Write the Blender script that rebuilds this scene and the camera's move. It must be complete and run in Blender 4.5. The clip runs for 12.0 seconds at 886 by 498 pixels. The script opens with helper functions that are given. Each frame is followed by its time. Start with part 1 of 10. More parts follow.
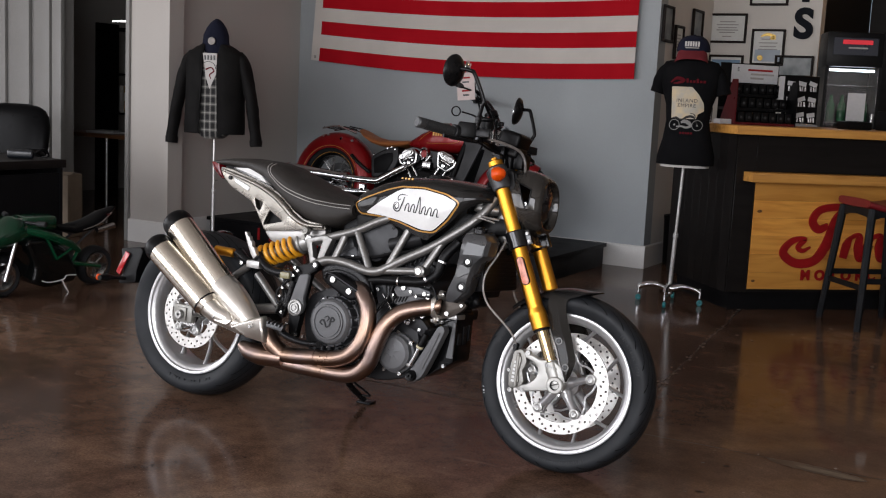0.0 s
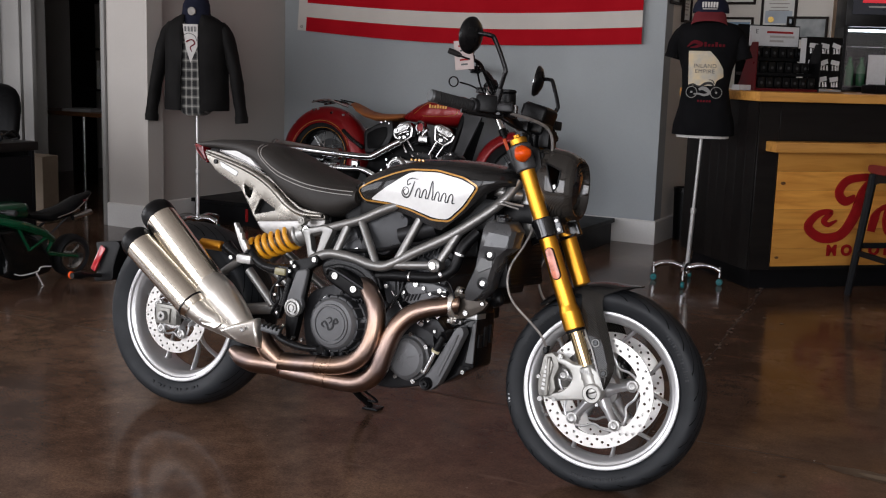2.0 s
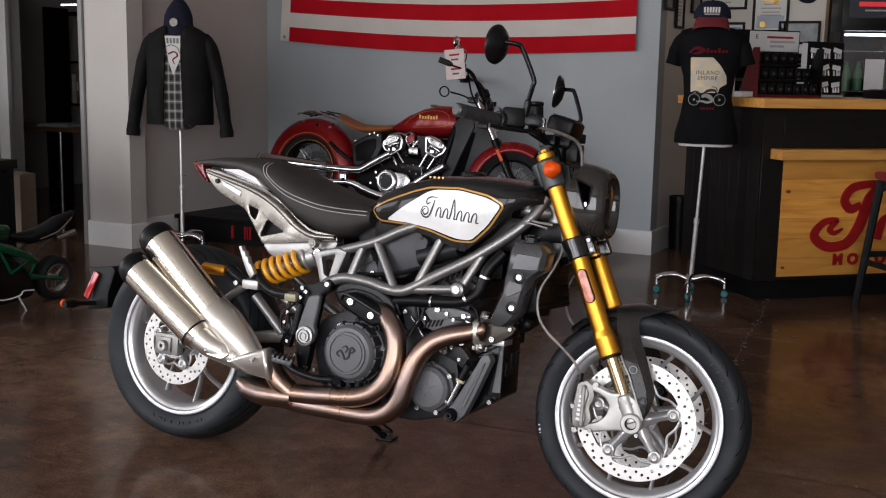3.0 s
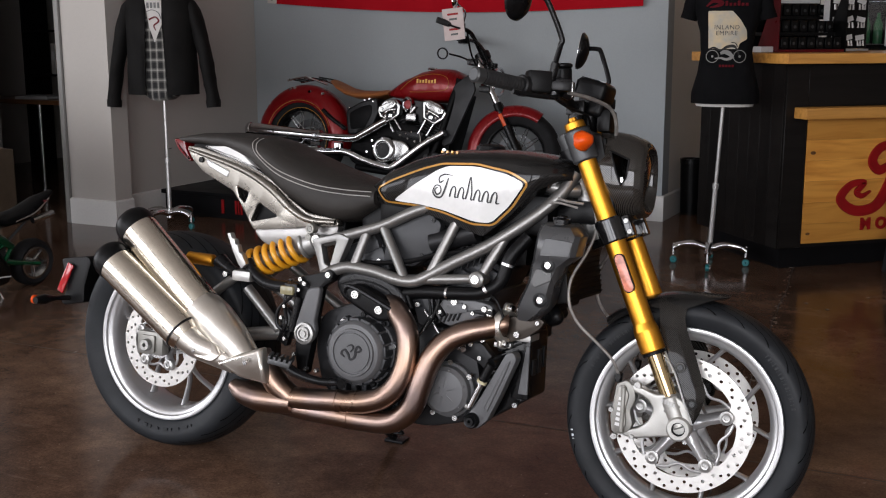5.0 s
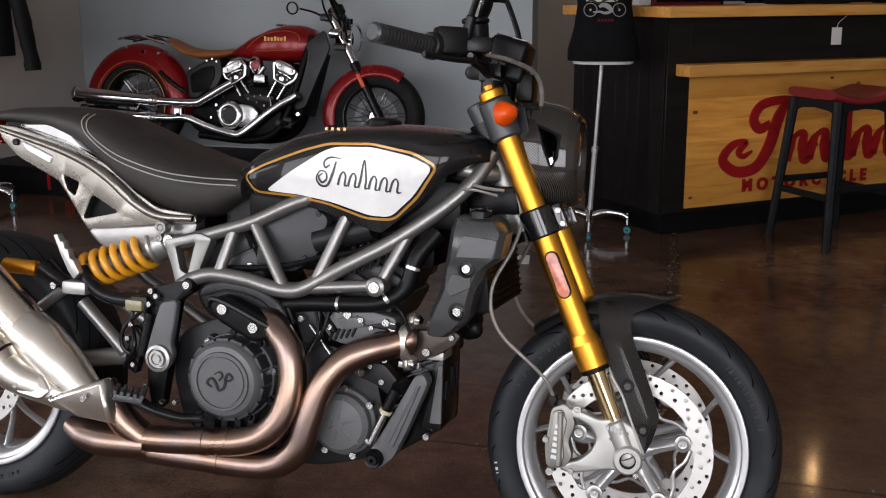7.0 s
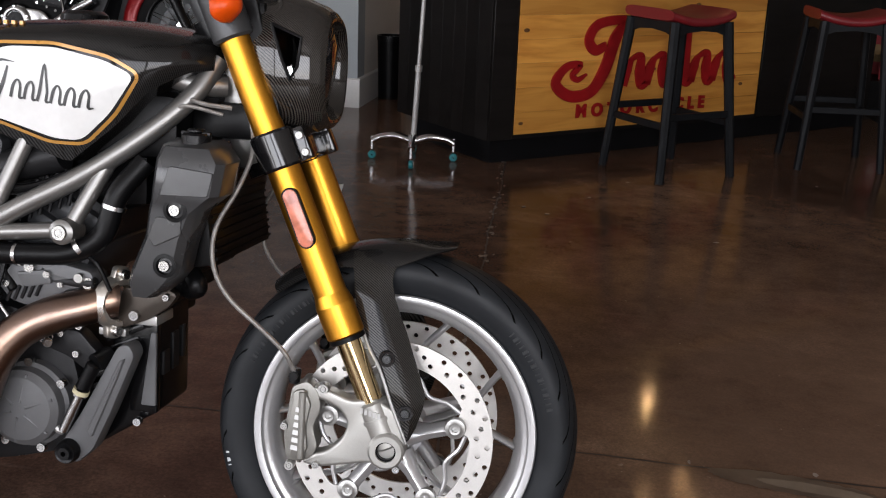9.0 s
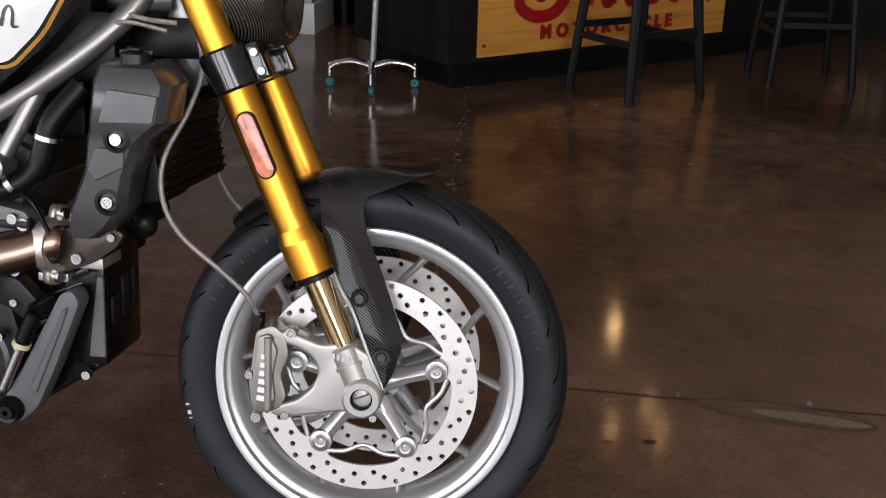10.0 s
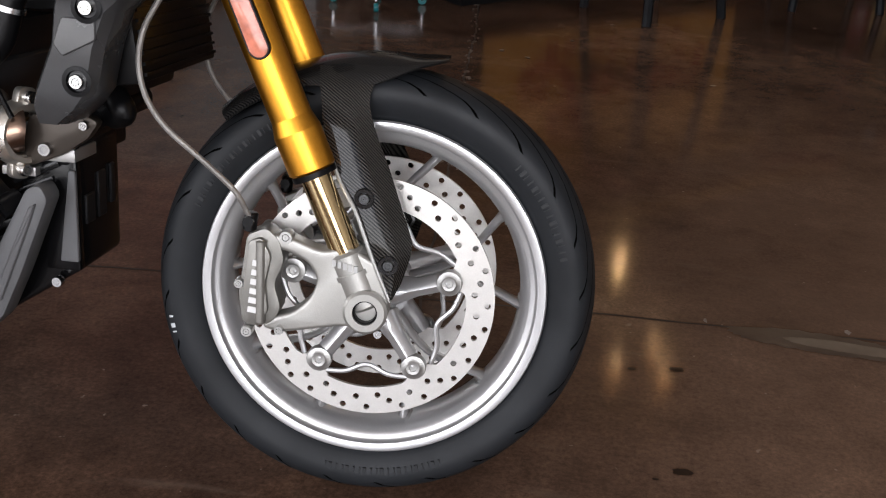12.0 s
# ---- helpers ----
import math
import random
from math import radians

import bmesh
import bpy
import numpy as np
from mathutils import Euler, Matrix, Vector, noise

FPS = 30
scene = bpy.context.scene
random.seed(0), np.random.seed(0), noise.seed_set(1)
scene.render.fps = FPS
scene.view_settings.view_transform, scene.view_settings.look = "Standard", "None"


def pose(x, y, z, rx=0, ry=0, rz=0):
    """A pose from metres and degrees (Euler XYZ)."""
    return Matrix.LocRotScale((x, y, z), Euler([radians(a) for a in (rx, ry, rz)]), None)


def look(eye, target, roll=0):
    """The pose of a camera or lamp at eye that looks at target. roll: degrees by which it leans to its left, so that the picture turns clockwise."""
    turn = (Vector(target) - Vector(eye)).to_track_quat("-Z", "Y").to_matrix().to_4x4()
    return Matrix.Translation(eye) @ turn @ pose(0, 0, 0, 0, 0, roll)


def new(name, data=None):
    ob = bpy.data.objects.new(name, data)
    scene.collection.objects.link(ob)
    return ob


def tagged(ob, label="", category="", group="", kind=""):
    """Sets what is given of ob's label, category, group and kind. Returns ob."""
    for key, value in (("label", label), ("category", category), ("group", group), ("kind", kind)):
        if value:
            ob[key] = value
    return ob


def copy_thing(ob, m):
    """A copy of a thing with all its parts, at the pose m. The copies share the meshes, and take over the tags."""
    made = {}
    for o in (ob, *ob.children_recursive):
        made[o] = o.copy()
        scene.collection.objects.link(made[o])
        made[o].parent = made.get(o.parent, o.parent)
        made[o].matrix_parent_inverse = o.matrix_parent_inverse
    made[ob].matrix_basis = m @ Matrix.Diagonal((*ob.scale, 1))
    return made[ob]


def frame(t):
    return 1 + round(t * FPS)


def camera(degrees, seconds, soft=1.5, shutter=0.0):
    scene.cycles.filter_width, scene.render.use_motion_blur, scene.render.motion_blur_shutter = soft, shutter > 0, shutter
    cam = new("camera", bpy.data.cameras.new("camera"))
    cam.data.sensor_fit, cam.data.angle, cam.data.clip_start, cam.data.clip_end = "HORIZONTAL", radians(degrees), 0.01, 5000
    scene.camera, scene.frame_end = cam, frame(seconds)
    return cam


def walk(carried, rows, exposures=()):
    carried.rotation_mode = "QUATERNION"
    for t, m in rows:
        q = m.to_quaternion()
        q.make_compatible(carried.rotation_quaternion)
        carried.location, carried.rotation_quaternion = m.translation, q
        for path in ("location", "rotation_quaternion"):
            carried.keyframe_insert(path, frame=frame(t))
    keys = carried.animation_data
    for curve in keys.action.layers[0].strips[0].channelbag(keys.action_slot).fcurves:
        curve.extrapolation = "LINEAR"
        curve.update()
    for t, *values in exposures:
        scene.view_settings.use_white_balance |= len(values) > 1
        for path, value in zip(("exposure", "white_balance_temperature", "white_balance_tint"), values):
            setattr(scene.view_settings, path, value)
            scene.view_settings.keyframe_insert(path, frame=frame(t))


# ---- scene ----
cam = camera(44.0, 12.0, soft=1.15, shutter=0.0)
PATH = [
    (0, (2.037, -3.14, 1.177), (1.075, -1.409, 0.902), 2.8),
    (0.5, (1.969, -3.038, 1.175), (0.979, -1.321, 0.903), 1.4),
    (1, (1.907, -2.936, 1.179), (0.887, -1.242, 0.885), 0.9),
    (1.5, (1.846, -2.874, 1.163), (0.861, -1.159, 0.868), 1.8),
    (2, (1.749, -2.804, 1.172), (0.813, -1.067, 0.845), 1.8),
    (2.5, (1.618, -2.743, 1.18), (0.696, -0.995, 0.872), 1.4),
    (3, (1.533, -2.699, 1.177), (0.641, -0.937, 0.866), 1.1),
    (3.2, (1.513, -2.673, 1.166), (0.628, -0.909, 0.839), 1.6),
    (4.8, (1.347, -2.434, 1.168), (0.486, -0.672, 0.774), -0.1),
    (5, (1.321, -2.402, 1.173), (0.445, -0.644, 0.795), -0.1),
    (5.5, (1.265, -2.334, 1.171), (0.353, -0.6, 0.769), -0.8),
    (6, (1.148, -2.206, 1.161), (0.316, -0.437, 0.739), 0.6),
    (6.5, (1.036, -2.089, 1.172), (0.32, -0.268, 0.759), -0.6),
    (7, (1.013, -1.984, 1.16), (0.408, -0.133, 0.705), -0.2),
    (7.5, (1.058, -1.797, 1.158), (0.5, 0.072, 0.714), -1.1),
    (7.7, (1.084, -1.725, 1.152), (0.552, 0.146, 0.69), 0.2),
    (9.3, (1.086, -1.463, 1.064), (0.776, 0.409, 0.432), 1.7),
    (9.5, (1.07, -1.43, 1.057), (0.783, 0.433, 0.39), 1.4),
    (10, (1.039, -1.367, 1.027), (0.777, 0.487, 0.325), 1.4),
    (10.5, (1.027, -1.313, 0.995), (0.813, 0.523, 0.231), 1.9),
    (11, (1.023, -1.28, 0.965), (0.826, 0.547, 0.175), 2.2),
    (11.5, (1.013, -1.256, 0.93), (0.789, 0.558, 0.118), 1.4),
    (12, (1.004, -1.229, 0.919), (0.749, 0.583, 0.112), 2.3),
]
walk(cam, [(t, look(eye, target, roll)) for t, eye, target, roll in PATH], [(0, 0.02, 6150, 14), (7.7, 0.03, 6150, 14), (9.3, 0.19, 6150, 14), (12, 0.20, 6150, 14)])

# ---- daylight through the shop front, and the shop's own lamps ----
world = bpy.data.worlds.new("daylight")
scene.world = world
world.use_nodes = True
wn = world.node_tree
sky = wn.nodes.new("ShaderNodeTexSky")
sky.sky_type = "NISHITA"
sky.sun_disc = False
sky.sun_elevation, sky.sun_rotation = radians(50), radians(150)
wn.links.new(sky.outputs["Color"], wn.nodes["Background"].inputs["Color"])
wn.nodes["Background"].inputs["Strength"].default_value = 0.12


def area_lamp(name, at, towards, width, height, watts, colour):
    data = bpy.data.lights.new(name, "AREA")
    data.shape, data.size, data.size_y, data.energy, data.color = "RECTANGLE", width, height, watts, colour
    ob = new(name, data)
    ob.matrix_world = look(at, towards)
    return ob


sun_data = bpy.data.lights.new("sun", "SUN")
sun_data.energy, sun_data.angle, sun_data.color = 2.0, radians(0.5), (1.0, 0.95, 0.88)
sun = new("sun", sun_data)
sun.matrix_world = look((3.0, 10.0, 12.0), (0.0, 0.0, 0.0))

WINDOWS_FRONT = [(-6.0, -3.6), (-3.2, -1.0), (-0.6, 1.6), (2.0, 4.2)]
for (x0, x1), watts in zip(WINDOWS_FRONT, (95, 85, 90, 115)):
    area_lamp("window_light", ((x0 + x1) / 2, -5.05, 1.65), ((x0 + x1) / 2, 0, 1.2), x1 - x0 - 0.1, 2.3, watts, (1.0, 0.97, 0.93))
WINDOWS_WEST = [(-4.4, -2.3), (-1.9, 0.2)]
for y0, y1 in WINDOWS_WEST:
    area_lamp("window_light", (-6.95, (y0 + y1) / 2, 1.65), (0, (y0 + y1) / 2, 1.2), y1 - y0 - 0.1, 2.3, 70, (1.0, 0.97, 0.93))


# ---- mesh helpers ----
def finish(bm, angle=38):
    bmesh.ops.recalc_face_normals(bm, faces=bm.faces)
    limit = radians(angle)
    for f in bm.faces:
        f.smooth = True
    for e in bm.edges:
        if len(e.link_faces) == 2:
            e.smooth = e.calc_face_angle(0.0) < limit


def mesh_of(name, bm, material, angle=38):
    finish(bm, angle)
    data = bpy.data.meshes.new(name)
    bm.to_mesh(data)
    bm.free()
    for m in (material if isinstance(material, (list, tuple)) else [material]):
        data.materials.append(m)
    return data


def part(name, bm, material, parent, label="", angle=38):
    """Links a bmesh as one mesh under a thing or under a part."""
    ob = new(name, mesh_of(name, bm, material, angle))
    ob.parent = parent
    if label:
        ob["label"] = label
    return ob


def thing(name, label, category, at=None, group="", kind=""):
    ob = new(name)
    ob.empty_display_size = 0.1
    if at is not None:
        ob.matrix_world = at
    return tagged(ob, label, category, group, kind)


def solid(name, bm, material, label, category="", group="", kind="", at=None, angle=38):
    """A thing that is one mesh."""
    ob = new(name, mesh_of(name, bm, material, angle))
    if at is not None:
        ob.matrix_world = at
    return tagged(ob, label, category, group, kind)


def box(x0, x1, y0, y1, z0, z1, bevel=0.0, seg=2, bm=None):
    out = bm or bmesh.new()
    vs = [out.verts.new((x, y, z)) for x in (x0, x1) for y in (y0, y1) for z in (z0, z1)]
    fs = [out.faces.new([vs[i] for i in f]) for f in ((0, 1, 3, 2), (4, 6, 7, 5), (0, 4, 5, 1), (2, 3, 7, 6), (0, 2, 6, 4), (1, 5, 7, 3))]
    if bevel:
        es = {e for f in fs for e in f.edges}
        bmesh.ops.bevel(out, geom=list(es), offset=bevel, segments=seg, profile=0.6, affect="EDGES")
    return out


def join(*bms):
    out = bms[0]
    for b in bms[1:]:
        data = bpy.data.meshes.new("tmp")
        b.to_mesh(data)
        b.free()
        out.from_mesh(data)
        bpy.data.meshes.remove(data)
    return out


def moved(bm, m):
    bmesh.ops.transform(bm, matrix=m, verts=bm.verts)
    return bm


def mirrored(bm):
    bmesh.ops.transform(bm, matrix=Matrix.Diagonal((1, -1, 1, 1)), verts=bm.verts)
    bmesh.ops.reverse_faces(bm, faces=bm.faces)
    return bm


def spline(pts, steps=6):
    """A smooth line through the points."""
    ps = [Vector(p) for p in pts]
    if len(ps) < 3 or steps < 2:
        return ps
    ps = [2 * ps[0] - ps[1]] + ps + [2 * ps[-1] - ps[-2]]
    out = []
    for a, b, c, d in zip(ps, ps[1:], ps[2:], ps[3:]):
        for k in range(steps):
            t = k / steps
            out.append(0.5 * ((2 * b) + (c - a) * t + (2 * a - 5 * b + 4 * c - d) * t * t + (3 * b - a - 3 * c + d) * t ** 3))
    out.append(ps[-2])
    return out


def rings(rows, closed=False, caps=True, bm=None):
    """Skin over rows of points; closed joins the last row to the first."""
    out = bm or bmesh.new()
    vs = [[out.verts.new(p) for p in row] for row in rows]
    n = len(vs[0])
    for a, b in zip(vs, vs[1:] + ([vs[0]] if closed else [])):
        for i in range(n):
            out.faces.new((a[i], a[(i + 1) % n], b[(i + 1) % n], b[i]))
    if caps and not closed:
        out.faces.new(vs[0][::-1])
        out.faces.new(vs[-1])
    return out


def tube(pts, radius, n=12, steps=6, flat=1.0, caps=True, up=None):
    """A round tube along a smooth line; radius may be a list, one for each given point."""
    line = spline(pts, steps)
    k = len(pts)
    if isinstance(radius, (list, tuple)):
        rad = [np.interp(i / max(1, len(line) - 1) * (k - 1), range(k), radius) for i in range(len(line))]
    else:
        rad = [radius] * len(line)
    tang = []
    for i in range(len(line)):
        d = line[min(i + 1, len(line) - 1)] - line[max(i - 1, 0)]
        tang.append(d.normalized())
    ref = Vector(up) if up else (Vector((0, 1, 0)) if abs(tang[0].y) < 0.9 else Vector((0, 0, 1)))
    rows = []
    nrm = (ref - tang[0] * ref.dot(tang[0])).normalized()
    for p, t, r in zip(line, tang, rad):
        nrm = (nrm - t * nrm.dot(t)).normalized()
        bi = t.cross(nrm)
        rows.append([p + (nrm * math.cos(a) + bi * math.sin(a) * flat) * r for a in [2 * math.pi * j / n for j in range(n)]])
    return rings(rows, caps=caps)


def lathe(profile, n=48, closed=True, caps=False):
    """Turned round the y axis; profile of (radius, y)."""
    rows = []
    for r, y in profile:
        rows.append([(r * math.cos(2 * math.pi * j / n), y, r * math.sin(2 * math.pi * j / n)) for j in range(n)])
    return rings(rows, closed=closed, caps=caps)


def rod(a, b, r, n=12, r2=None, bevel=0.0):
    a, b = Vector(a), Vector(b)
    r2 = r if r2 is None else r2
    d = (b - a)
    if bevel:
        u = d.normalized() * bevel
        return tube([a, a + u, b - u, b], [max(r - bevel, 1e-4), r, r2, max(r2 - bevel, 1e-4)], n, 1)
    return tube([a, b], [r, r2], n, 1)


def plate(outline, y0, y1, bevel=0.0, seg=2, holes=()):
    """A flat piece in the xz plane between y0 and y1."""
    out = bmesh.new()
    if not holes:
        a = [out.verts.new((x, y0, z)) for x, z in outline]
        out.faces.new(a)
    else:
        edges = []
        for loop in (outline, *holes):
            vs = [out.verts.new((x, y0, z)) for x, z in loop]
            edges += [out.edges.new((p, q)) for p, q in zip(vs, vs[1:] + vs[:1])]
        bmesh.ops.triangle_fill(out, edges=edges, use_beauty=True)
    base = list(out.faces)
    geo = bmesh.ops.extrude_face_region(out, geom=base)
    top = [v for v in geo["geom"] if isinstance(v, bmesh.types.BMVert)]
    bmesh.ops.translate(out, verts=top, vec=(0, y1 - y0, 0))
    if bevel:
        finish(out)
        es = [e for e in out.edges if len(e.link_faces) == 2 and e.calc_face_angle(0.0) > 0.6]
        bmesh.ops.bevel(out, geom=es, offset=bevel, segments=seg, profile=0.6, affect="EDGES")
    return out


def round_poly(pts, r=0.01, seg=4):
    """Rounds the corners of a flat outline."""
    out = []
    n = len(pts)
    for i in range(n):
        p, a, b = Vector(pts[i]), Vector(pts[i - 1]), Vector(pts[(i + 1) % n])
        u, v = (a - p), (b - p)
        k = min(r, u.length * 0.45, v.length * 0.45)
        s, e = p + u.normalized() * k, p + v.normalized() * k
        for j in range(seg + 1):
            t = j / seg
            q = s * (1 - t) ** 2 + p * 2 * t * (1 - t) + e * t * t
            out.append((q.x, q.y))
    return out


def bolt(x, y, z, r=0.009, h=0.008, n=10, socket=True):
    """A cap screw whose head faces the bike's right side (-y)."""
    prof = [(0.0005, -h), (r * 0.45, -h), (r * 0.45, -h * 0.5), (r * 0.5, -h * 0.5), (r * 0.55, -h), (r * 0.9, -h), (r, -h * 0.75), (r, 0.0)] if socket else [(0.0005, -h), (r * 0.85, -h), (r, -h * 0.7), (r, 0)]
    return moved(lathe(prof, n, closed=False), Matrix.Translation((x, y, z)))


def bulge(bm, k=1.6):
    """Wraps a flat print round a torso."""
    for v in bm.verts:
        v.co.y += k * v.co.x ** 2
    return bm


# ---- materials ----
def material(name, colour, rough=0.5, metal=0.0, vary=0.15, scale=8.0, bump=0.0, bump_scale=60.0, coat=0.0, spec=0.5, colour2=None, fine=0.08, rough_vary=0.1):
    m = bpy.data.materials.new(name)
    m.use_nodes = True
    nt = m.node_tree
    b = nt.nodes["Principled BSDF"]
    b.inputs["Metallic"].default_value = metal
    b.inputs["Specular IOR Level"].default_value = spec
    b.inputs["Coat Weight"].default_value = coat
    b.inputs["Coat Roughness"].default_value = 0.06
    tc = nt.nodes.new("ShaderNodeTexCoord")
    big = nt.nodes.new("ShaderNodeTexNoise")
    big.inputs["Scale"].default_value, big.inputs["Detail"].default_value = scale, 6
    small = nt.nodes.new("ShaderNodeTexNoise")
    small.inputs["Scale"].default_value, small.inputs["Detail"].default_value = bump_scale, 4
    for n in (big, small):
        nt.links.new(tc.outputs["Object"], n.inputs["Vector"])
    c = Vector(colour)
    c2 = Vector(colour2) if colour2 else c * (1 - vary)
    mix = nt.nodes.new("ShaderNodeMix")
    mix.data_type = "RGBA"
    mix.inputs["A"].default_value, mix.inputs["B"].default_value = (*c, 1), (*c2, 1)
    ramp = nt.nodes.new("ShaderNodeMapRange")
    ramp.inputs["From Min"].default_value, ramp.inputs["From Max"].default_value = 0.35, 0.65
    nt.links.new(big.outputs["Fac"], ramp.inputs["Value"])
    nt.links.new(ramp.outputs["Result"], mix.inputs["Factor"])
    mix2 = nt.nodes.new("ShaderNodeMix")
    mix2.data_type, mix2.blend_type = "RGBA", "MULTIPLY"
    mix2.inputs["Factor"].default_value = fine * 2
    nt.links.new(mix.outputs["Result"], mix2.inputs["A"])
    nt.links.new(small.outputs["Fac"], mix2.inputs["B"])
    nt.links.new(mix2.outputs["Result"], b.inputs["Base Color"])
    rr = nt.nodes.new("ShaderNodeMapRange")
    rr.inputs["From Min"].default_value, rr.inputs["From Max"].default_value = 0.3, 0.7
    rr.inputs["To Min"].default_value, rr.inputs["To Max"].default_value = max(0.02, rough - rough_vary * rough), min(1, rough + rough_vary * rough)
    nt.links.new(big.outputs["Fac"], rr.inputs["Value"])
    nt.links.new(rr.outputs["Result"], b.inputs["Roughness"])
    if bump:
        bn = nt.nodes.new("ShaderNodeBump")
        bn.inputs["Strength"].default_value, bn.inputs["Distance"].default_value = bump, 0.002
        nt.links.new(small.outputs["Fac"], bn.inputs["Height"])
        nt.links.new(bn.outputs["Normal"], b.inputs["Normal"])
    return m


def bsdf(m):
    return m.node_tree.nodes["Principled BSDF"]


def glowing(name, colour, strength):
    m = bpy.data.materials.new(name)
    m.use_nodes = True
    b = bsdf(m)
    b.inputs["Base Color"].default_value = (*colour, 1)
    b.inputs["Emission Color"].default_value, b.inputs["Emission Strength"].default_value = (*colour, 1), strength
    return m


def brushed(name, colour, rough, axis="Z", stretch=(3, 3, 220)):
    m = material(name, colour, rough, 1.0, 0.1, 6, 0, 60)
    nt = m.node_tree
    tc = next(n for n in nt.nodes if n.type == "TEX_COORD")
    mp = nt.nodes.new("ShaderNodeMapping")
    mp.inputs["Scale"].default_value = stretch
    nz = nt.nodes.new("ShaderNodeTexNoise")
    nz.inputs["Scale"].default_value, nz.inputs["Detail"].default_value = 4, 3
    bn = nt.nodes.new("ShaderNodeBump")
    bn.inputs["Strength"].default_value, bn.inputs["Distance"].default_value = 0.08, 0.001
    nt.links.new(tc.outputs["Object"], mp.inputs["Vector"])
    nt.links.new(mp.outputs["Vector"], nz.inputs["Vector"])
    nt.links.new(nz.outputs["Fac"], bn.inputs["Height"])
    nt.links.new(bn.outputs["Normal"], bsdf(m).inputs["Normal"])
    return m


def carbon_fibre(name="carbon_fibre", coat=0.06, light=(0.019, 0.018, 0.017)):
    """Twill weave under clear lacquer."""
    m = bpy.data.materials.new(name)
    m.use_nodes = True
    nt = m.node_tree
    b = bsdf(m)
    b.inputs["Roughness"].default_value, b.inputs["Coat Weight"].default_value, b.inputs["Coat Roughness"].default_value = 0.24, coat, 0.03
    b.inputs["Metallic"].default_value = 0.0
    b.inputs["Specular IOR Level"].default_value = 0.22
    tc = nt.nodes.new("ShaderNodeTexCoord")
    sep = nt.nodes.new("ShaderNodeSeparateXYZ")
    nt.links.new(tc.outputs["Object"], sep.inputs["Vector"])

    def m_(op, a, bb=None):
        n = nt.nodes.new("ShaderNodeMath")
        n.operation = op
        for i, v in enumerate((a, bb)):
            if v is None:
                continue
            if isinstance(v, (int, float)):
                n.inputs[i].default_value = v
            else:
                nt.links.new(v, n.inputs[i])
        return n.outputs[0]
    u = m_("ADD", sep.outputs["X"], m_("MULTIPLY", sep.outputs["Y"], 0.7))
    v = m_("ADD", sep.outputs["Z"], m_("MULTIPLY", sep.outputs["Y"], 0.7))
    cell = 760.0
    cu, cv = m_("FLOOR", m_("MULTIPLY", u, cell)), m_("FLOOR", m_("MULTIPLY", v, cell))
    twill = m_("LESS_THAN", m_("FLOORED_MODULO", m_("ADD", cu, cv), 4.0), 2.0)
    mix = nt.nodes.new("ShaderNodeMix")
    mix.data_type = "RGBA"
    mix.inputs["A"].default_value, mix.inputs["B"].default_value = (0.0035, 0.0035, 0.004, 1), (*light, 1)
    nt.links.new(twill, mix.inputs["Factor"])
    nt.links.new(mix.outputs["Result"], b.inputs["Base Color"])
    nt.links.new(m_("ADD", m_("MULTIPLY", twill, 0.13), 0.02), b.inputs["Specular IOR Level"])
    return m


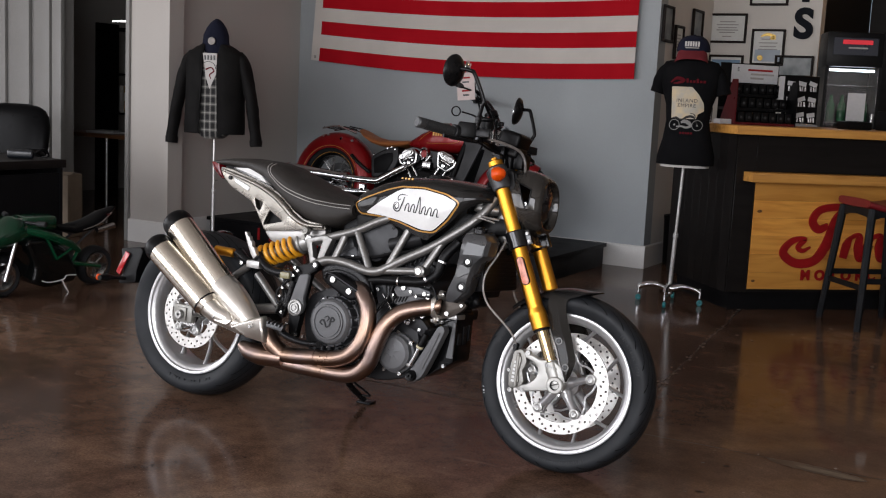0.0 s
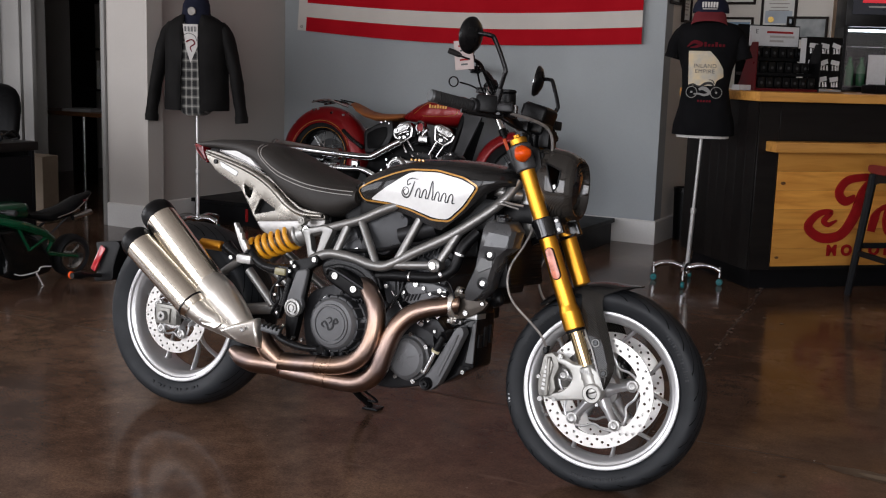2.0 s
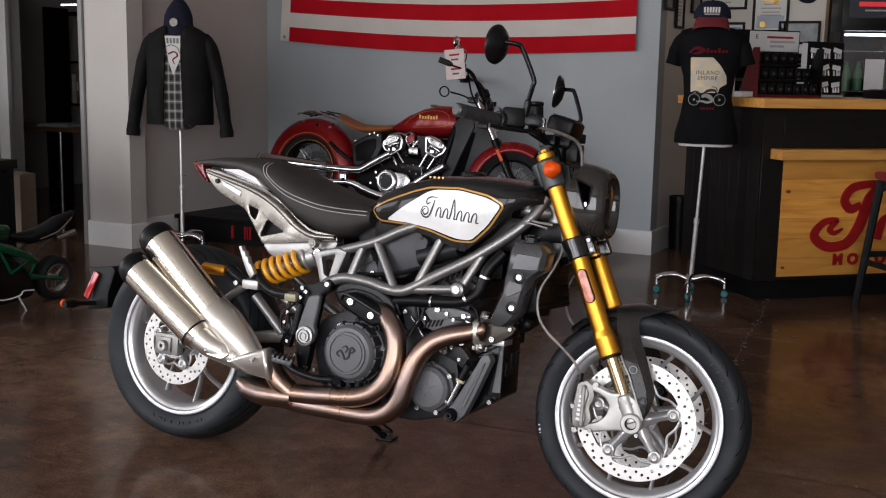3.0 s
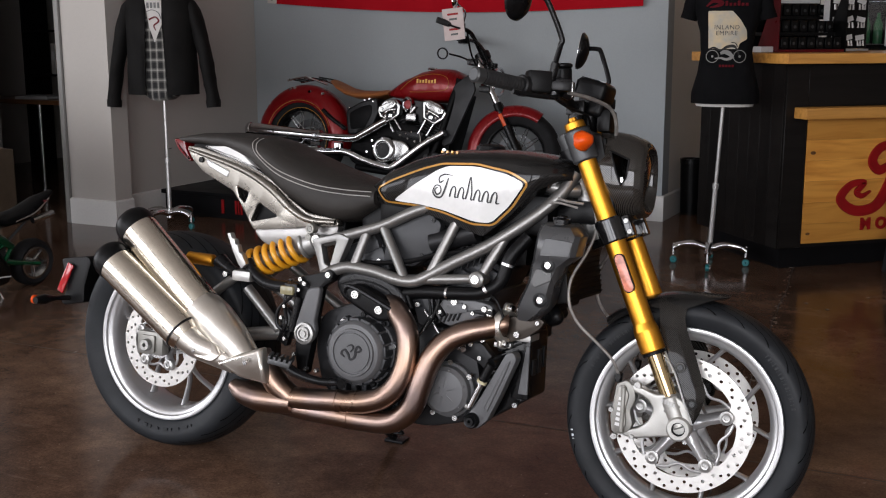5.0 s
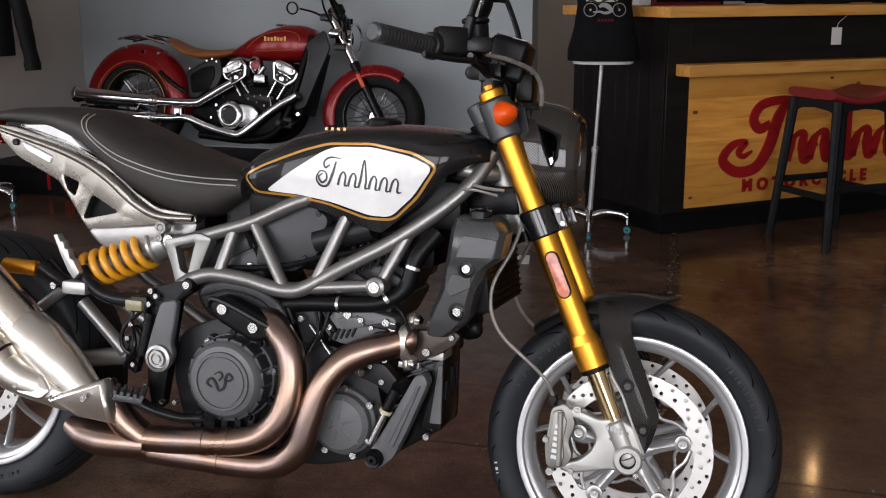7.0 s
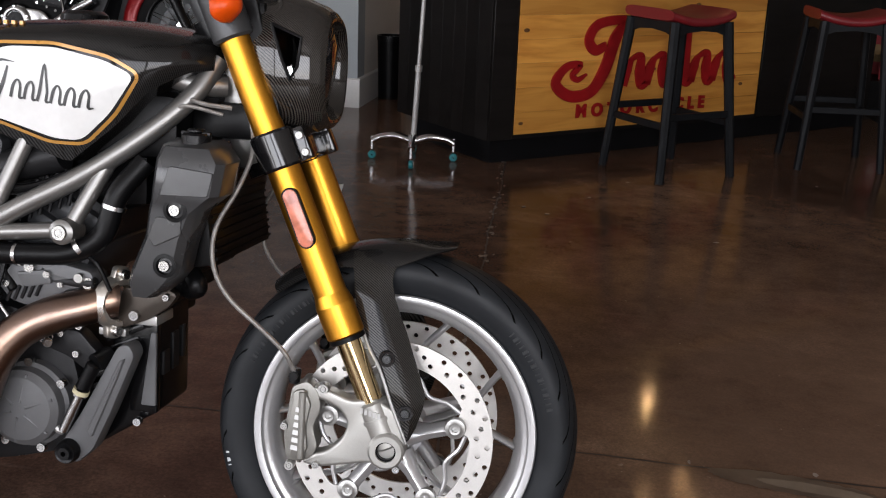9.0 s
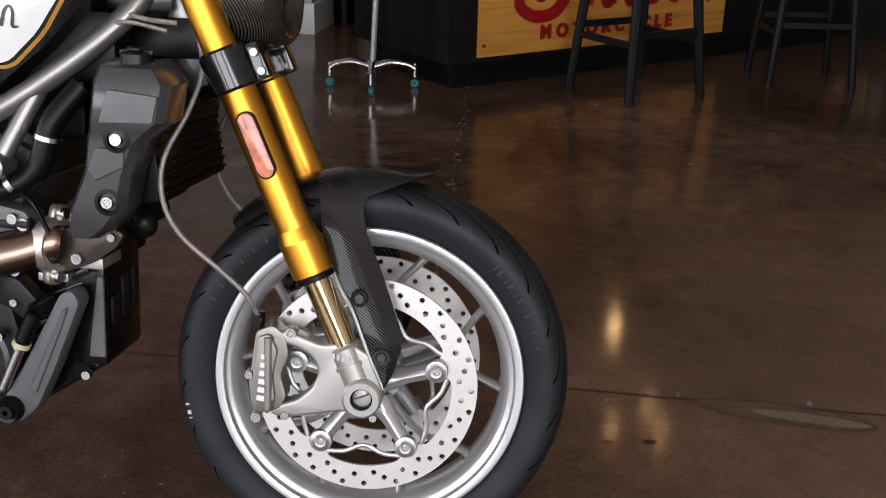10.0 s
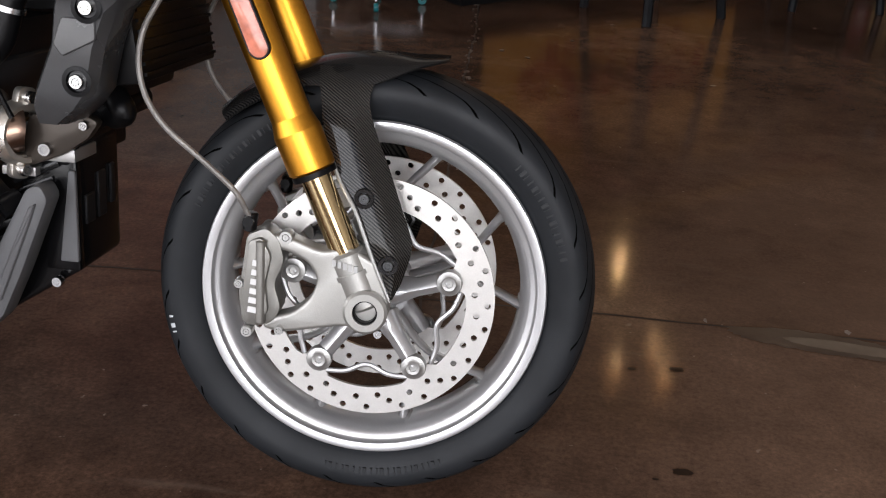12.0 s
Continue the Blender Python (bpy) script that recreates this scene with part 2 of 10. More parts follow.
def concrete_floor():
    """Acid-stained, polished concrete with saw joints, cracks, worn patches and a painted pool of light."""
    m = bpy.data.materials.new("stained_concrete")
    m.use_nodes = True
    nt = m.node_tree
    b = bsdf(m)
    tc = nt.nodes.new("ShaderNodeTexCoord")

    def noise_(scale, detail=6, rough=0.6, dist=0.0):
        n = nt.nodes.new("ShaderNodeTexNoise")
        n.inputs["Scale"].default_value, n.inputs["Detail"].default_value = scale, detail
        n.inputs["Roughness"].default_value, n.inputs["Distortion"].default_value = rough, dist
        nt.links.new(tc.outputs["Object"], n.inputs["Vector"])
        return n.outputs["Fac"]

    def ramp_(src, stops):
        r = nt.nodes.new("ShaderNodeValToRGB")
        el = r.color_ramp.elements
        while len(el) < len(stops):
            el.new(0.5)
        for e, (p, c) in zip(el, stops):
            e.position, e.color = p, (*c, 1)
        nt.links.new(src, r.inputs["Fac"])
        return r.outputs["Color"]

    def mix_(a, c, fac, blend="MIX"):
        n = nt.nodes.new("ShaderNodeMix")
        n.data_type, n.blend_type = "RGBA", blend
        for key, v in (("A", a), ("B", c), ("Factor", fac)):
            if isinstance(v, (int, float)):
                n.inputs[key].default_value = v
            elif isinstance(v, tuple):
                n.inputs[key].default_value = (*v, 1)
            else:
                nt.links.new(v, n.inputs[key])
        return n.outputs["Result"]
    base = ramp_(noise_(1.1, 8, 0.65, 0.6), [(0.30, (0.046, 0.026, 0.018)), (0.45, (0.086, 0.051, 0.035)), (0.60, (0.140, 0.088, 0.060)), (0.74, (0.220, 0.150, 0.108))])
    mott = ramp_(noise_(9, 9, 0.75), [(0.3, (0.45, 0.42, 0.42)), (0.7, (1.35, 1.3, 1.25))])
    col = mix_(base, mott, 0.9, "MULTIPLY")
    grit = ramp_(noise_(120, 5, 0.8), [(0.34, (0.50, 0.50, 0.50)), (0.66, (1.6, 1.58, 1.55))])
    col = mix_(col, grit, 0.75, "MULTIPLY")
    specks = ramp_(noise_(46, 2, 0.5), [(0.735, (0, 0, 0)), (0.76, (1, 1, 1))])
    col = mix_(col, (0.30, 0.24, 0.19), mix_((0.0, 0.0, 0.0), specks, 0.5))
    # pool of light before the counter, painted into the colour as a paler round
    light_pool = nt.nodes.new("ShaderNodeTexGradient")
    light_pool.gradient_type = "SPHERICAL"
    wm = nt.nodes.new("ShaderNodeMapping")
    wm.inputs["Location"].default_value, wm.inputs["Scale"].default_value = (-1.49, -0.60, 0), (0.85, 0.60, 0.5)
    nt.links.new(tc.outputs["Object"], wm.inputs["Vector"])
    nt.links.new(wm.outputs["Vector"], light_pool.inputs["Vector"])
    pool_fac = mix_((0.0, 0.0, 0.0), light_pool.outputs["Color"], noise_(2.6, 8, 0.7))
    col = mix_(col, (0.245, 0.155, 0.102), pool_fac)
    # pale worn scuffs, drawn out along the room
    mp = nt.nodes.new("ShaderNodeMapping")
    mp.inputs["Scale"].default_value, mp.inputs["Rotation"].default_value = (1.2, 7.0, 1.0), (0, 0, 0.35)
    nt.links.new(tc.outputs["Object"], mp.inputs["Vector"])
    sc = nt.nodes.new("ShaderNodeTexNoise")
    sc.inputs["Scale"].default_value, sc.inputs["Detail"].default_value = 2.2, 9
    nt.links.new(mp.outputs["Vector"], sc.inputs["Vector"])
    sr = nt.nodes.new("ShaderNodeMapRange")
    sr.inputs["From Min"].default_value, sr.inputs["From Max"].default_value, sr.inputs["To Max"].default_value = 0.63, 0.78, 0.5
    nt.links.new(sc.outputs["Fac"], sr.inputs["Value"])
    col = mix_(col, (0.19, 0.135, 0.10), sr.outputs["Result"])
    nt.links.new(col, b.inputs["Base Color"])
    rr = nt.nodes.new("ShaderNodeMapRange")
    rr.inputs["From Min"].default_value, rr.inputs["From Max"].default_value = 0.3, 0.75
    rr.inputs["To Min"].default_value, rr.inputs["To Max"].default_value = 0.11, 0.185
    nt.links.new(noise_(3.5, 7, 0.65), rr.inputs["Value"])
    # lower roughness inside the painted pool keeps the lamp glints narrow
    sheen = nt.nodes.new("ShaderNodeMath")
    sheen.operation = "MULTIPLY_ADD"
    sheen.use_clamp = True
    nt.links.new(pool_fac, sheen.inputs[0])
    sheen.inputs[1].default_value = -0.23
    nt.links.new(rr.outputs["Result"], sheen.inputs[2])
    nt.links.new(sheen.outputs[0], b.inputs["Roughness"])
    bn = nt.nodes.new("ShaderNodeBump")
    bn.inputs["Strength"].default_value, bn.inputs["Distance"].default_value = 0.05, 0.003
    nt.links.new(noise_(14, 5, 0.6), bn.inputs["Height"])
    nt.links.new(bn.outputs["Normal"], b.inputs["Normal"])
    b.inputs["Specular IOR Level"].default_value = 0.10
    b.inputs["Coat Weight"].default_value = 0.0
    return m


def pine(name, light, dark, scale=1.0, coat=0.3, turn=0.0):
    """Lacquered softwood: long grain, growth rings and a few knots."""
    m = bpy.data.materials.new(name)
    m.use_nodes = True
    nt = m.node_tree
    b = bsdf(m)
    tc = nt.nodes.new("ShaderNodeTexCoord")
    oi = nt.nodes.new("ShaderNodeObjectInfo")
    add = nt.nodes.new("ShaderNodeVectorMath")
    add.operation = "MULTIPLY_ADD"
    add.inputs[1].default_value = (1, 1, 1)
    comb = nt.nodes.new("ShaderNodeCombineXYZ")
    mul = nt.nodes.new("ShaderNodeMath")
    mul.operation, mul.inputs[1].default_value = "MULTIPLY", 17.0
    nt.links.new(oi.outputs["Random"], mul.inputs[0])
    for k in ("X", "Z"):
        nt.links.new(mul.outputs[0], comb.inputs[k])
    nt.links.new(tc.outputs["Object"], add.inputs[0])
    nt.links.new(comb.outputs[0], add.inputs[2])
    mp = nt.nodes.new("ShaderNodeMapping")
    mp.inputs["Scale"].default_value, mp.inputs["Rotation"].default_value = (0.9 * scale, 8 * scale, 9 * scale), (0, 0, turn)
    nt.links.new(add.outputs[0], mp.inputs["Vector"])
    wv = nt.nodes.new("ShaderNodeTexNoise")
    wv.inputs["Scale"].default_value, wv.inputs["Detail"].default_value, wv.inputs["Distortion"].default_value = 2.4, 7, 0.9
    nt.links.new(mp.outputs[0], wv.inputs["Vector"])
    r = nt.nodes.new("ShaderNodeValToRGB")
    el = r.color_ramp.elements
    el.new(0.5)
    mid = tuple(0.55 * a + 0.45 * d for a, d in zip(light, dark))
    for e, (p, c) in zip(el, [(0.34, dark), (0.46, mid), (0.6, light)]):
        e.position, e.color = p, (*c, 1)
    nt.links.new(wv.outputs["Fac"], r.inputs["Fac"])
    tone = nt.nodes.new("ShaderNodeMix")
    tone.data_type, tone.blend_type = "RGBA", "MULTIPLY"
    tr = nt.nodes.new("ShaderNodeMapRange")
    tr.inputs["To Min"].default_value, tr.inputs["To Max"].default_value = 0.72, 1.12
    nt.links.new(oi.outputs["Random"], tr.inputs["Value"])
    tone.inputs["Factor"].default_value = 1.0
    nt.links.new(r.outputs["Color"], tone.inputs["A"])
    nt.links.new(tr.outputs["Result"], tone.inputs["B"])
    nt.links.new(tone.outputs["Result"], b.inputs["Base Color"])
    b.inputs["Roughness"].default_value, b.inputs["Coat Weight"].default_value, b.inputs["Coat Roughness"].default_value = 0.42, coat, 0.15
    return m


def tyre_rubber(name, radius, half, turns):
    """Rubber with curved rain grooves cut over the crown."""
    m = material(name, (0.0175, 0.0195, 0.0225), 0.54, 0, 0.3, 12, 0.15, 300, spec=0.34)
    nt = m.node_tree
    tc = next(n for n in nt.nodes if n.type == "TEX_COORD")
    sep = nt.nodes.new("ShaderNodeSeparateXYZ")
    nt.links.new(tc.outputs["Object"], sep.inputs["Vector"])

    def m_(op, *args):
        n = nt.nodes.new("ShaderNodeMath")
        n.operation = op
        for i, v in enumerate(args):
            if isinstance(v, (int, float)):
                n.inputs[i].default_value = v
            else:
                nt.links.new(v, n.inputs[i])
        return n.outputs[0]
    ang = m_("ARCTAN2", sep.outputs["Z"], sep.outputs["X"])
    side = m_("ABSOLUTE", sep.outputs["Y"])
    sweep = m_("MULTIPLY", m_("POWER", m_("DIVIDE", side, half), 0.8), 3.6)
    ph = m_("FRACT", m_("ADD", m_("ADD", m_("MULTIPLY", ang, turns / (2 * math.pi)), sweep), m_("MULTIPLY", m_("SIGN", sep.outputs["Y"]), 0.25)))
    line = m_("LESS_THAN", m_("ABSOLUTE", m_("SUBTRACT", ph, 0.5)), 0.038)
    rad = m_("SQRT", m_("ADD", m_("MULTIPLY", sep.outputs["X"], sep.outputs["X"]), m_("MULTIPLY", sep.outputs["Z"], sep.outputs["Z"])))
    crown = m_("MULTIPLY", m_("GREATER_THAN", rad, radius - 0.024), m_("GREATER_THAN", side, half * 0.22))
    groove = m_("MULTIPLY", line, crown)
    # shade inside the grooves is painted: near-black base and no gloss
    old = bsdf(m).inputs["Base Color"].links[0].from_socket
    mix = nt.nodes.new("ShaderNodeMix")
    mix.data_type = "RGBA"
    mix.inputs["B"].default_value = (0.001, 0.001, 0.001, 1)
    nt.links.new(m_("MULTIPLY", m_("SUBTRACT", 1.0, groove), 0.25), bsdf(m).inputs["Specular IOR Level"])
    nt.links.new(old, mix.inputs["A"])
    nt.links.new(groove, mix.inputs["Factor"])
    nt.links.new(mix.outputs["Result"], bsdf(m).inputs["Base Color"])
    bn = nt.nodes.new("ShaderNodeBump")
    bn.invert = True
    bn.inputs["Strength"].default_value, bn.inputs["Distance"].default_value = 0.8, 0.003
    nt.links.new(groove, bn.inputs["Height"])
    nt.links.new(bn.outputs["Normal"], bsdf(m).inputs["Normal"])
    return m


M_BLUEWALL = material("blue_grey_paint", (0.360, 0.390, 0.408), 0.6, 0, 0.05, 1.5, 0.12, 180)
M_BEIGE = material("greige_paint", (0.50, 0.47, 0.44), 0.6, 0, 0.05, 1.5, 0.12, 180)
# paler copy of the greige: brighter light on two walls put into colour
M_BEIGE_LIT = material("greige_paint_lit", (0.75, 0.71, 0.655), 0.6, 0, 0.05, 1.5, 0.12, 180)
M_POLISHED = material("polished_alloy", (0.46, 0.46, 0.455), 0.16, 1.0, 0.1, 20)
M_TRIM = material("white_trim_paint", (0.74, 0.73, 0.71), 0.4, 0, 0.06, 3, 0.03, 90)
M_CEIL = material("ceiling_paint", (0.62, 0.60, 0.57), 0.8, 0, 0.06, 2, 0.1, 90)
M_FLOOR = concrete_floor()
M_GROUT = material("joint_filler", (0.050, 0.034, 0.025), 0.6, 0, 0.4, 12)
M_CHIP = material("bare_cement", (0.26, 0.21, 0.17), 0.85, 0, 0.3, 30, 0.3, 200)
M_PINE = pine("lacquered_pine", (0.76, 0.355, 0.064), (0.57, 0.228, 0.033), 1.0, 0.05)
M_OAK = pine("counter_pine", (0.74, 0.36, 0.077), (0.52, 0.225, 0.041), 1.3, 0.08)
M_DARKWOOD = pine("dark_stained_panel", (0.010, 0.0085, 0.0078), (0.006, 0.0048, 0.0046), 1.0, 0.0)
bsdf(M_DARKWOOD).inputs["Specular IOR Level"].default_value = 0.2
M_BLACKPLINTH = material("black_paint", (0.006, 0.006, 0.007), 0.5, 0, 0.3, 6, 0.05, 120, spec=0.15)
M_REDLETTER = material("red_letter_paint", (0.36, 0.010, 0.012), 0.5, 0, 0.2, 15, spec=0.2)
M_CHROME = material("chrome", (0.74, 0.74, 0.75), 0.045, 1.0, 0.05, 5, rough_vary=0.4)
M_STEEL = material("zinc_steel", (0.62, 0.62, 0.62), 0.24, 1.0, 0.1, 30)
M_BLACKMETAL = material("black_satin_metal", (0.008, 0.008, 0.009), 0.28, 0.25, 0.3, 14, 0.05, 300, spec=0.28)
M_BLACKPLASTIC = material("black_plastic", (0.004, 0.004, 0.0045), 0.36, 0, 0.3, 16, 0.08, 400, spec=0.16)
M_SATINBLACK = material("satin_black_enamel", (0.004, 0.004, 0.0045), 0.45, 0, 0.3, 16, 0.05, 300, spec=0.08)
M_DARKGREY = material("dark_grey_cast_metal", (0.020, 0.020, 0.0215), 0.40, 0.35, 0.3, 14, 0.12, 420, spec=0.3)
M_COVER = material("grey_engine_cover", (0.125, 0.126, 0.130), 0.42, 0.2, 0.15, 12, 0.14, 500, spec=0.3)
M_GREYCOVER = material("grey_powder_coat", (0.042, 0.043, 0.046), 0.36, 0.2, 0.2, 10, 0.12, 500, spec=0.32)
M_FRAME = material("steel_grey_frame_paint", (0.255, 0.25, 0.24), 0.34, 0.75, 0.1, 10, 0.03, 300, coat=0.3)
M_CAST = material("silver_cast_aluminium", (0.46, 0.455, 0.44), 0.38, 0.8, 0.08, 14, 0.05, 500)
M_RIM = material("silver_wheel_paint", (0.63, 0.63, 0.635), 0.31, 0.72, 0.06, 9, 0.03, 600, coat=0.4)
M_DISC = material("ground_disc_steel", (0.72, 0.70, 0.67), 0.36, 0.7, 0.1, 20, 0.06, 500)
M_BOLT = material("bright_zinc_bolt", (0.66, 0.66, 0.64), 0.26, 1.0, 0.08, 40)
M_TAIL = material("satin_cast_tail_alloy", (0.31, 0.292, 0.262), 0.28, 0.95, 0.08, 14, 0.05, 500)
M_GOLD = material("gold_anodised", (0.93, 0.43, 0.045), 0.35, 1.0, 0.08, 8, 0.02, 300)
M_STANCHION = material("gold_nitride_chrome", (0.72, 0.55, 0.30), 0.09, 1.0, 0.1, 6)
M_MUFFLER = brushed("brushed_stainless", (0.93, 0.87, 0.76), 0.20, stretch=(30, 2, 30))
M_HEADER = material("heat_tinted_steel", (0.315, 0.212, 0.155), 0.30, 1.0, 0.2, 9, 0.04, 200, colour2=(0.29, 0.222, 0.205))
M_CARBONGLOSS = carbon_fibre("lacquered_carbon_fibre", 0.45)
M_CARBONCOWL = carbon_fibre("deep_gloss_carbon_fibre", 0.85, (0.046, 0.041, 0.035))
M_CARBONSTRUT = carbon_fibre("half_gloss_carbon_fibre", 0.32, (0.034, 0.031, 0.027))
M_SPRING = material("yellow_spring_paint", (0.80, 0.36, 0.015), 0.32, 0, 0.1, 20, coat=0.5)
M_LEATHER = material("black_seat_vinyl", (0.030, 0.0265, 0.024), 0.52, 0, 0.2, 10, 0.35, 700, spec=0.3)
M_STITCH = material("grey_thread", (0.42, 0.40, 0.38), 0.8)
M_TANKWHITE = material("white_tank_paint", (0.78, 0.78, 0.77), 0.22, 0, 0.03, 6, coat=0.8)
M_TANKGOLD = material("gold_stripe_paint", (0.52, 0.25, 0.035), 0.3, 0.3, 0.1, 20, coat=0.8)
M_TANKBLACK = material("black_script_paint", (0.015, 0.015, 0.016), 0.3)
M_TAILRED = material("dark_red_lamp_lens", (0.17, 0.004, 0.007), 0.2, 0, 0.2, 30, coat=0.3)
M_REDLENS = material("red_lens", (0.42, 0.008, 0.012), 0.12, 0, 0.2, 30, coat=0.8)
M_AMBER = material("amber_lens", (0.90, 0.095, 0.001), 0.34, 0, 0.35, 30, spec=0.3)
M_REFLECTOR = material("amber_reflector", (0.84, 0.27, 0.17), 0.2, 0, 0.45, 60, coat=0.35)
M_RUBBER = material("grip_rubber", (0.018, 0.018, 0.019), 0.7, 0, 0.2, 30)
M_BRAID = material("braided_brake_hose", (0.36, 0.34, 0.32), 0.4, 0.6, 0.3, 60, 0.5, 900)
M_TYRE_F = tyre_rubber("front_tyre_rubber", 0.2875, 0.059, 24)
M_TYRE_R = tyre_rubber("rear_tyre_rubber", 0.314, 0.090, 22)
M_TYREMARK = material("moulded_tyre_marks", (0.026, 0.0275, 0.0300), 0.6, spec=0.3)
M_CHALK = material("white_crayon", (0.55, 0.58, 0.6), 0.8)
M_REDPAINT = material("deep_red_tank_paint", (0.23, 0.006, 0.008), 0.28, 0.2, 0.15, 4, coat=0.2, spec=0.25)
M_TAN = material("tan_leather", (0.36, 0.125, 0.035), 0.55, 0, 0.2, 14, 0.3, 500)
M_GLASS = bpy.data.materials.new("clear_glass")
M_GLASS.use_nodes = True
bsdf(M_GLASS).inputs["Transmission Weight"].default_value = 1.0
bsdf(M_GLASS).inputs["Roughness"].default_value = 0.0
bsdf(M_GLASS).inputs["IOR"].default_value = 1.45
M_MIRROR = material("mirror_glass", (0.85, 0.86, 0.87), 0.02, 1.0, 0.0)


# ---- the room ----
CEIL = 3.3


def wall(name, x0, x1, y0, y1, z0, z1, mat, label):
    return solid(name, box(x0, x1, y0, y1, z0, z1), mat, label, "wall", kind="structure")


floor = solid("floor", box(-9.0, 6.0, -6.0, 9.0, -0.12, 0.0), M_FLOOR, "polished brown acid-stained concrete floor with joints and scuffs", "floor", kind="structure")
solid("ground", box(-40, 40, -40, 40, -0.3, -0.16), M_CHIP, "pale concrete ground outside the shop front", "ground", kind="structure")
ceiling = solid("ceiling", box(-9.0, 6.0, -6.0, 9.0, CEIL, CEIL + 0.1), M_CEIL, "plain painted shop ceiling", "ceiling", kind="structure")

wall("wall_north", -3.72, -0.55, 4.53, 4.68, 0, CEIL, M_BLUEWALL, "blue-grey painted wall behind the flag")
wall("wall_northwest", -3.87, -3.722, 2.97, 4.68, 0, CEIL, M_BEIGE, "greige painted wall beside the jacket display")
wall("wall_pier", -3.96, -3.59, 2.82, 2.968, 0, CEIL, M_BEIGE, "greige painted pier beside the dark doorway")
wall("wall_return", -0.70, -0.553, 4.682, 5.85, 0, CEIL, M_BEIGE_LIT, "greige return wall hung with small frames, its light painted in as a paler tone")
wall("wall_certificates", -0.70, 0.30, 5.852, 6.0, 0, CEIL, M_BEIGE_LIT, "greige wall hung with framed certificates, its light painted in as a paler tone")
# white panelling; the dim light on it is mixed into the paint as grey
M_PANELDIM = material("dimmed_white_panel_paint", (0.25, 0.246, 0.238), 0.5, 0, 0.06, 3, 0.05, 90)
wall("wall_west_panel", -7.0, -4.72, 2.83, 2.97, 0, CEIL, M_PANELDIM, "white panelled wall beside the doorway, greyed for its dim light")
wall("wall_lintel", -4.718, -3.962, 2.82, 2.968, 2.3, CEIL, M_BEIGE, "greige wall over the dark doorway")
# the office's darkness is put into its walls as black paint
wall("wall_office_back", -7.0, -3.87, 6.0, 6.15, 0, CEIL, M_BLACKPLINTH, "back wall of the unlit office, painted black for the darkness inside")
wall("wall_office_east", -3.87, -3.722, 4.682, 6.0, 0, CEIL, M_BLACKPLINTH, "side wall of the unlit office, painted black for the darkness inside")
# dimness of the hall behind is coloured into these walls with the counter's panel
wall("wall_far_north", 0.30, 6.0, 8.2, 8.35, 0, CEIL, M_DARKWOOD, "back wall of the merchandise area, coloured dark for the dim hall")
wall("wall_far_side", 0.15, 0.298, 6.002, 8.2, 0, CEIL, M_DARKWOOD, "side wall of the merchandise area, coloured dark for the dim hall")

# shop front, with glazed openings behind the camera and to its right
def glazed_wall(name, along, at, openings, lo, hi):
    """A wall of thickness 0.15 with openings from 0.45 to 2.85 m."""
    bm = bmesh.new()
    edges = [lo] + [v for o in openings for v in o] + [hi]
    for i in range(0, len(edges), 2):
        a, b = edges[i], edges[i + 1]
        if along == "x":
            box(a, b, at - 0.15, at, 0, CEIL, bm=bm)
        else:
            box(at, at + 0.15, a, b, 0, CEIL, bm=bm)
    for a, b in openings:
        for z0, z1 in ((0, 0.45), (2.85, CEIL)):
            if along == "x":
                box(a, b, at - 0.15, at, z0, z1, bm=bm)
            else:
                box(at, at + 0.15, a, b, z0, z1, bm=bm)
    return solid(name, bm, M_BEIGE, "greige shop wall with tall glazed openings", "wall", kind="structure")


glazed_wall("wall_south", "x", -5.1, WINDOWS_FRONT, -7.15, 5.25)
glazed_wall("wall_west", "y", -7.15, WINDOWS_WEST, -5.1, 6.15)
wall("wall_east", 5.1, 5.25, -5.1, 8.35, 0, CEIL, M_BEIGE, "plain greige side wall")


def baseboard(name, pts, h=0.165, t=0.018):
    for (ax, ay), (bx, by) in zip(pts, pts[1:]):
        a, b = Vector((ax, ay, 0)), Vector((bx, by, 0))
        u = (b - a).normalized()
        n = Vector((u.y, -u.x, 0))
        bm = rings([[p, p + n * t, p + n * t + Vector((0, 0, h - 0.008)), p + n * (t - 0.008) + Vector((0, 0, h)), p + Vector((0, 0, h))] for p in (a, b)])
        solid(name, bm, M_TRIM, "white painted baseboard along the wall", "baseboard", kind="structure")


baseboard("baseboard", [(-3.70, 4.528), (-0.532, 4.528)])
baseboard("baseboard", [(-3.7215, 4.508), (-3.7215, 2.97)][::-1])
baseboard("baseboard", [(-3.5895, 2.966), (-3.5895, 2.822)][::-1])
baseboard("baseboard", [(-3.96, 2.818), (-3.572, 2.818)])
baseboard("baseboard", [(-0.551, 4.53), (-0.551, 5.83)])

# door casing and white panelling beside the doorway, in the greyed paint
for x0, x1, y0 in ((-4.00, -3.963, 2.80), (-4.76, -4.66, 2.79), (-4.95, -4.80, 2.80), (-5.22, -5.02, 2.795), (-5.7, -5.3, 2.80)):
    solid("trim", box(x0, x1, y0, y0 + 0.028 if x0 > -4.05 else 2.828, 0.0, 2.36, 0.006), M_PANELDIM, "door casing strip in the greyed, dim panel paint", "trim", kind="structure")

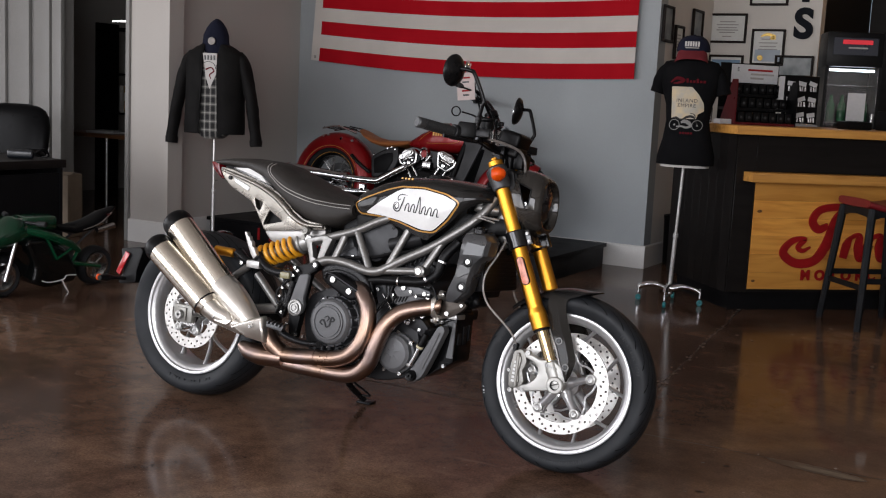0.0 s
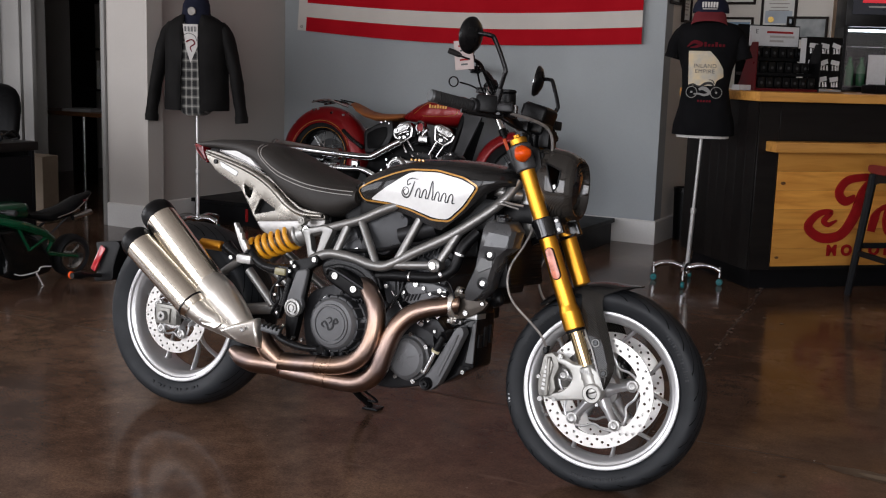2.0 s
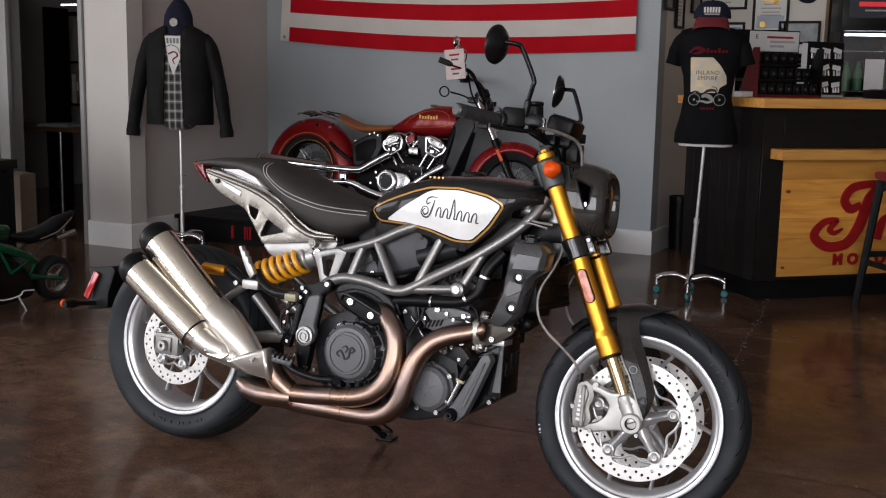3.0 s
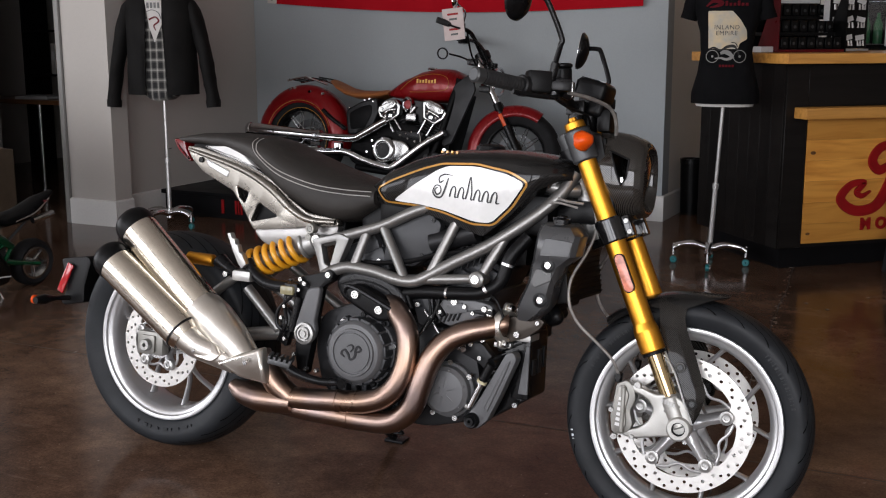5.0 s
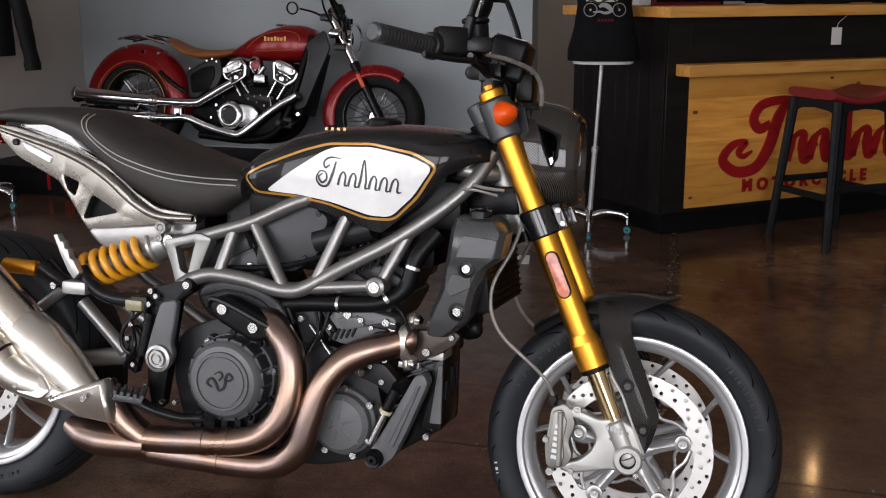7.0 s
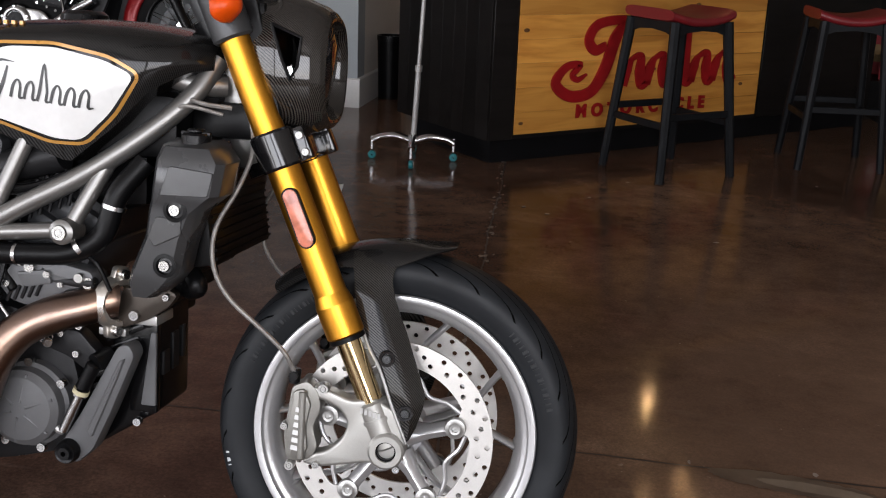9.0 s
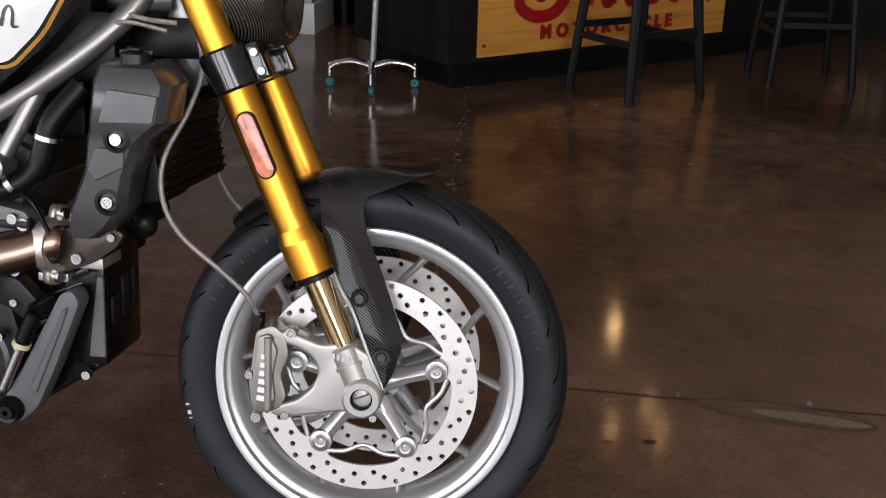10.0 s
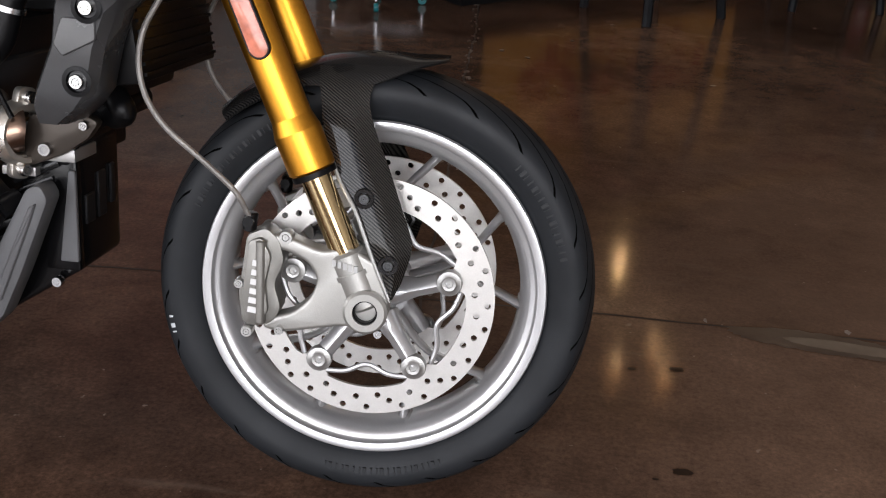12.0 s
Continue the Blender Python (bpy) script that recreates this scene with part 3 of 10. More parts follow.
# saw joints and chipped cracks in the floor
def ragged(a, b, half, seed, steps=60):
    rng = random.Random(seed)
    a, b = Vector(a), Vector(b)
    u = (b - a).normalized()
    n = Vector((-u.y, u.x, 0))
    left, right, drift = [], [], 0.0
    for i in range(steps + 1):
        p = a.lerp(b, i / steps)
        drift = drift * 0.8 + rng.uniform(-0.004, 0.004)
        left.append(p + n * (drift + half * rng.uniform(0.5, 1.3)))
        right.append(p + n * (drift - half * rng.uniform(0.5, 1.3)))
    bm = bmesh.new()
    vs = [(bm.verts.new(l), bm.verts.new(r)) for l, r in zip(left, right)]
    for (l0, r0), (l1, r1) in zip(vs, vs[1:]):
        bm.faces.new((l0, r0, r1, l1))
    return bm


solid("floor_joint", ragged((-6.9, 0.50, 0.0008), (4.9, 0.66, 0.0008), 0.003, 3, 160), M_GROUT, "dark saw joint across the concrete floor", "floor joint", kind="structure")
solid("floor_joint", ragged((0.74, 0.3, 0.0012), (0.46, 3.5, 0.0012), 0.0035, 4, 90), M_GROUT, "dark saw joint running towards the counter", "floor joint", kind="structure")
rng = random.Random(11)
bm = bmesh.new()
for cx, cy in ((1.026, 3.166), (0.648, 2.611), (1.835, 3.372), (1.365, 2.334), (0.746, 2.533), (0.885, 2.841)):
    vs = [bm.verts.new((cx + rng.uniform(0.006, 0.016) * math.cos(6.283 * j / 5), cy + rng.uniform(0.004, 0.012) * math.sin(6.283 * j / 5), 0.0018)) for j in range(5)]
    bm.faces.new(vs)
for k in range(105):
    t = rng.random()
    if k < 80:
        cx, cy = 0.70 - 0.24 * t + rng.gauss(0, 0.012), 0.9 + 2.5 * t
    else:
        cx, cy = -2.5 + 5.5 * t, 0.560 + 0.0136 * (-2.5 + 5.5 * t) + 0.03 + rng.gauss(0, 0.012)
    r = rng.uniform(0.002, 0.010)
    n = rng.randint(5, 7)
    vs = [bm.verts.new((cx + r * rng.uniform(0.5, 1.2) * math.cos(6.283 * j / n), cy + r * rng.uniform(0.7, 2.2) * math.sin(6.283 * j / n), 0.0018)) for j in range(n)]
    bm.faces.new(vs)
solid("floor_chips", bm, M_CHIP, "small pale chips along the floor joints", "chips", kind="stuff")
rng = random.Random(31)
M_WORN = material("worn_pale_concrete", (0.135, 0.098, 0.070), 0.35, 0, 0.5, 9, 0.1, 90, colour2=(0.085, 0.058, 0.042), spec=0.15)
M_WORNCORE = material("bare_pale_concrete", (0.235, 0.185, 0.135), 0.4, 0, 0.4, 12, 0.1, 90, colour2=(0.17, 0.13, 0.095), spec=0.15)
for cx, cy, hx, hy, z, worn, name in ((1.442, 0.578, 0.170, 0.040, 0.0022, M_WORN, "worn patch beside the floor joint"), (1.482, 0.570, 0.115, 0.020, 0.0030, M_WORNCORE, "bare pale core of the worn floor patch")):
    bm = bmesh.new()
    bm.faces.new([bm.verts.new((cx + hx * (0.94 + 0.09 * rng.random()) * math.cos(2 * math.pi * k / 56), cy + hy * (0.85 + 0.2 * rng.random()) * math.sin(2 * math.pi * k / 56) - 0.10 * hx * math.cos(2 * math.pi * k / 56), z)) for k in range(56)])
    solid("floor_patch", bm, worn, name, "patch", kind="structure")
M_SPOT = material("dark_floor_stain", (0.030, 0.018, 0.013), 0.3, 0, 0.4, 30, spec=0.15)
for cx, cy, r in ((1.177, 0.428, 0.013), (1.101, 0.413, 0.008), (1.174, 0.127, 0.014), (1.135, 0.102, 0.005)):
    bm = bmesh.new()
    bm.faces.new([bm.verts.new((cx + r * (0.8 + 0.4 * rng.random()) * math.cos(2 * math.pi * k / 18), cy + 0.6 * r * (0.8 + 0.4 * rng.random()) * math.sin(2 * math.pi * k / 18), 0.0018)) for k in range(18)])
    solid("floor_stain", bm, M_SPOT, "small dark stain on the concrete floor", "stain", kind="structure")


# ---- plinth, flag, counter ----
plinth = thing("display_plinth", "low black display plinth with red letters along its front edge", "plinth")
part("plinth_top", box(-3.69, -0.80, 3.36, 4.44, 0.142, 0.170, 0.004), M_BLACKPLINTH, plinth)
part("plinth_body", box(-3.67, -0.82, 3.38, 4.43, 0.0, 0.141), M_BLACKPLINTH, plinth)
# the lettering along the edge becomes plain upright bars
for x, wd in ((-3.195, 0.020), (-3.085, 0.014), (-3.062, 0.012), (-3.040, 0.014), (-2.93, 0.018), (-2.88, 0.018), (-2.76, 0.020), (-2.65, 0.016), (-2.61, 0.016), (-2.50, 0.014), (-2.455, 0.014)):
    part("letter_bar", box(x, x + wd, 3.372, 3.3785, 0.035, 0.125), M_REDLETTER, plinth)



def cloth_flag():
    """Stripes, heading and canton of a large hung flag, rippled a little."""
    ob = thing("wall_flag", "large cloth flag with red and white stripes hung on the wall", "flag")
    x0, x1, z0, z1 = -3.425, -0.70, 1.424, 2.85

    def at(u, v):
        sag = -0.055 * u - 0.050 * math.sin(u * math.pi)
        ripple = 0.010 * math.sin(u * 17 + v * 2.0) * (0.3 + u) + 0.006 * math.sin(u * 41 + v * 9)
        return Vector((x0 + (x1 - x0) * u - 0.065 * (1 - v) * (1 - u), 4.508 + ripple * 0.7 - 0.012, z0 + (z1 - z0) * v + sag * (1 - v * 0.6)))

    def strip(u0, u1, v0, v1, n=70, m=3):
        bm = bmesh.new()
        g = [[bm.verts.new(at(u0 + (u1 - u0) * i / n, v0 + (v1 - v0) * j / m)) for i in range(n + 1)] for j in range(m + 1)]
        for j in range(m):
            for i in range(n):
                bm.faces.new((g[j][i], g[j][i + 1], g[j + 1][i + 1], g[j + 1][i]))
        geo = bmesh.ops.extrude_face_region(bm, geom=list(bm.faces))
        bmesh.ops.translate(bm, verts=[v for v in geo["geom"] if isinstance(v, bmesh.types.BMVert)], vec=(0, 0.0015, 0))
        return bm
    red = material("red_flag_cotton", (0.44, 0.006, 0.014), 0.85, 0, 0.1, 5, 0.3, 600, spec=0.1)
    white = material("white_flag_cotton", (0.62, 0.58, 0.54), 0.85, 0, 0.06, 5, 0.3, 600)
    blue = material("blue_flag_cotton", (0.012, 0.018, 0.07), 0.85, 0, 0.1, 5, 0.3, 600)
    for k in range(13):
        u0 = 0.0 if k < 6 else 0.4
        part("stripe", strip(u0, 1.0, k / 13, (k + 1) / 13), red if k % 2 == 0 else white, ob)
    part("canton", strip(0.0, 0.4, 6 / 13, 1.0, 30, 8), blue, ob)
    part("heading", strip(-0.028, 0.0, 0.0, 1.0, 2, 12), white, ob, "white canvas heading band with brass grommets")
    part("grommet", moved(lathe([(0.006, -0.004), (0.011, -0.004), (0.012, 0.0), (0.006, 0.0)], 16), Matrix.Translation(at(-0.014, 0.022) + Vector((0, -0.002, 0)))), M_STEEL, ob)
    return ob


cloth_flag()

CF = pose(0.40, 3.26, 0, 0, 0, 43)
counter = thing("service_counter", "dark-stained service counter with a pine front panel", "counter", CF)
part("body", join(box(0, 2.6, 0.004, 0.66, 0.115, 1.044), box(0.0, 0.6, 0.66, 0.80, 0.115, 1.044)), M_DARKWOOD, counter)
part("toe_kick", join(box(0.05, 2.6, 0.06, 0.62, 0.0, 0.113), box(0.05, 0.55, 0.62, 0.75, 0.0, 0.113)), M_BLACKPLINTH, counter)
for k in range(8):
    part("side_panel_board", box(-0.008, 0.0, 0.004 + 0.1 * k, 0.1035 + 0.1 * k, 0.117, 1.04, 0.0006, 1), M_DARKWOOD, counter)
part("pilaster", box(0.0, 0.125, -0.006, 0.003, 0.117, 1.04, 0.002, 1), M_DARKWOOD, counter)
part("pilaster", box(1.69, 1.86, -0.006, 0.003, 0.117, 0.774, 0.002, 1), M_DARKWOOD, counter)
part("upper_fascia", box(0.126, 2.5, -0.006, 0.003, 0.834, 1.04, 0.002, 1), M_DARKWOOD, counter)
edges = [0.135, 0.235, 0.345, 0.455, 0.56, 0.665, 0.772]
for z0, z1 in zip(edges, edges[1:]):
    part("front_board", box(0.135, 1.68, -0.004, 0.003, z0 + 0.0004, z1 - 0.0004, 0.0008, 1), M_PINE, counter, "knotty pine board")
for x, z, r in ((0.175, 0.60, 0.011), (0.17, 0.185, 0.009), (1.20, 0.70, 0.012), (0.95, 0.40, 0.007), (1.55, 0.30, 0.010), (1.02, 0.735, 0.009), (0.6, 0.62, 0.005)):
    part("knot", moved(lathe([(0.0005, -0.0012), (r, -0.0010), (r * 1.05, 0.0)], 14, closed=False), Matrix.Translation((x, -0.004, z)) @ Matrix.Diagonal((1.4, 1, 0.8, 1))), material("pine_knot", (0.17, 0.07, 0.02), 0.5, 0, 0.4, 60), counter)
part("ledge", box(0.05, 2.2, -0.11, 0.02, 0.776, 0.832, 0.006), M_OAK, counter, "thick pine foot ledge")


def ribbon(pts, widths, y, depth, steps=7):
    """A flat swash stroke in the xz plane with swelling width."""
    line = spline([(x, 0, z) for x, z in pts], steps)
    k = len(pts)
    ws = [np.interp(i / (len(line) - 1) * (k - 1), range(k), widths) for i in range(len(line))]
    rows = []
    for i, p in enumerate(line):
        t = (line[min(i + 1, len(line) - 1)] - line[max(i - 1, 0)]).normalized()
        n = Vector((-t.z, 0, t.x))
        a, b = p + n * ws[i] / 2, p - n * ws[i] / 2
        rows.append([(a.x, y, a.z), (b.x, y, b.z), (b.x, y + depth, b.z), (a.x, y + depth, a.z)])
    return rings(rows)


def swash_mark(x0, z0, w, h, y, depth, parent, mat, weight=1.0):
    """An ornamental emblem of plain swashes: a curled sweep and a run of joined arches."""
    P = lambda pts: [(x0 + w * a, z0 + h * b) for a, b in pts]
    S = lambda *v: [h * k * weight for k in v]
    part("swash", ribbon(P([(0.165, 0.30), (0.120, 0.235), (0.095, 0.30), (0.130, 0.43), (0.060, 0.40), (0.012, 0.20), (0.085, 0.03), (0.19, 0.07), (0.255, 0.34), (0.30, 0.74), (0.345, 0.95)]), S(.02, .06, .07, .06, .08, .11, .12, .12, .14, .14, .07), y, depth), mat, parent)
    part("swash", ribbon(P([(0.255, 0.66), (0.20, 0.60), (0.165, 0.74), (0.21, 0.93), (0.34, 0.98), (0.43, 0.92)]), S(.08, .11, .11, .10, .09, .03), y, depth), mat, parent)
    xs = 0.36
    for k in range(5):
        a = xs + 0.125 * k
        top = 0.86 if k == 2 else 0.50
        part("swash", ribbon(P([(a, 0.12), (a + 0.015, 0.34), (a + 0.04, 0.47), (a + 0.085, top), (a + 0.085, 0.30), (a + 0.10, 0.12), (a + 0.14, 0.16)]), S(.10, .12, .05, .08, .13, .11, .04), y, depth), mat, parent)


swash_mark(0.335, 0.285, 1.16, 0.36, -0.016, 0.0115, counter, M_REDLETTER, 1.25)


def lettering(text, size, mat, parent, at, depth=0.003, name="lettering", spacing=1.0, bold=0.0, width=1.0):
    cu = bpy.data.curves.new(name, "FONT")
    cu.body, cu.size, cu.extrude, cu.align_x, cu.align_y = text, size, depth, "CENTER", "BOTTOM_BASELINE"
    cu.space_character, cu.offset = spacing, bold
    tmp = new("tmp_text", cu)
    dg = bpy.context.evaluated_depsgraph_get()
    data = bpy.data.meshes.new_from_object(tmp.evaluated_get(dg))
    bpy.data.objects.remove(tmp)
    data.transform(Matrix.Diagonal((width, 1, 1, 1)))
    data.materials.clear()
    data.materials.append(mat)
    ob = new(name, data)
    ob.parent = parent
    ob.matrix_local = at
    return ob


lettering("MOTORCYCLE", 0.082, M_REDLETTER, counter, pose(0.89, -0.006, 0.195, 90, 0, 0), 0.005, "sign_lettering", 1.75, 0.004)
part("top_slab", join(box(-0.065, 2.7, -0.10, 0.84, 1.046, 1.096, 0.006), ), M_OAK, counter, "thick varnished pine top")
part("price_tag", box(0.985, 1.05, -0.016, -0.012, 0.90, 0.985, 0.001, 1), M_TRIM, counter, "white price tag on a string")
part("tag_string", tube([(1.018, -0.014, 0.985), (1.03, -0.012, 1.01), (1.045, -0.05, 1.045)], 0.0012, 6, 4), M_TRIM, counter)


# ---- the motorcycle ----
LEAN, HEADING = 6.7, 0.91
bike = thing("motorcycle", "street tracker motorcycle with carbon bodywork, white tank panel and gold forks", "motorcycle", pose(0.001, 0.013, 0, 0, 0, HEADING) @ pose(0, 0, 0, -LEAN, 0, 0))
FRONT, REAR = Vector((0.736, 0, 0.290)), Vector((-0.752, 0, 0.314))
RAKE, STEER = 24.0, 4.6
head = Vector((0.44, 0, 0.86))
STEERED = Matrix.Translation(head) @ pose(0, 0, 0, 0, -RAKE, 0) @ pose(0, 0, 0, 0, 0, STEER) @ pose(0, 0, 0, 0, RAKE, 0) @ Matrix.Translation(-head)


def bike_part(name, bm, mat, label="", parent=None, angle=38):
    return part(name, bm, mat, parent or bike, label, angle)


def front_part(name, bm, mat, label="", parent=None, angle=38):
    """A part that turns with the handlebar."""
    return part(name, moved(bm, STEERED), mat, parent or bike, label, angle)


def mirrored_if(side, bm):
    return mirrored(bm) if side > 0 else bm


def bend_out(bm):
    """Wraps the heel shield a little round the pipe."""
    for v in bm.verts:
        v.co.y += 9.0 * (v.co.z - 0.325) ** 2
    return bm


def wheel(centre, R, half, rim_half, tyre_mat, turned, bead, name, first):
    """A cast wheel; its own origin lies on the axle so that grooves follow the tyre."""
    hub = new(name)
    hub.parent = bike
    hub.matrix_local = (STEERED if turned else Matrix()) @ Matrix.Translation(centre)
    hub["label"] = "silver cast wheel with forked spokes"
    b = bead
    prof = [(b, -rim_half + 0.004), (b + 0.012, -rim_half - 0.004), (b + (R - b) * 0.42, -half * 0.99), (b + (R - b) * 0.62, -half), (b + (R - b) * 0.74, -half * 0.93)]
    for k in range(9):
        a = -0.86 + 1.72 * k / 8
        prof.append((R - (R - b) * 0.27 * (abs(a) ** 2.1), half * a))
    prof += [(r, -y) for r, y in prof[:5][::-1]]
    part("tyre", lathe(prof, 96, closed=True), tyre_mat, hub, "black sport tyre with curved rain grooves", 60)
    w = rim_half
    half_rim = [(b + 0.004, w + 0.001), (b + 0.002, w + 0.005), (b - 0.003, w + 0.006), (b - 0.0085, w + 0.0035), (b - 0.0095, w - 0.003), (b - 0.0120, w - 0.005), (b - 0.0165, w - 0.0055), (b - 0.0225, w - 0.011), (b - 0.0270, w - 0.020), (b - 0.0290, w - 0.028), (b - 0.0300, w * 0.25), (b - 0.0300, 0)]
    prof = half_rim + [(r, -y) for r, y in half_rim[:-1][::-1]] + [(b - 0.003, -w + 0.004), (b - 0.014, 0), (b - 0.003, w - 0.004)]
    part("rim", lathe(prof, 96, closed=True), M_RIM, hub, "", 50)
    part("hub", lathe([(0.012, -0.062), (0.030, -0.062), (0.034, -0.055), (0.034, -0.03), (0.046, -0.02), (0.046, 0.02), (0.034, 0.03), (0.034, 0.055), (0.030, 0.062), (0.012, 0.062)], 40), M_RIM, hub)
    for k in range(10):
        mid_angle = first + 72 * (k // 2)
        base, tip = mid_angle + (2 if k % 2 else -2), mid_angle + (18 if k % 2 else -18)
        a0, a1 = radians(base), radians(tip)
        p0 = Vector((math.cos(a0), 0, math.sin(a0))) * 0.040
        p1 = Vector((math.cos(a1), 0, math.sin(a1))) * (b - 0.025)
        turn = radians(mid_angle + (6 if k % 2 else -6))
        mid = Vector((math.cos(turn), 0, math.sin(turn))) * 0.115
        spoke = tube([p0, mid, p1 * 0.94, p1], [0.0135, 0.0105, 0.0140, 0.030], 12, 4, flat=0.42, up=(0, 1, 0))
        part("spoke", spoke, M_RIM, hub)
    return hub


def brake_disc(hub, y, R, r_in, r_bolt, arms=5, carrier=M_RIM, phase=0.0):
    n_out, loops = 120, []
    circle = lambda r, n, cx=0, cz=0, ph=0: [(cx + r * math.cos(ph + 6.28318 * i / n), cz + r * math.sin(ph + 6.28318 * i / n)) for i in range(n)]
    inner = []
    for i in range(100):
        a = 6.28318 * i / 100
        k = 0.5 + 0.5 * math.cos(arms * (a - phase))
        inner.append(((r_in - 0.017 * max(0, k - 0.80) * 5) * math.cos(a), (r_in - 0.017 * max(0, k - 0.80) * 5) * math.sin(a)))
    count = 60 if R > 0.14 else 48
    for i in range(count):
        rr = r_in + (R - r_in) * (0.76, 0.30, 0.54, 0.80, 0.40)[i % 5]
        a = 6.28318 * i / count
        loops.append(circle(0.0041, 9, rr * math.cos(a), rr * math.sin(a), a))
    d = part("brake_disc", plate(circle(R, n_out), y - 0.0025, y + 0.0025, holes=[inner] + loops), M_DISC, hub, "drilled steel brake disc")
    for k in range(arms):
        a = phase + 6.28318 * k / arms
        u = Vector((math.cos(a), 0, math.sin(a)))
        s = 1 if y > 0 else -1
        arm = tube([u * 0.03 + Vector((0, y - s * 0.012, 0)), u * (r_bolt * 0.6) + Vector((0, y - s * 0.004, 0)), u * r_bolt + Vector((0, y + s * 0.002, 0))], [0.025, 0.0160, 0.0150], 12, 4, flat=0.75, up=(0, 1, 0))
        b0, b1 = a + 0.16, a + 6.28318 / arms - 0.16
        web = tube([(r_bolt * f * math.cos(c), y, r_bolt * f * math.sin(c)) for c, f in ((b0, 1.12), (b0 * 0.78 + b1 * 0.22, 1.02), ((b0 + b1) / 2, 0.88), (b0 * 0.22 + b1 * 0.78, 1.02), (b1, 1.12))], 0.0036, 8, 5)
        part("disc_web", web, M_RIM, d)
        part("disc_carrier_arm", arm, carrier, d)
        p = u * r_bolt
        boss = join(moved(lathe([(0.0005, -0.007), (0.0045, -0.007), (0.0050, -0.0095), (0.0085, -0.010), (0.0105, -0.008), (0.0155, -0.007), (0.0165, -0.005), (0.0165, 0.004)], 18, closed=False), Matrix.Translation((p.x, y + s * 0.009, p.z)) @ Matrix.Diagonal((1, 1 if y < 0 else -1, 1, 1))))
        part("disc_bolt", boss, M_CAST, d)
    return d


front_wheel = wheel(FRONT, 0.2875, 0.059, 0.046, M_TYRE_F, True, 0.2195, "front_wheel", 14)
for side in (-1, 1):
    brake_disc(front_wheel, side * 0.070, 0.157, 0.121, 0.103, 5, M_RIM, radians(17))
rear_wheel = wheel(REAR, 0.314, 0.090, 0.072, M_TYRE_R, False, 0.226, "rear_wheel", 6)
brake_disc(rear_wheel, -0.088, 0.130, 0.092, 0.072, 5, M_RIM, radians(13))

# -- front end: forks, clamps, brakes, mudguard --
DIR = Vector((-math.sin(radians(23.5)), 0, math.cos(radians(23.5))))


def on_fork(s, y=0.0, ahead=0.0):
    p = FRONT + DIR * s + Vector((DIR.z, 0, -DIR.x)) * ahead
    return Vector((p.x, y, p.z))


M_CALIPER = material("gunmetal_caliper", (0.27, 0.262, 0.240), 0.4, 0.7, 0.12, 30, 0.1, 600)
M_FOOT = material("bead_blasted_fork_foot", (0.46, 0.452, 0.425), 0.40, 0.7, 0.1, 16, 0.08, 600)
M_CLAMP = material("gloss_black_clamp", (0.010, 0.010, 0.011), 0.16, 0.2, 0.2, 10, coat=0.6)
M_DULLGREY = material("graphite_clamp_paint", (0.075, 0.077, 0.08), 0.38, 0.5, 0.15, 20)
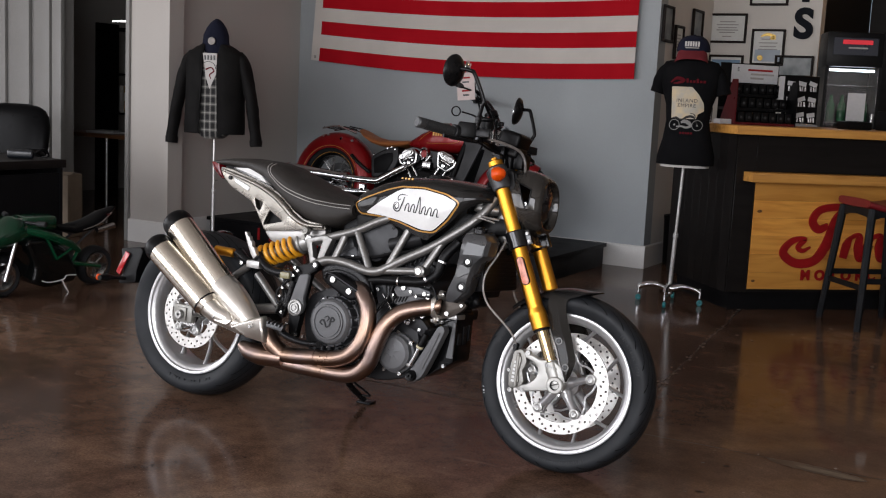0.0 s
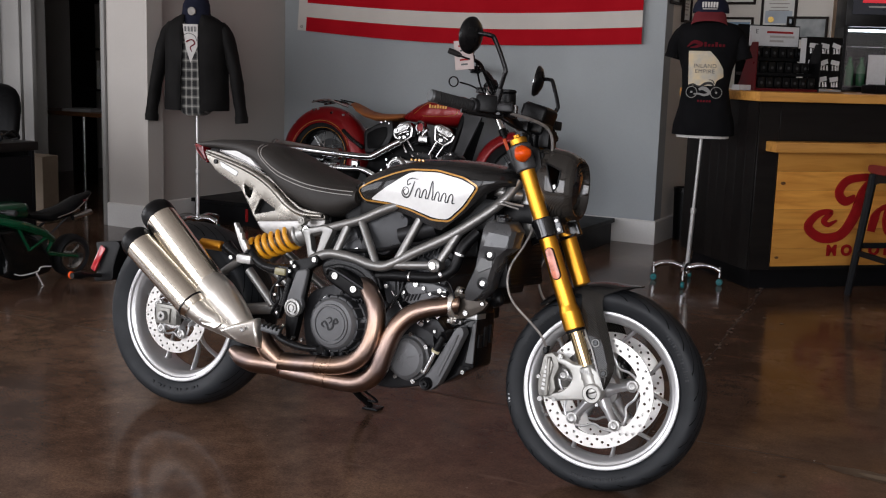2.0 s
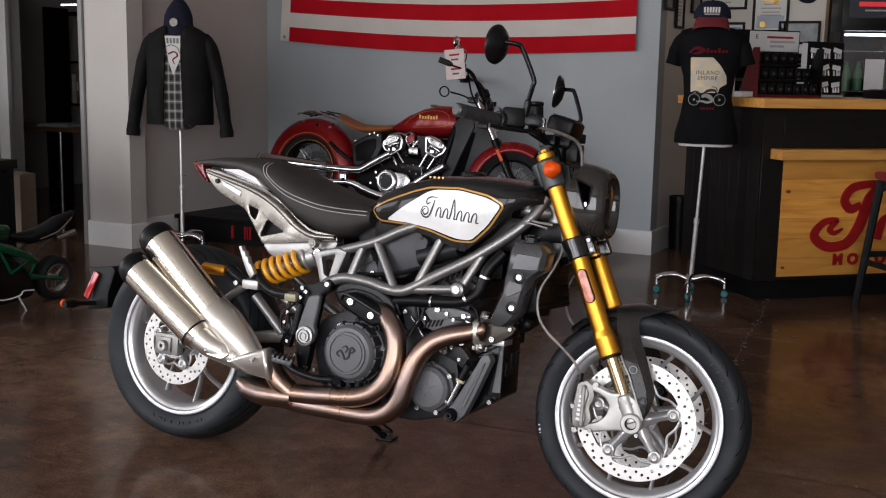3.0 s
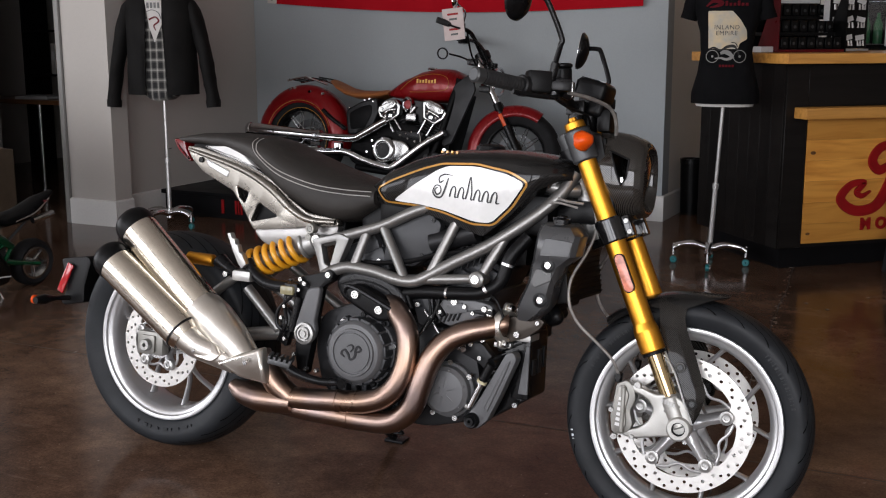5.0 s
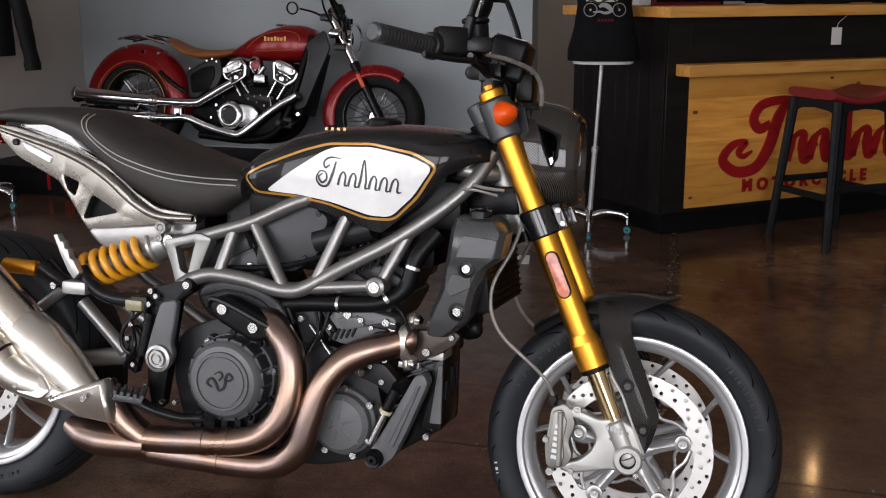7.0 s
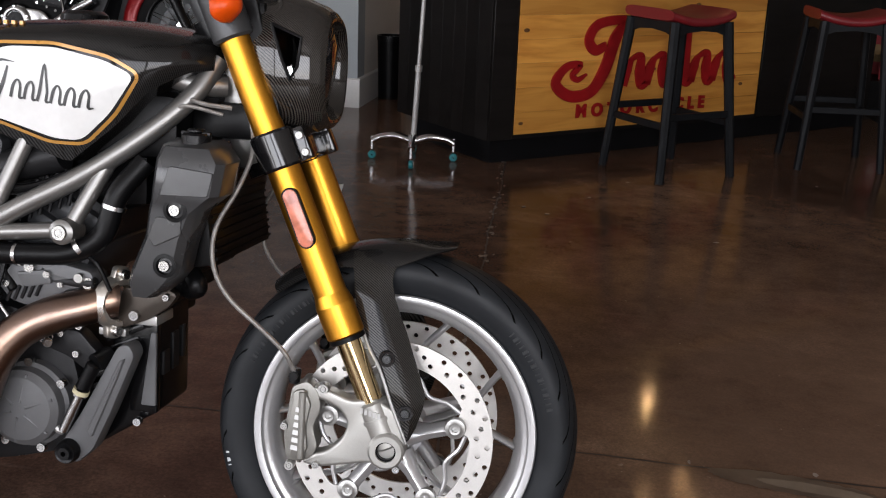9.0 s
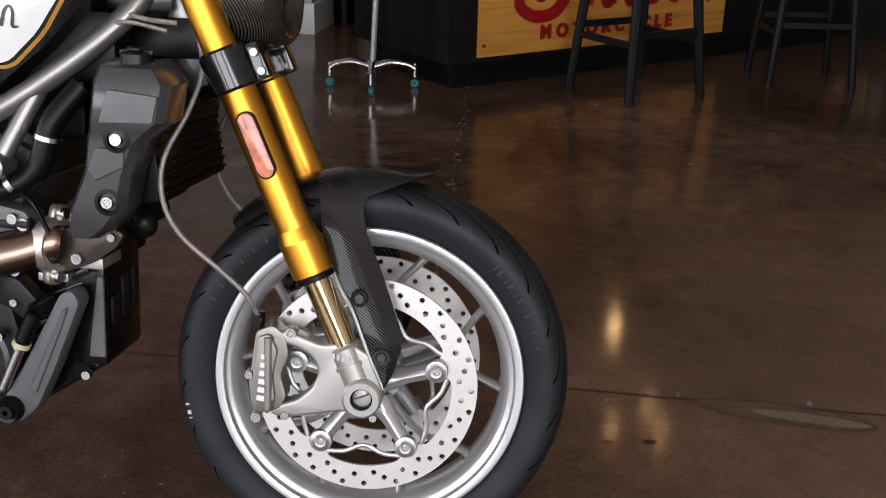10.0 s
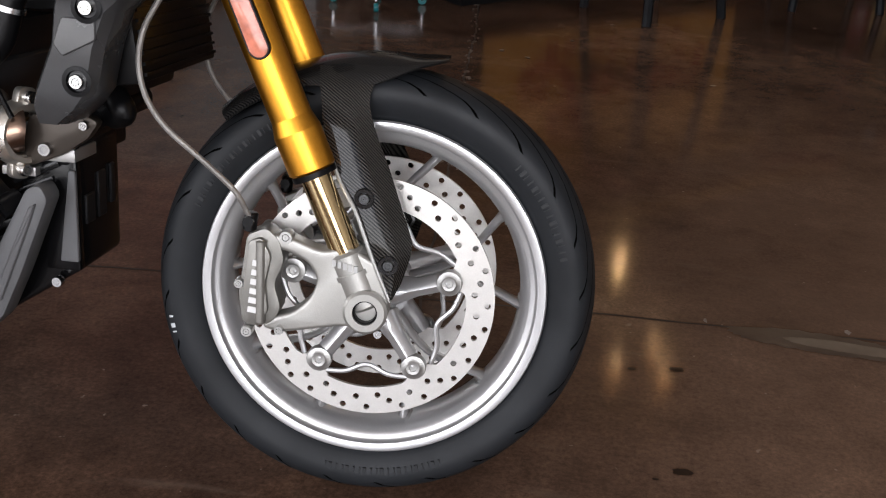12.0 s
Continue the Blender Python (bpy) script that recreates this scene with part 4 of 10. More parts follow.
for side in (-1, 1):
    y = 0.104 * side
    leg = front_part("fork_leg", join(
        rod(on_fork(0.18, y), on_fork(0.236, y), 0.0292, 28, bevel=0.004),
        rod(on_fork(0.232, y), on_fork(0.25, y), 0.0292, 28, 0.0250),
        rod(on_fork(0.245, y), on_fork(0.455, y), 0.0250, 28),
        rod(on_fork(0.50, y), on_fork(0.66, y), 0.0232, 28)), M_GOLD, "gold anodised fork tube")
    front_part("stanchion", rod(on_fork(0.06, y), on_fork(0.19, y), 0.0188, 24), M_STANCHION, "", leg)
    front_part("wiper_seal", rod(on_fork(0.174, y), on_fork(0.181, y), 0.0275, 24), M_BLACKPLASTIC, "", leg)
    front_part("fork_cap", join(rod(on_fork(0.722, y), on_fork(0.742, y), 0.0245, 24, bevel=0.003), rod(on_fork(0.742, y), on_fork(0.752, y), 0.010, 8)), M_GOLD, "", leg)
    front_part("preload_adjuster", rod(on_fork(0.742, y + 0.006), on_fork(0.750, y + 0.006), 0.006, 8), material("blue_anodised", (0.02, 0.16, 0.42), 0.25, 0.9), "", leg)
    # cast foot that holds axle and caliper
    foot = front_part("fork_foot", join(
        rod(on_fork(0.0, y), on_fork(0.076, y), 0.0245, 24, bevel=0.004),
        rod(on_fork(0.044, y), on_fork(0.050, y), 0.0262, 24),
        mirrored_if(side, plate(round_poly([(0.617, 0.379), (0.640, 0.376), (0.679, 0.361), (0.716, 0.368), (0.750, 0.347), (0.765, 0.309), (0.762, 0.277), (0.744, 0.264), (0.706, 0.267), (0.631, 0.253), (0.608, 0.258), (0.612, 0.270), (0.646, 0.281), (0.667, 0.300), (0.676, 0.325), (0.664, 0.345), (0.640, 0.357), (0.617, 0.362)], 0.009), -0.122, -0.092, 0.005, 3))), M_FOOT, "grey cast fork foot")
    axle = front_part("axle_clamp", mirrored_if(side, moved(lathe([(0.0155, -0.134), (0.024, -0.134), (0.0275, -0.131), (0.0275, -0.09), (0.0155, -0.09)], 32), Matrix.Translation(FRONT))), M_FOOT, "", foot)
    # black lining stands for the shade inside the hollow axle
    front_part("axle_bore", mirrored_if(side, moved(lathe([(0.0004, -0.094), (0.0132, -0.094), (0.0132, -0.130), (0.0156, -0.130), (0.0156, -0.092)], 24, closed=False), Matrix.Translation(FRONT))), M_SATINBLACK, "", axle)
    for bx, bz in ((0.752, 0.262), (0.757, 0.278)):
        front_part("pinch_bolt", mirrored_if(side, bolt(bx, -0.122, bz, 0.0055, 0.007)), M_STEEL, "", foot)
    front_part("maker_mark", mirrored_if(side, join(*[box(0.694 + 0.0066 * k, 0.6985 + 0.0066 * k, -0.1296, -0.1270, 0.345 - 0.0016 * k, 0.3535 - 0.0016 * k) for k in range(5)])), material("pale_print", (0.55, 0.55, 0.54), 0.5), "plain pale marks", foot)
    cal = front_part("brake_caliper", mirrored_if(side, join(
        plate(round_poly([(0.588, 0.376), (0.612, 0.387), (0.629, 0.372), (0.635, 0.345), (0.623, 0.316), (0.632, 0.285), (0.622, 0.266), (0.604, 0.259), (0.583, 0.262), (0.578, 0.300), (0.583, 0.335)], 0.008), -0.124, -0.086, 0.005),
        plate(round_poly([(0.592, 0.370), (0.609, 0.376), (0.620, 0.352), (0.613, 0.318), (0.617, 0.282), (0.606, 0.268), (0.590, 0.268), (0.585, 0.305)], 0.006), -0.132, -0.122, 0.003),
        rod((0.607, -0.128, 0.372), (0.607, -0.128, 0.266), 0.007, 12, bevel=0.002),
        plate(round_poly([(0.592, 0.378), (0.622, 0.374), (0.625, 0.272), (0.585, 0.268)], 0.010), -0.064, -0.040, 0.004))), M_CALIPER, "gunmetal four-piston brake caliper")
    front_part("caliper_mark", mirrored_if(side, join(*[moved(box(-0.0065, 0.0065, -0.0010, 0.0004, -0.0038, 0.0038, 0.0004, 1), Matrix.Translation((0.5985 + 0.0011 * k, -0.1322, 0.284 + 0.0118 * k)) @ pose(0, 0, 0, 0, 8, 0)) for k in range(6)])), M_TANKWHITE, "plain white marks", cal)
    for bx, bz, r in ((0.637, 0.377, 0.0085), (0.590, 0.254, 0.0075), (0.580, 0.315, 0.006), (0.630, 0.258, 0.006)):
        front_part("caliper_bolt", mirrored_if(side, bolt(bx, -0.112, bz, r, 0.018)), M_CAST, "", cal)
    front_part("banjo_fitting", mirrored_if(side, join(rod((0.589, -0.112, 0.378), (0.592, -0.112, 0.402), 0.0085, 12, bevel=0.002), rod((0.590, -0.126, 0.392), (0.590, -0.100, 0.392), 0.007, 8))), M_BLACKMETAL, "", cal)
    front_part("brake_hose", mirrored_if(side, tube([(0.590, -0.118, 0.398), (0.576, -0.132, 0.430), (0.545, -0.140, 0.462), (0.492, -0.142, 0.508), (0.468, -0.142, 0.555), (0.470, -0.140, 0.610), (0.500, -0.130, 0.672), (0.512, -0.105, 0.730), (0.490, -0.075, 0.80)], 0.0037, 8, 7)), M_BRAID, "braided steel brake hose", cal)
    if side < 0:
        pill = lambda hw, hl: [(hw * math.cos(radians(a)), (hl - hw) * (1 if a < 180 else -1) + hw * math.sin(radians(a))) for a in list(range(0, 181, 20)) + list(range(180, 361, 20))]
        at_refl = Matrix.Translation(on_fork(0.371, -0.1285, 0.001)) @ pose(0, 0, 0, 0, -23.5, 0)
        refl = front_part("side_reflector", moved(plate(pill(0.0108, 0.0445), -0.006, 0.0, 0.002, 2), at_refl), M_REFLECTOR, "pale amber capsule-shaped reflector")
        front_part("reflector_base", moved(plate(pill(0.0132, 0.0470), -0.0042, 0.010, 0.001, 1), at_refl), M_BLACKPLASTIC, "", refl)

# lower and upper clamps
clamp = front_part("lower_fork_clamp", join(
    *[rod(on_fork(0.446, y), on_fork(0.503, y), 0.0325, 26, bevel=0.004) for y in (-0.104, 0.104)],
    moved(box(-0.030, 0.034, -0.10, 0.10, -0.022, 0.022, 0.008), Matrix.Translation(on_fork(0.472)) @ pose(0, 0, 0, 0, -23.5, 0)),
    *[moved(box(0.012, 0.048, y - 0.018, y + 0.018, -0.026, 0.026, 0.006), Matrix.Translation(on_fork(0.472)) @ pose(0, 0, 0, 0, -23.5, 0)) for y in (-0.085, 0.085)]), M_CLAMP, "gloss black lower fork clamp")
for k in (-0.014, 0.012):
    p = on_fork(0.472 + k, -0.104, 0.041)
    front_part("clamp_bolt", bolt(p.x, -0.104, p.z, 0.0058, 0.009), M_CAST, "", clamp)
top = front_part("upper_fork_clamp", join(
    *[rod(on_fork(0.645, y), on_fork(0.722, y), 0.0315, 26, bevel=0.004) for y in (-0.104, 0.104)],
    moved(box(-0.03, 0.03, -0.10, 0.10, -0.018, 0.018, 0.008), Matrix.Translation(on_fork(0.695)) @ pose(0, 0, 0, 0, -23.5, 0)),
    rod(on_fork(0.68, 0, -0.045), on_fork(0.74, 0, -0.05), 0.024, 20, bevel=0.003)), M_DULLGREY, "graphite upper fork clamp")
front_part("steering_stem", rod(on_fork(0.45, 0, -0.05), on_fork(0.70, 0, -0.05), 0.03, 20), M_BLACKMETAL)
for side in (-1, 1):
    lamp = front_part("front_indicator", mirrored_if(side, moved(rings([[(x * k + 0.004 * k, -0.026 + d, z * k - 0.004 * (1 - k)) for x, z in round_poly([(-0.025, 0.012), (-0.012, 0.023), (0.016, 0.021), (0.023, 0.004), (0.010, -0.022), (-0.006, -0.023)], 0.008, 4)] for k, d in ((0.30, -0.003), (0.62, 0.001), (0.86, 0.008), (1.0, 0.020), (0.97, 0.032), (0.7, 0.040))]), Matrix.Translation((0.478, -0.158, 0.926)) @ pose(0, 0, 0, 0, 20, -18))), M_AMBER, "amber wedge-shaped indicator lens", angle=60)
    front_part("indicator_stalk", mirrored_if(side, rod((0.478, -0.132, 0.925), (0.48, -0.15, 0.927), 0.012, 12)), M_BLACKPLASTIC, "", lamp)

# mudguard
def mudguard():
    rows = []
    for k in range(23):
        deg = 75 + 57 * k / 22
        a = radians(deg)
        taper = float(np.interp(deg, [75, 77, 80, 86, 118, 132], [0.45, 0.68, 0.85, 1.0, 1.0, 0.8]))
        drop = float(np.interp(deg, [75, 81.4, 86.7, 92, 102, 110, 132], [0.002, 0.010, 0.025, 0.037, 0.037, 0.024, 0.018]))
        R = 0.304 + 0.008 * max(0.0, (82 - deg) / 7)
        row = []
        for j in range(15):
            b = radians(-88 + 176 * j / 14)
            y, dr = 0.068 * taper * math.sin(b), drop * (math.cos(b) - 1)
            row.append((FRONT.x + (R + dr) * math.cos(a), y, FRONT.z + (R + dr) * math.sin(a)))
        inner = [(FRONT.x + (Vector(p) - FRONT).x * 0.991, p[1] * 0.96, FRONT.z + (Vector(p) - FRONT).z * 0.991) for p in row[::-1]]
        rows.append(row + inner)
    return rings(rows)


def strut_shell():
    """Folded carbon blade from the mudguard down to the axle, with a crease along its front third."""
    zs = [0.576, 0.568, 0.558, 0.547, 0.536, 0.520, 0.505, 0.488, 0.470, 0.445, 0.420, 0.398, 0.376, 0.358, 0.344, 0.326, 0.305]
    rows = []
    for z in zs:
        a = float(np.interp(z, [0.304, 0.352, 0.411, 0.442, 0.487, 0.520, 0.545, 0.576], [0.762, 0.742, 0.718, 0.698, 0.676, 0.669, 0.666, 0.660]))
        b = float(np.interp(z, [0.304, 0.329, 0.371, 0.412, 0.467, 0.490, 0.523, 0.539, 0.556, 0.566, 0.576], [0.767, 0.779, 0.790, 0.775, 0.752, 0.740, 0.728, 0.7245, 0.727, 0.735, 0.752]))
        y = float(np.interp(z, [0.30, 0.36, 0.41, 0.45, 0.49, 0.52, 0.54, 0.555, 0.565, 0.576], [-0.120, -0.118, -0.110, -0.099, -0.087, -0.080, -0.0745, -0.0700, -0.0655, -0.050]))
        crease = float(np.interp(z, [0.5, 0.576], [1.0, 0.1]))
        top = []
        for k in range(9):
            u = k / 8
            fold = 0.006 * (1 - abs(u - 0.62) / 0.62) - 0.016 * max(0.0, u - 0.62)
            top.append((a + (b - a) * u, y - fold * crease, z))
        rows.append(top + [(x, y2 + 0.003, z2) for x, y2, z2 in top[::-1]])
    return rings(rows)


guard = front_part("front_mudguard", mudguard(), M_CARBONGLOSS, "glossy carbon-fibre front mudguard", angle=60)
for side in (-1, 1):
    flap = front_part("mudguard_strut", mirrored_if(side, strut_shell()), M_CARBONSTRUT, "", guard, 24)
    front_part("strut_edge", mirrored_if(side, tube([(0.7645, -0.1225, 0.303), (0.7425, -0.1205, 0.352), (0.718, -0.1125, 0.411), (0.6975, -0.102, 0.443), (0.676, -0.090, 0.487)], 0.0028, 8, 4)), M_CAST, "", flap)
    for bx, by, bz in ((0.7275, -0.1105, 0.427), (0.761, -0.1225, 0.349)):
        front_part("strut_washer", mirrored_if(side, moved(lathe([(0.008, -0.0025), (0.0115, -0.0025), (0.0125, -0.0012), (0.0125, 0.007), (0.008, 0.007)], 20), Matrix.Translation((bx, by, bz)))), M_CLAMP, "", flap)
        front_part("strut_bolt", mirrored_if(side, bolt(bx, by - 0.0005, bz, 0.0066, 0.004)), M_DULLGREY, "", flap)

# headlamp cowl
VENT = [(0.534, 0.908), (0.578, 0.890), (0.574, 0.848), (0.564, 0.828), (0.552, 0.856)]


def inside(x, z, poly):
    hit = False
    for (ax, az), (bx, bz) in zip(poly, poly[1:] + poly[:1]):
        if (az > z) != (bz > z) and x < ax + (bx - ax) * (z - az) / (bz - az):
            hit = not hit
    return hit


def cowl():
    """Deep rounded shell with a vent cut through each side."""
    key = [(-0.012, 0.104, 0.092), (0.0, 0.108, 0.100), (0.03, 0.1145, 0.106), (0.060, 0.113, 0.103), (0.082, 0.107, 0.096), (0.095, 0.099, 0.088), (0.101, 0.089, 0.080), (0.100, 0.083, 0.075), (0.090, 0.079, 0.072), (0.078, 0.076, 0.070)]
    rows = []
    for k in range(64):
        t = 9 * k / 63
        u, hw, hh = (float(np.interp(t, range(10), [q[i] for q in key])) for i in range(3))
        c = Vector((0.510 + u, 0, 0.856 - u * 0.10))
        row = []
        for j in range(112):
            a = 2 * math.pi * j / 112
            sx = abs(math.cos(a)) ** 0.72 * (1 if math.cos(a) > 0 else -1)
            sz = abs(math.sin(a)) ** 0.88 * (1 if math.sin(a) > 0 else -1)
            row.append(c + Vector((-0.10 * hh * max(0.0, sz) * (1 - u / 0.106), hw * sx, hh * sz)))
        rows.append(row)
    bm = rings(rows, caps=False)
    cut = []
    for f in bm.faces:
        m = f.calc_center_median()
        if abs(m.y) > 0.088 and inside(m.x, m.z, VENT):
            cut.append(f)
    bmesh.ops.delete(bm, geom=cut, context="FACES")
    return bm


cow = front_part("headlamp_cowl", cowl(), M_CARBONCOWL, "rounded carbon-fibre headlamp cowl", angle=60)
front_part("cowl_bracket", join(box(0.488, 0.520, -0.095, 0.095, 0.775, 0.940, 0.012), plate(round_poly([(0.478, 0.942), (0.508, 0.945), (0.552, 0.770), (0.545, 0.745), (0.528, 0.748), (0.500, 0.840)], 0.008), -0.106, -0.094, 0.004), mirrored(plate(round_poly([(0.478, 0.942), (0.508, 0.945), (0.552, 0.770), (0.545, 0.745), (0.528, 0.748), (0.500, 0.840)], 0.008), -0.106, -0.094, 0.004))), M_BLACKPLASTIC, "", cow)
front_part("headlamp_lens", moved(lathe([(0.0005, 0.014), (0.04, 0.012), (0.07, 0.004), (0.082, -0.01)], 40, closed=False), Matrix.Translation((0.590, 0, 0.848)) @ pose(0, 0, 0, 0, 6, 0) @ pose(0, 0, 0, 0, 0, -90)), material("dark_lamp_glass", (0.02, 0.02, 0.022), 0.06, 0.2, 0.3, 30, coat=1.0), "", cow)
for side in (-1, 1):
    front_part("vent_edge", mirrored_if(side, tube([(0.534, -0.1125, 0.908), (0.578, -0.1105, 0.890), (0.574, -0.1140, 0.848), (0.564, -0.1135, 0.828), (0.552, -0.1145, 0.856), (0.534, -0.1125, 0.908)], 0.0026, 8, 1)), M_BLACKPLASTIC, "", cow)
    front_part("vent_trim", mirrored_if(side, plate(round_poly([(0.556, 0.848), (0.566, 0.852), (0.570, 0.842), (0.563, 0.830), (0.556, 0.836)], 0.003), -0.1100, -0.100, 0.002, 1)), M_STEEL, "polished vent insert", cow)

# handlebar and controls
bar = front_part("handlebar", join(
    tube([(0.305, -0.402, 1.042), (0.368, -0.28, 1.034), (0.420, -0.17, 1.030), (0.428, -0.09, 1.012), (0.428, 0.0, 1.004), (0.428, 0.09, 1.012), (0.420, 0.17, 1.030), (0.368, 0.28, 1.034), (0.305, 0.402, 1.042)], 0.0125, 14, 7),
    *[rod((0.430, y, 0.955), (0.430, y, 1.01), 0.019, 14, bevel=0.003) for y in (-0.045, 0.045)],
    *[box(0.408, 0.452, y - 0.018, y + 0.018, 0.990, 1.026, 0.005) for y in (-0.045, 0.045)]), M_BLACKMETAL, "wide black tracker handlebar")
for side in (-1, 1):
    g = [(0.310, -0.392, 1.0415), (0.362, -0.291, 1.0350)]
    grip = front_part("grip", mirrored_if(side, tube([Vector(g[0]).lerp(Vector(g[1]), k / 52) for k in range(53)], [0.0172 if k % 4 in (1, 2) else 0.0160 for k in range(53)], 18, 1)), M_RUBBER, "ribbed rubber grip", bar)
    front_part("bar_end_weight", mirrored_if(side, join(rod((0.297, -0.416, 1.0430), (0.310, -0.391, 1.0415), 0.0172, 18, bevel=0.004))), M_DULLGREY, "", grip)
    front_part("throttle_collar", mirrored_if(side, rod(Vector(g[1]), Vector(g[1]) + Vector((0.009, 0.016, -0.001)), 0.024, 20, bevel=0.003)), M_DARKGREY, "", grip)
    front_part("switch_block", mirrored_if(side, moved(box(-0.028, 0.028, -0.022, 0.022, -0.024, 0.024, 0.007), Matrix.Translation((0.392, -0.252, 1.047)) @ pose(0, 0, 0, 0, 0, 27))), M_BLACKPLASTIC, "", bar)
    lever = front_part("brake_lever", mirrored_if(side, tube([(0.432, -0.225, 1.020), (0.438, -0.27, 1.012), (0.414, -0.34, 1.008), (0.382, -0.400, 1.010)], [0.008, 0.006, 0.0050, 0.0055], 10, 5, flat=0.7)), M_BLACKMETAL, "", bar)
    front_part("lever_perch", mirrored_if(side, join(moved(box(-0.022, 0.03, -0.03, 0.03, -0.014, 0.014, 0.005), Matrix.Translation((0.425, -0.212, 1.044)) @ pose(0, 0, 0, 0, 0, 20)), rod((0.435, -0.20, 1.028), (0.448, -0.185, 1.022), 0.009, 12))), M_BLACKMETAL, "", lever)
    front_part("perch_screw", mirrored_if(side, bolt(0.43, -0.235, 1.022, 0.006, 0.02)), M_DULLGREY, "", lever)
    MIRR = Matrix.Translation((0.352, -0.309, 1.222))
    mirror = front_part("rear_view_mirror", mirrored_if(side, join(
        tube([(0.420, -0.245, 1.06), (0.424, -0.247, 1.08), (0.440, -0.262, 1.125), (0.442, -0.266, 1.145), (0.413, -0.285, 1.215), (0.400, -0.294, 1.226), (0.368, -0.308, 1.229)], 0.0062, 10, 6),
        rod((0.420, -0.245, 1.052), (0.429, -0.25, 1.092), 0.0095, 12, bevel=0.002),
        moved(lathe([(0.0005, -0.022), (0.022, -0.019), (0.042, -0.010), (0.050, 0.0), (0.049, 0.006), (0.0005, 0.006)], 32, closed=False), MIRR @ pose(0, 0, 0, 8, 0, 78)))), M_BLACKMETAL, "round black bar mirror on a bent stem")
    glass = front_part("mirror_glass", mirrored_if(side, moved(lathe([(0.0005, 0.0072), (0.046, 0.0072), (0.047, 0.005)], 32, closed=False), MIRR @ pose(0, 0, 0, 8, 0, 78))), M_MIRROR, "", mirror)
    if side > 0:
        for ob in (mirror, glass):
            ob.data.transform(Matrix.Translation((-0.012, 0, -0.030)))
SHIFT = Matrix.Translation((-0.016, 0, -0.016))
res = front_part("brake_reservoir", moved(join(rod((0.440, -0.165, 1.056), (0.436, -0.168, 1.104), 0.0235, 22, bevel=0.003), rod((0.436, -0.168, 1.1035), (0.4353, -0.1685, 1.114), 0.0255, 22, bevel=0.003)), SHIFT), M_BLACKPLASTIC, "black brake fluid reservoir")
front_part("reservoir_bracket", box(0.425, 0.452, -0.175, -0.155, 1.02, 1.058, 0.004), M_STEEL, "", res)
DASH = Matrix.Translation((0.462, 0.0, 1.053)) @ pose(0, 0, 0, 0, 14, 0)
dash = front_part("instrument_display", join(
    moved(box(-0.036, 0.038, -0.058, 0.058, -0.024, 0.024, 0.012, 3), DASH),
    moved(box(0.000, 0.042, -0.046, 0.046, -0.058, -0.018, 0.012, 3), DASH),
    box(0.478, 0.512, -0.040, 0.040, 0.955, 1.010, 0.010),
    rod((0.450, 0, 0.955), (0.456, 0, 1.04), 0.022, 14)), M_BLACKPLASTIC, "black instrument display pod")
front_part("display_glass", moved(box(-0.030, 0.030, -0.050, 0.050, 0.0242, 0.0255), DASH), material("display_glass_black", (0.01, 0.012, 0.014), 0.08, 0, 0.2, 20, coat=1.0), "", dash)
front_part("display_edge", moved(box(-0.037, -0.0345, -0.056, 0.056, -0.012, 0.016, 0.001, 1), DASH), M_DARKGREY, "", dash)
front_part("clutch_cable", tube([(0.445, -0.20, 1.03), (0.49, -0.15, 1.022), (0.527, -0.10, 1.002), (0.535, -0.07, 0.955), (0.515, -0.05, 0.90)], 0.0045, 8, 7), M_BRAID)
front_part("switch_cable", tube([(0.40, -0.24, 1.03), (0.44, -0.16, 1.0), (0.47, -0.09, 0.985), (0.47, -0.04, 0.93)], 0.0035, 8, 6), M_BLACKPLASTIC)

# -- tank --
TX = [-0.088, -0.04, 0.04, 0.14, 0.25, 0.32, 0.37, 0.42, 0.448]
TTOP = [0.806, 0.842, 0.876, 0.899, 0.905, 0.903, 0.897, 0.887, 0.874]
TSH = [0.788, 0.810, 0.838, 0.866, 0.873, 0.868, 0.862, 0.858, 0.852]
TLOW = [0.764, 0.752, 0.747, 0.727, 0.693, 0.750, 0.806, 0.834, 0.838]
TW = [0.090, 0.118, 0.138, 0.152, 0.158, 0.155, 0.146, 0.118, 0.088]


def tank_side(x, z):
    """Half width of the tank at x, z."""
    lo, hi, w = np.interp(x, TX, TLOW), np.interp(x, TX, TSH), np.interp(x, TX, TW)
    t = min(1.15, max(-0.1, (z - lo) / max(1e-4, hi - lo)))
    return float(w * (1 - 0.08 * ((t - 0.6) / 0.6) ** 2))


def tank_body():
    rows = []
    for k in range(45):
        x = TX[0] + (TX[-1] - TX[0]) * k / 44
        top, sh, lo = (float(np.interp(x, TX, a)) for a in (TTOP, TSH, TLOW))
        half = []
        for j in range(9):
            z = lo + (sh - lo) * j / 8
            half.append((tank_side(x, z), z))
        w = half[-1][0]
        for j in range(1, 8):
            a = radians(90 * j / 8)
            half.append((w * math.cos(a) ** 0.75, sh + (top - sh) * math.sin(a)))
        half = [(0.6 * half[0][0], lo - 0.004)] + half
        rows.append([(x, -y, z) for y, z in half] + [(x, 0, top)] + [(x, y, z) for y, z in half[::-1]])
    return rings(rows)


tank = bike_part("fuel_tank", tank_body(), M_CARBONGLOSS, "carbon-fibre tank cover with a white side panel", angle=32)


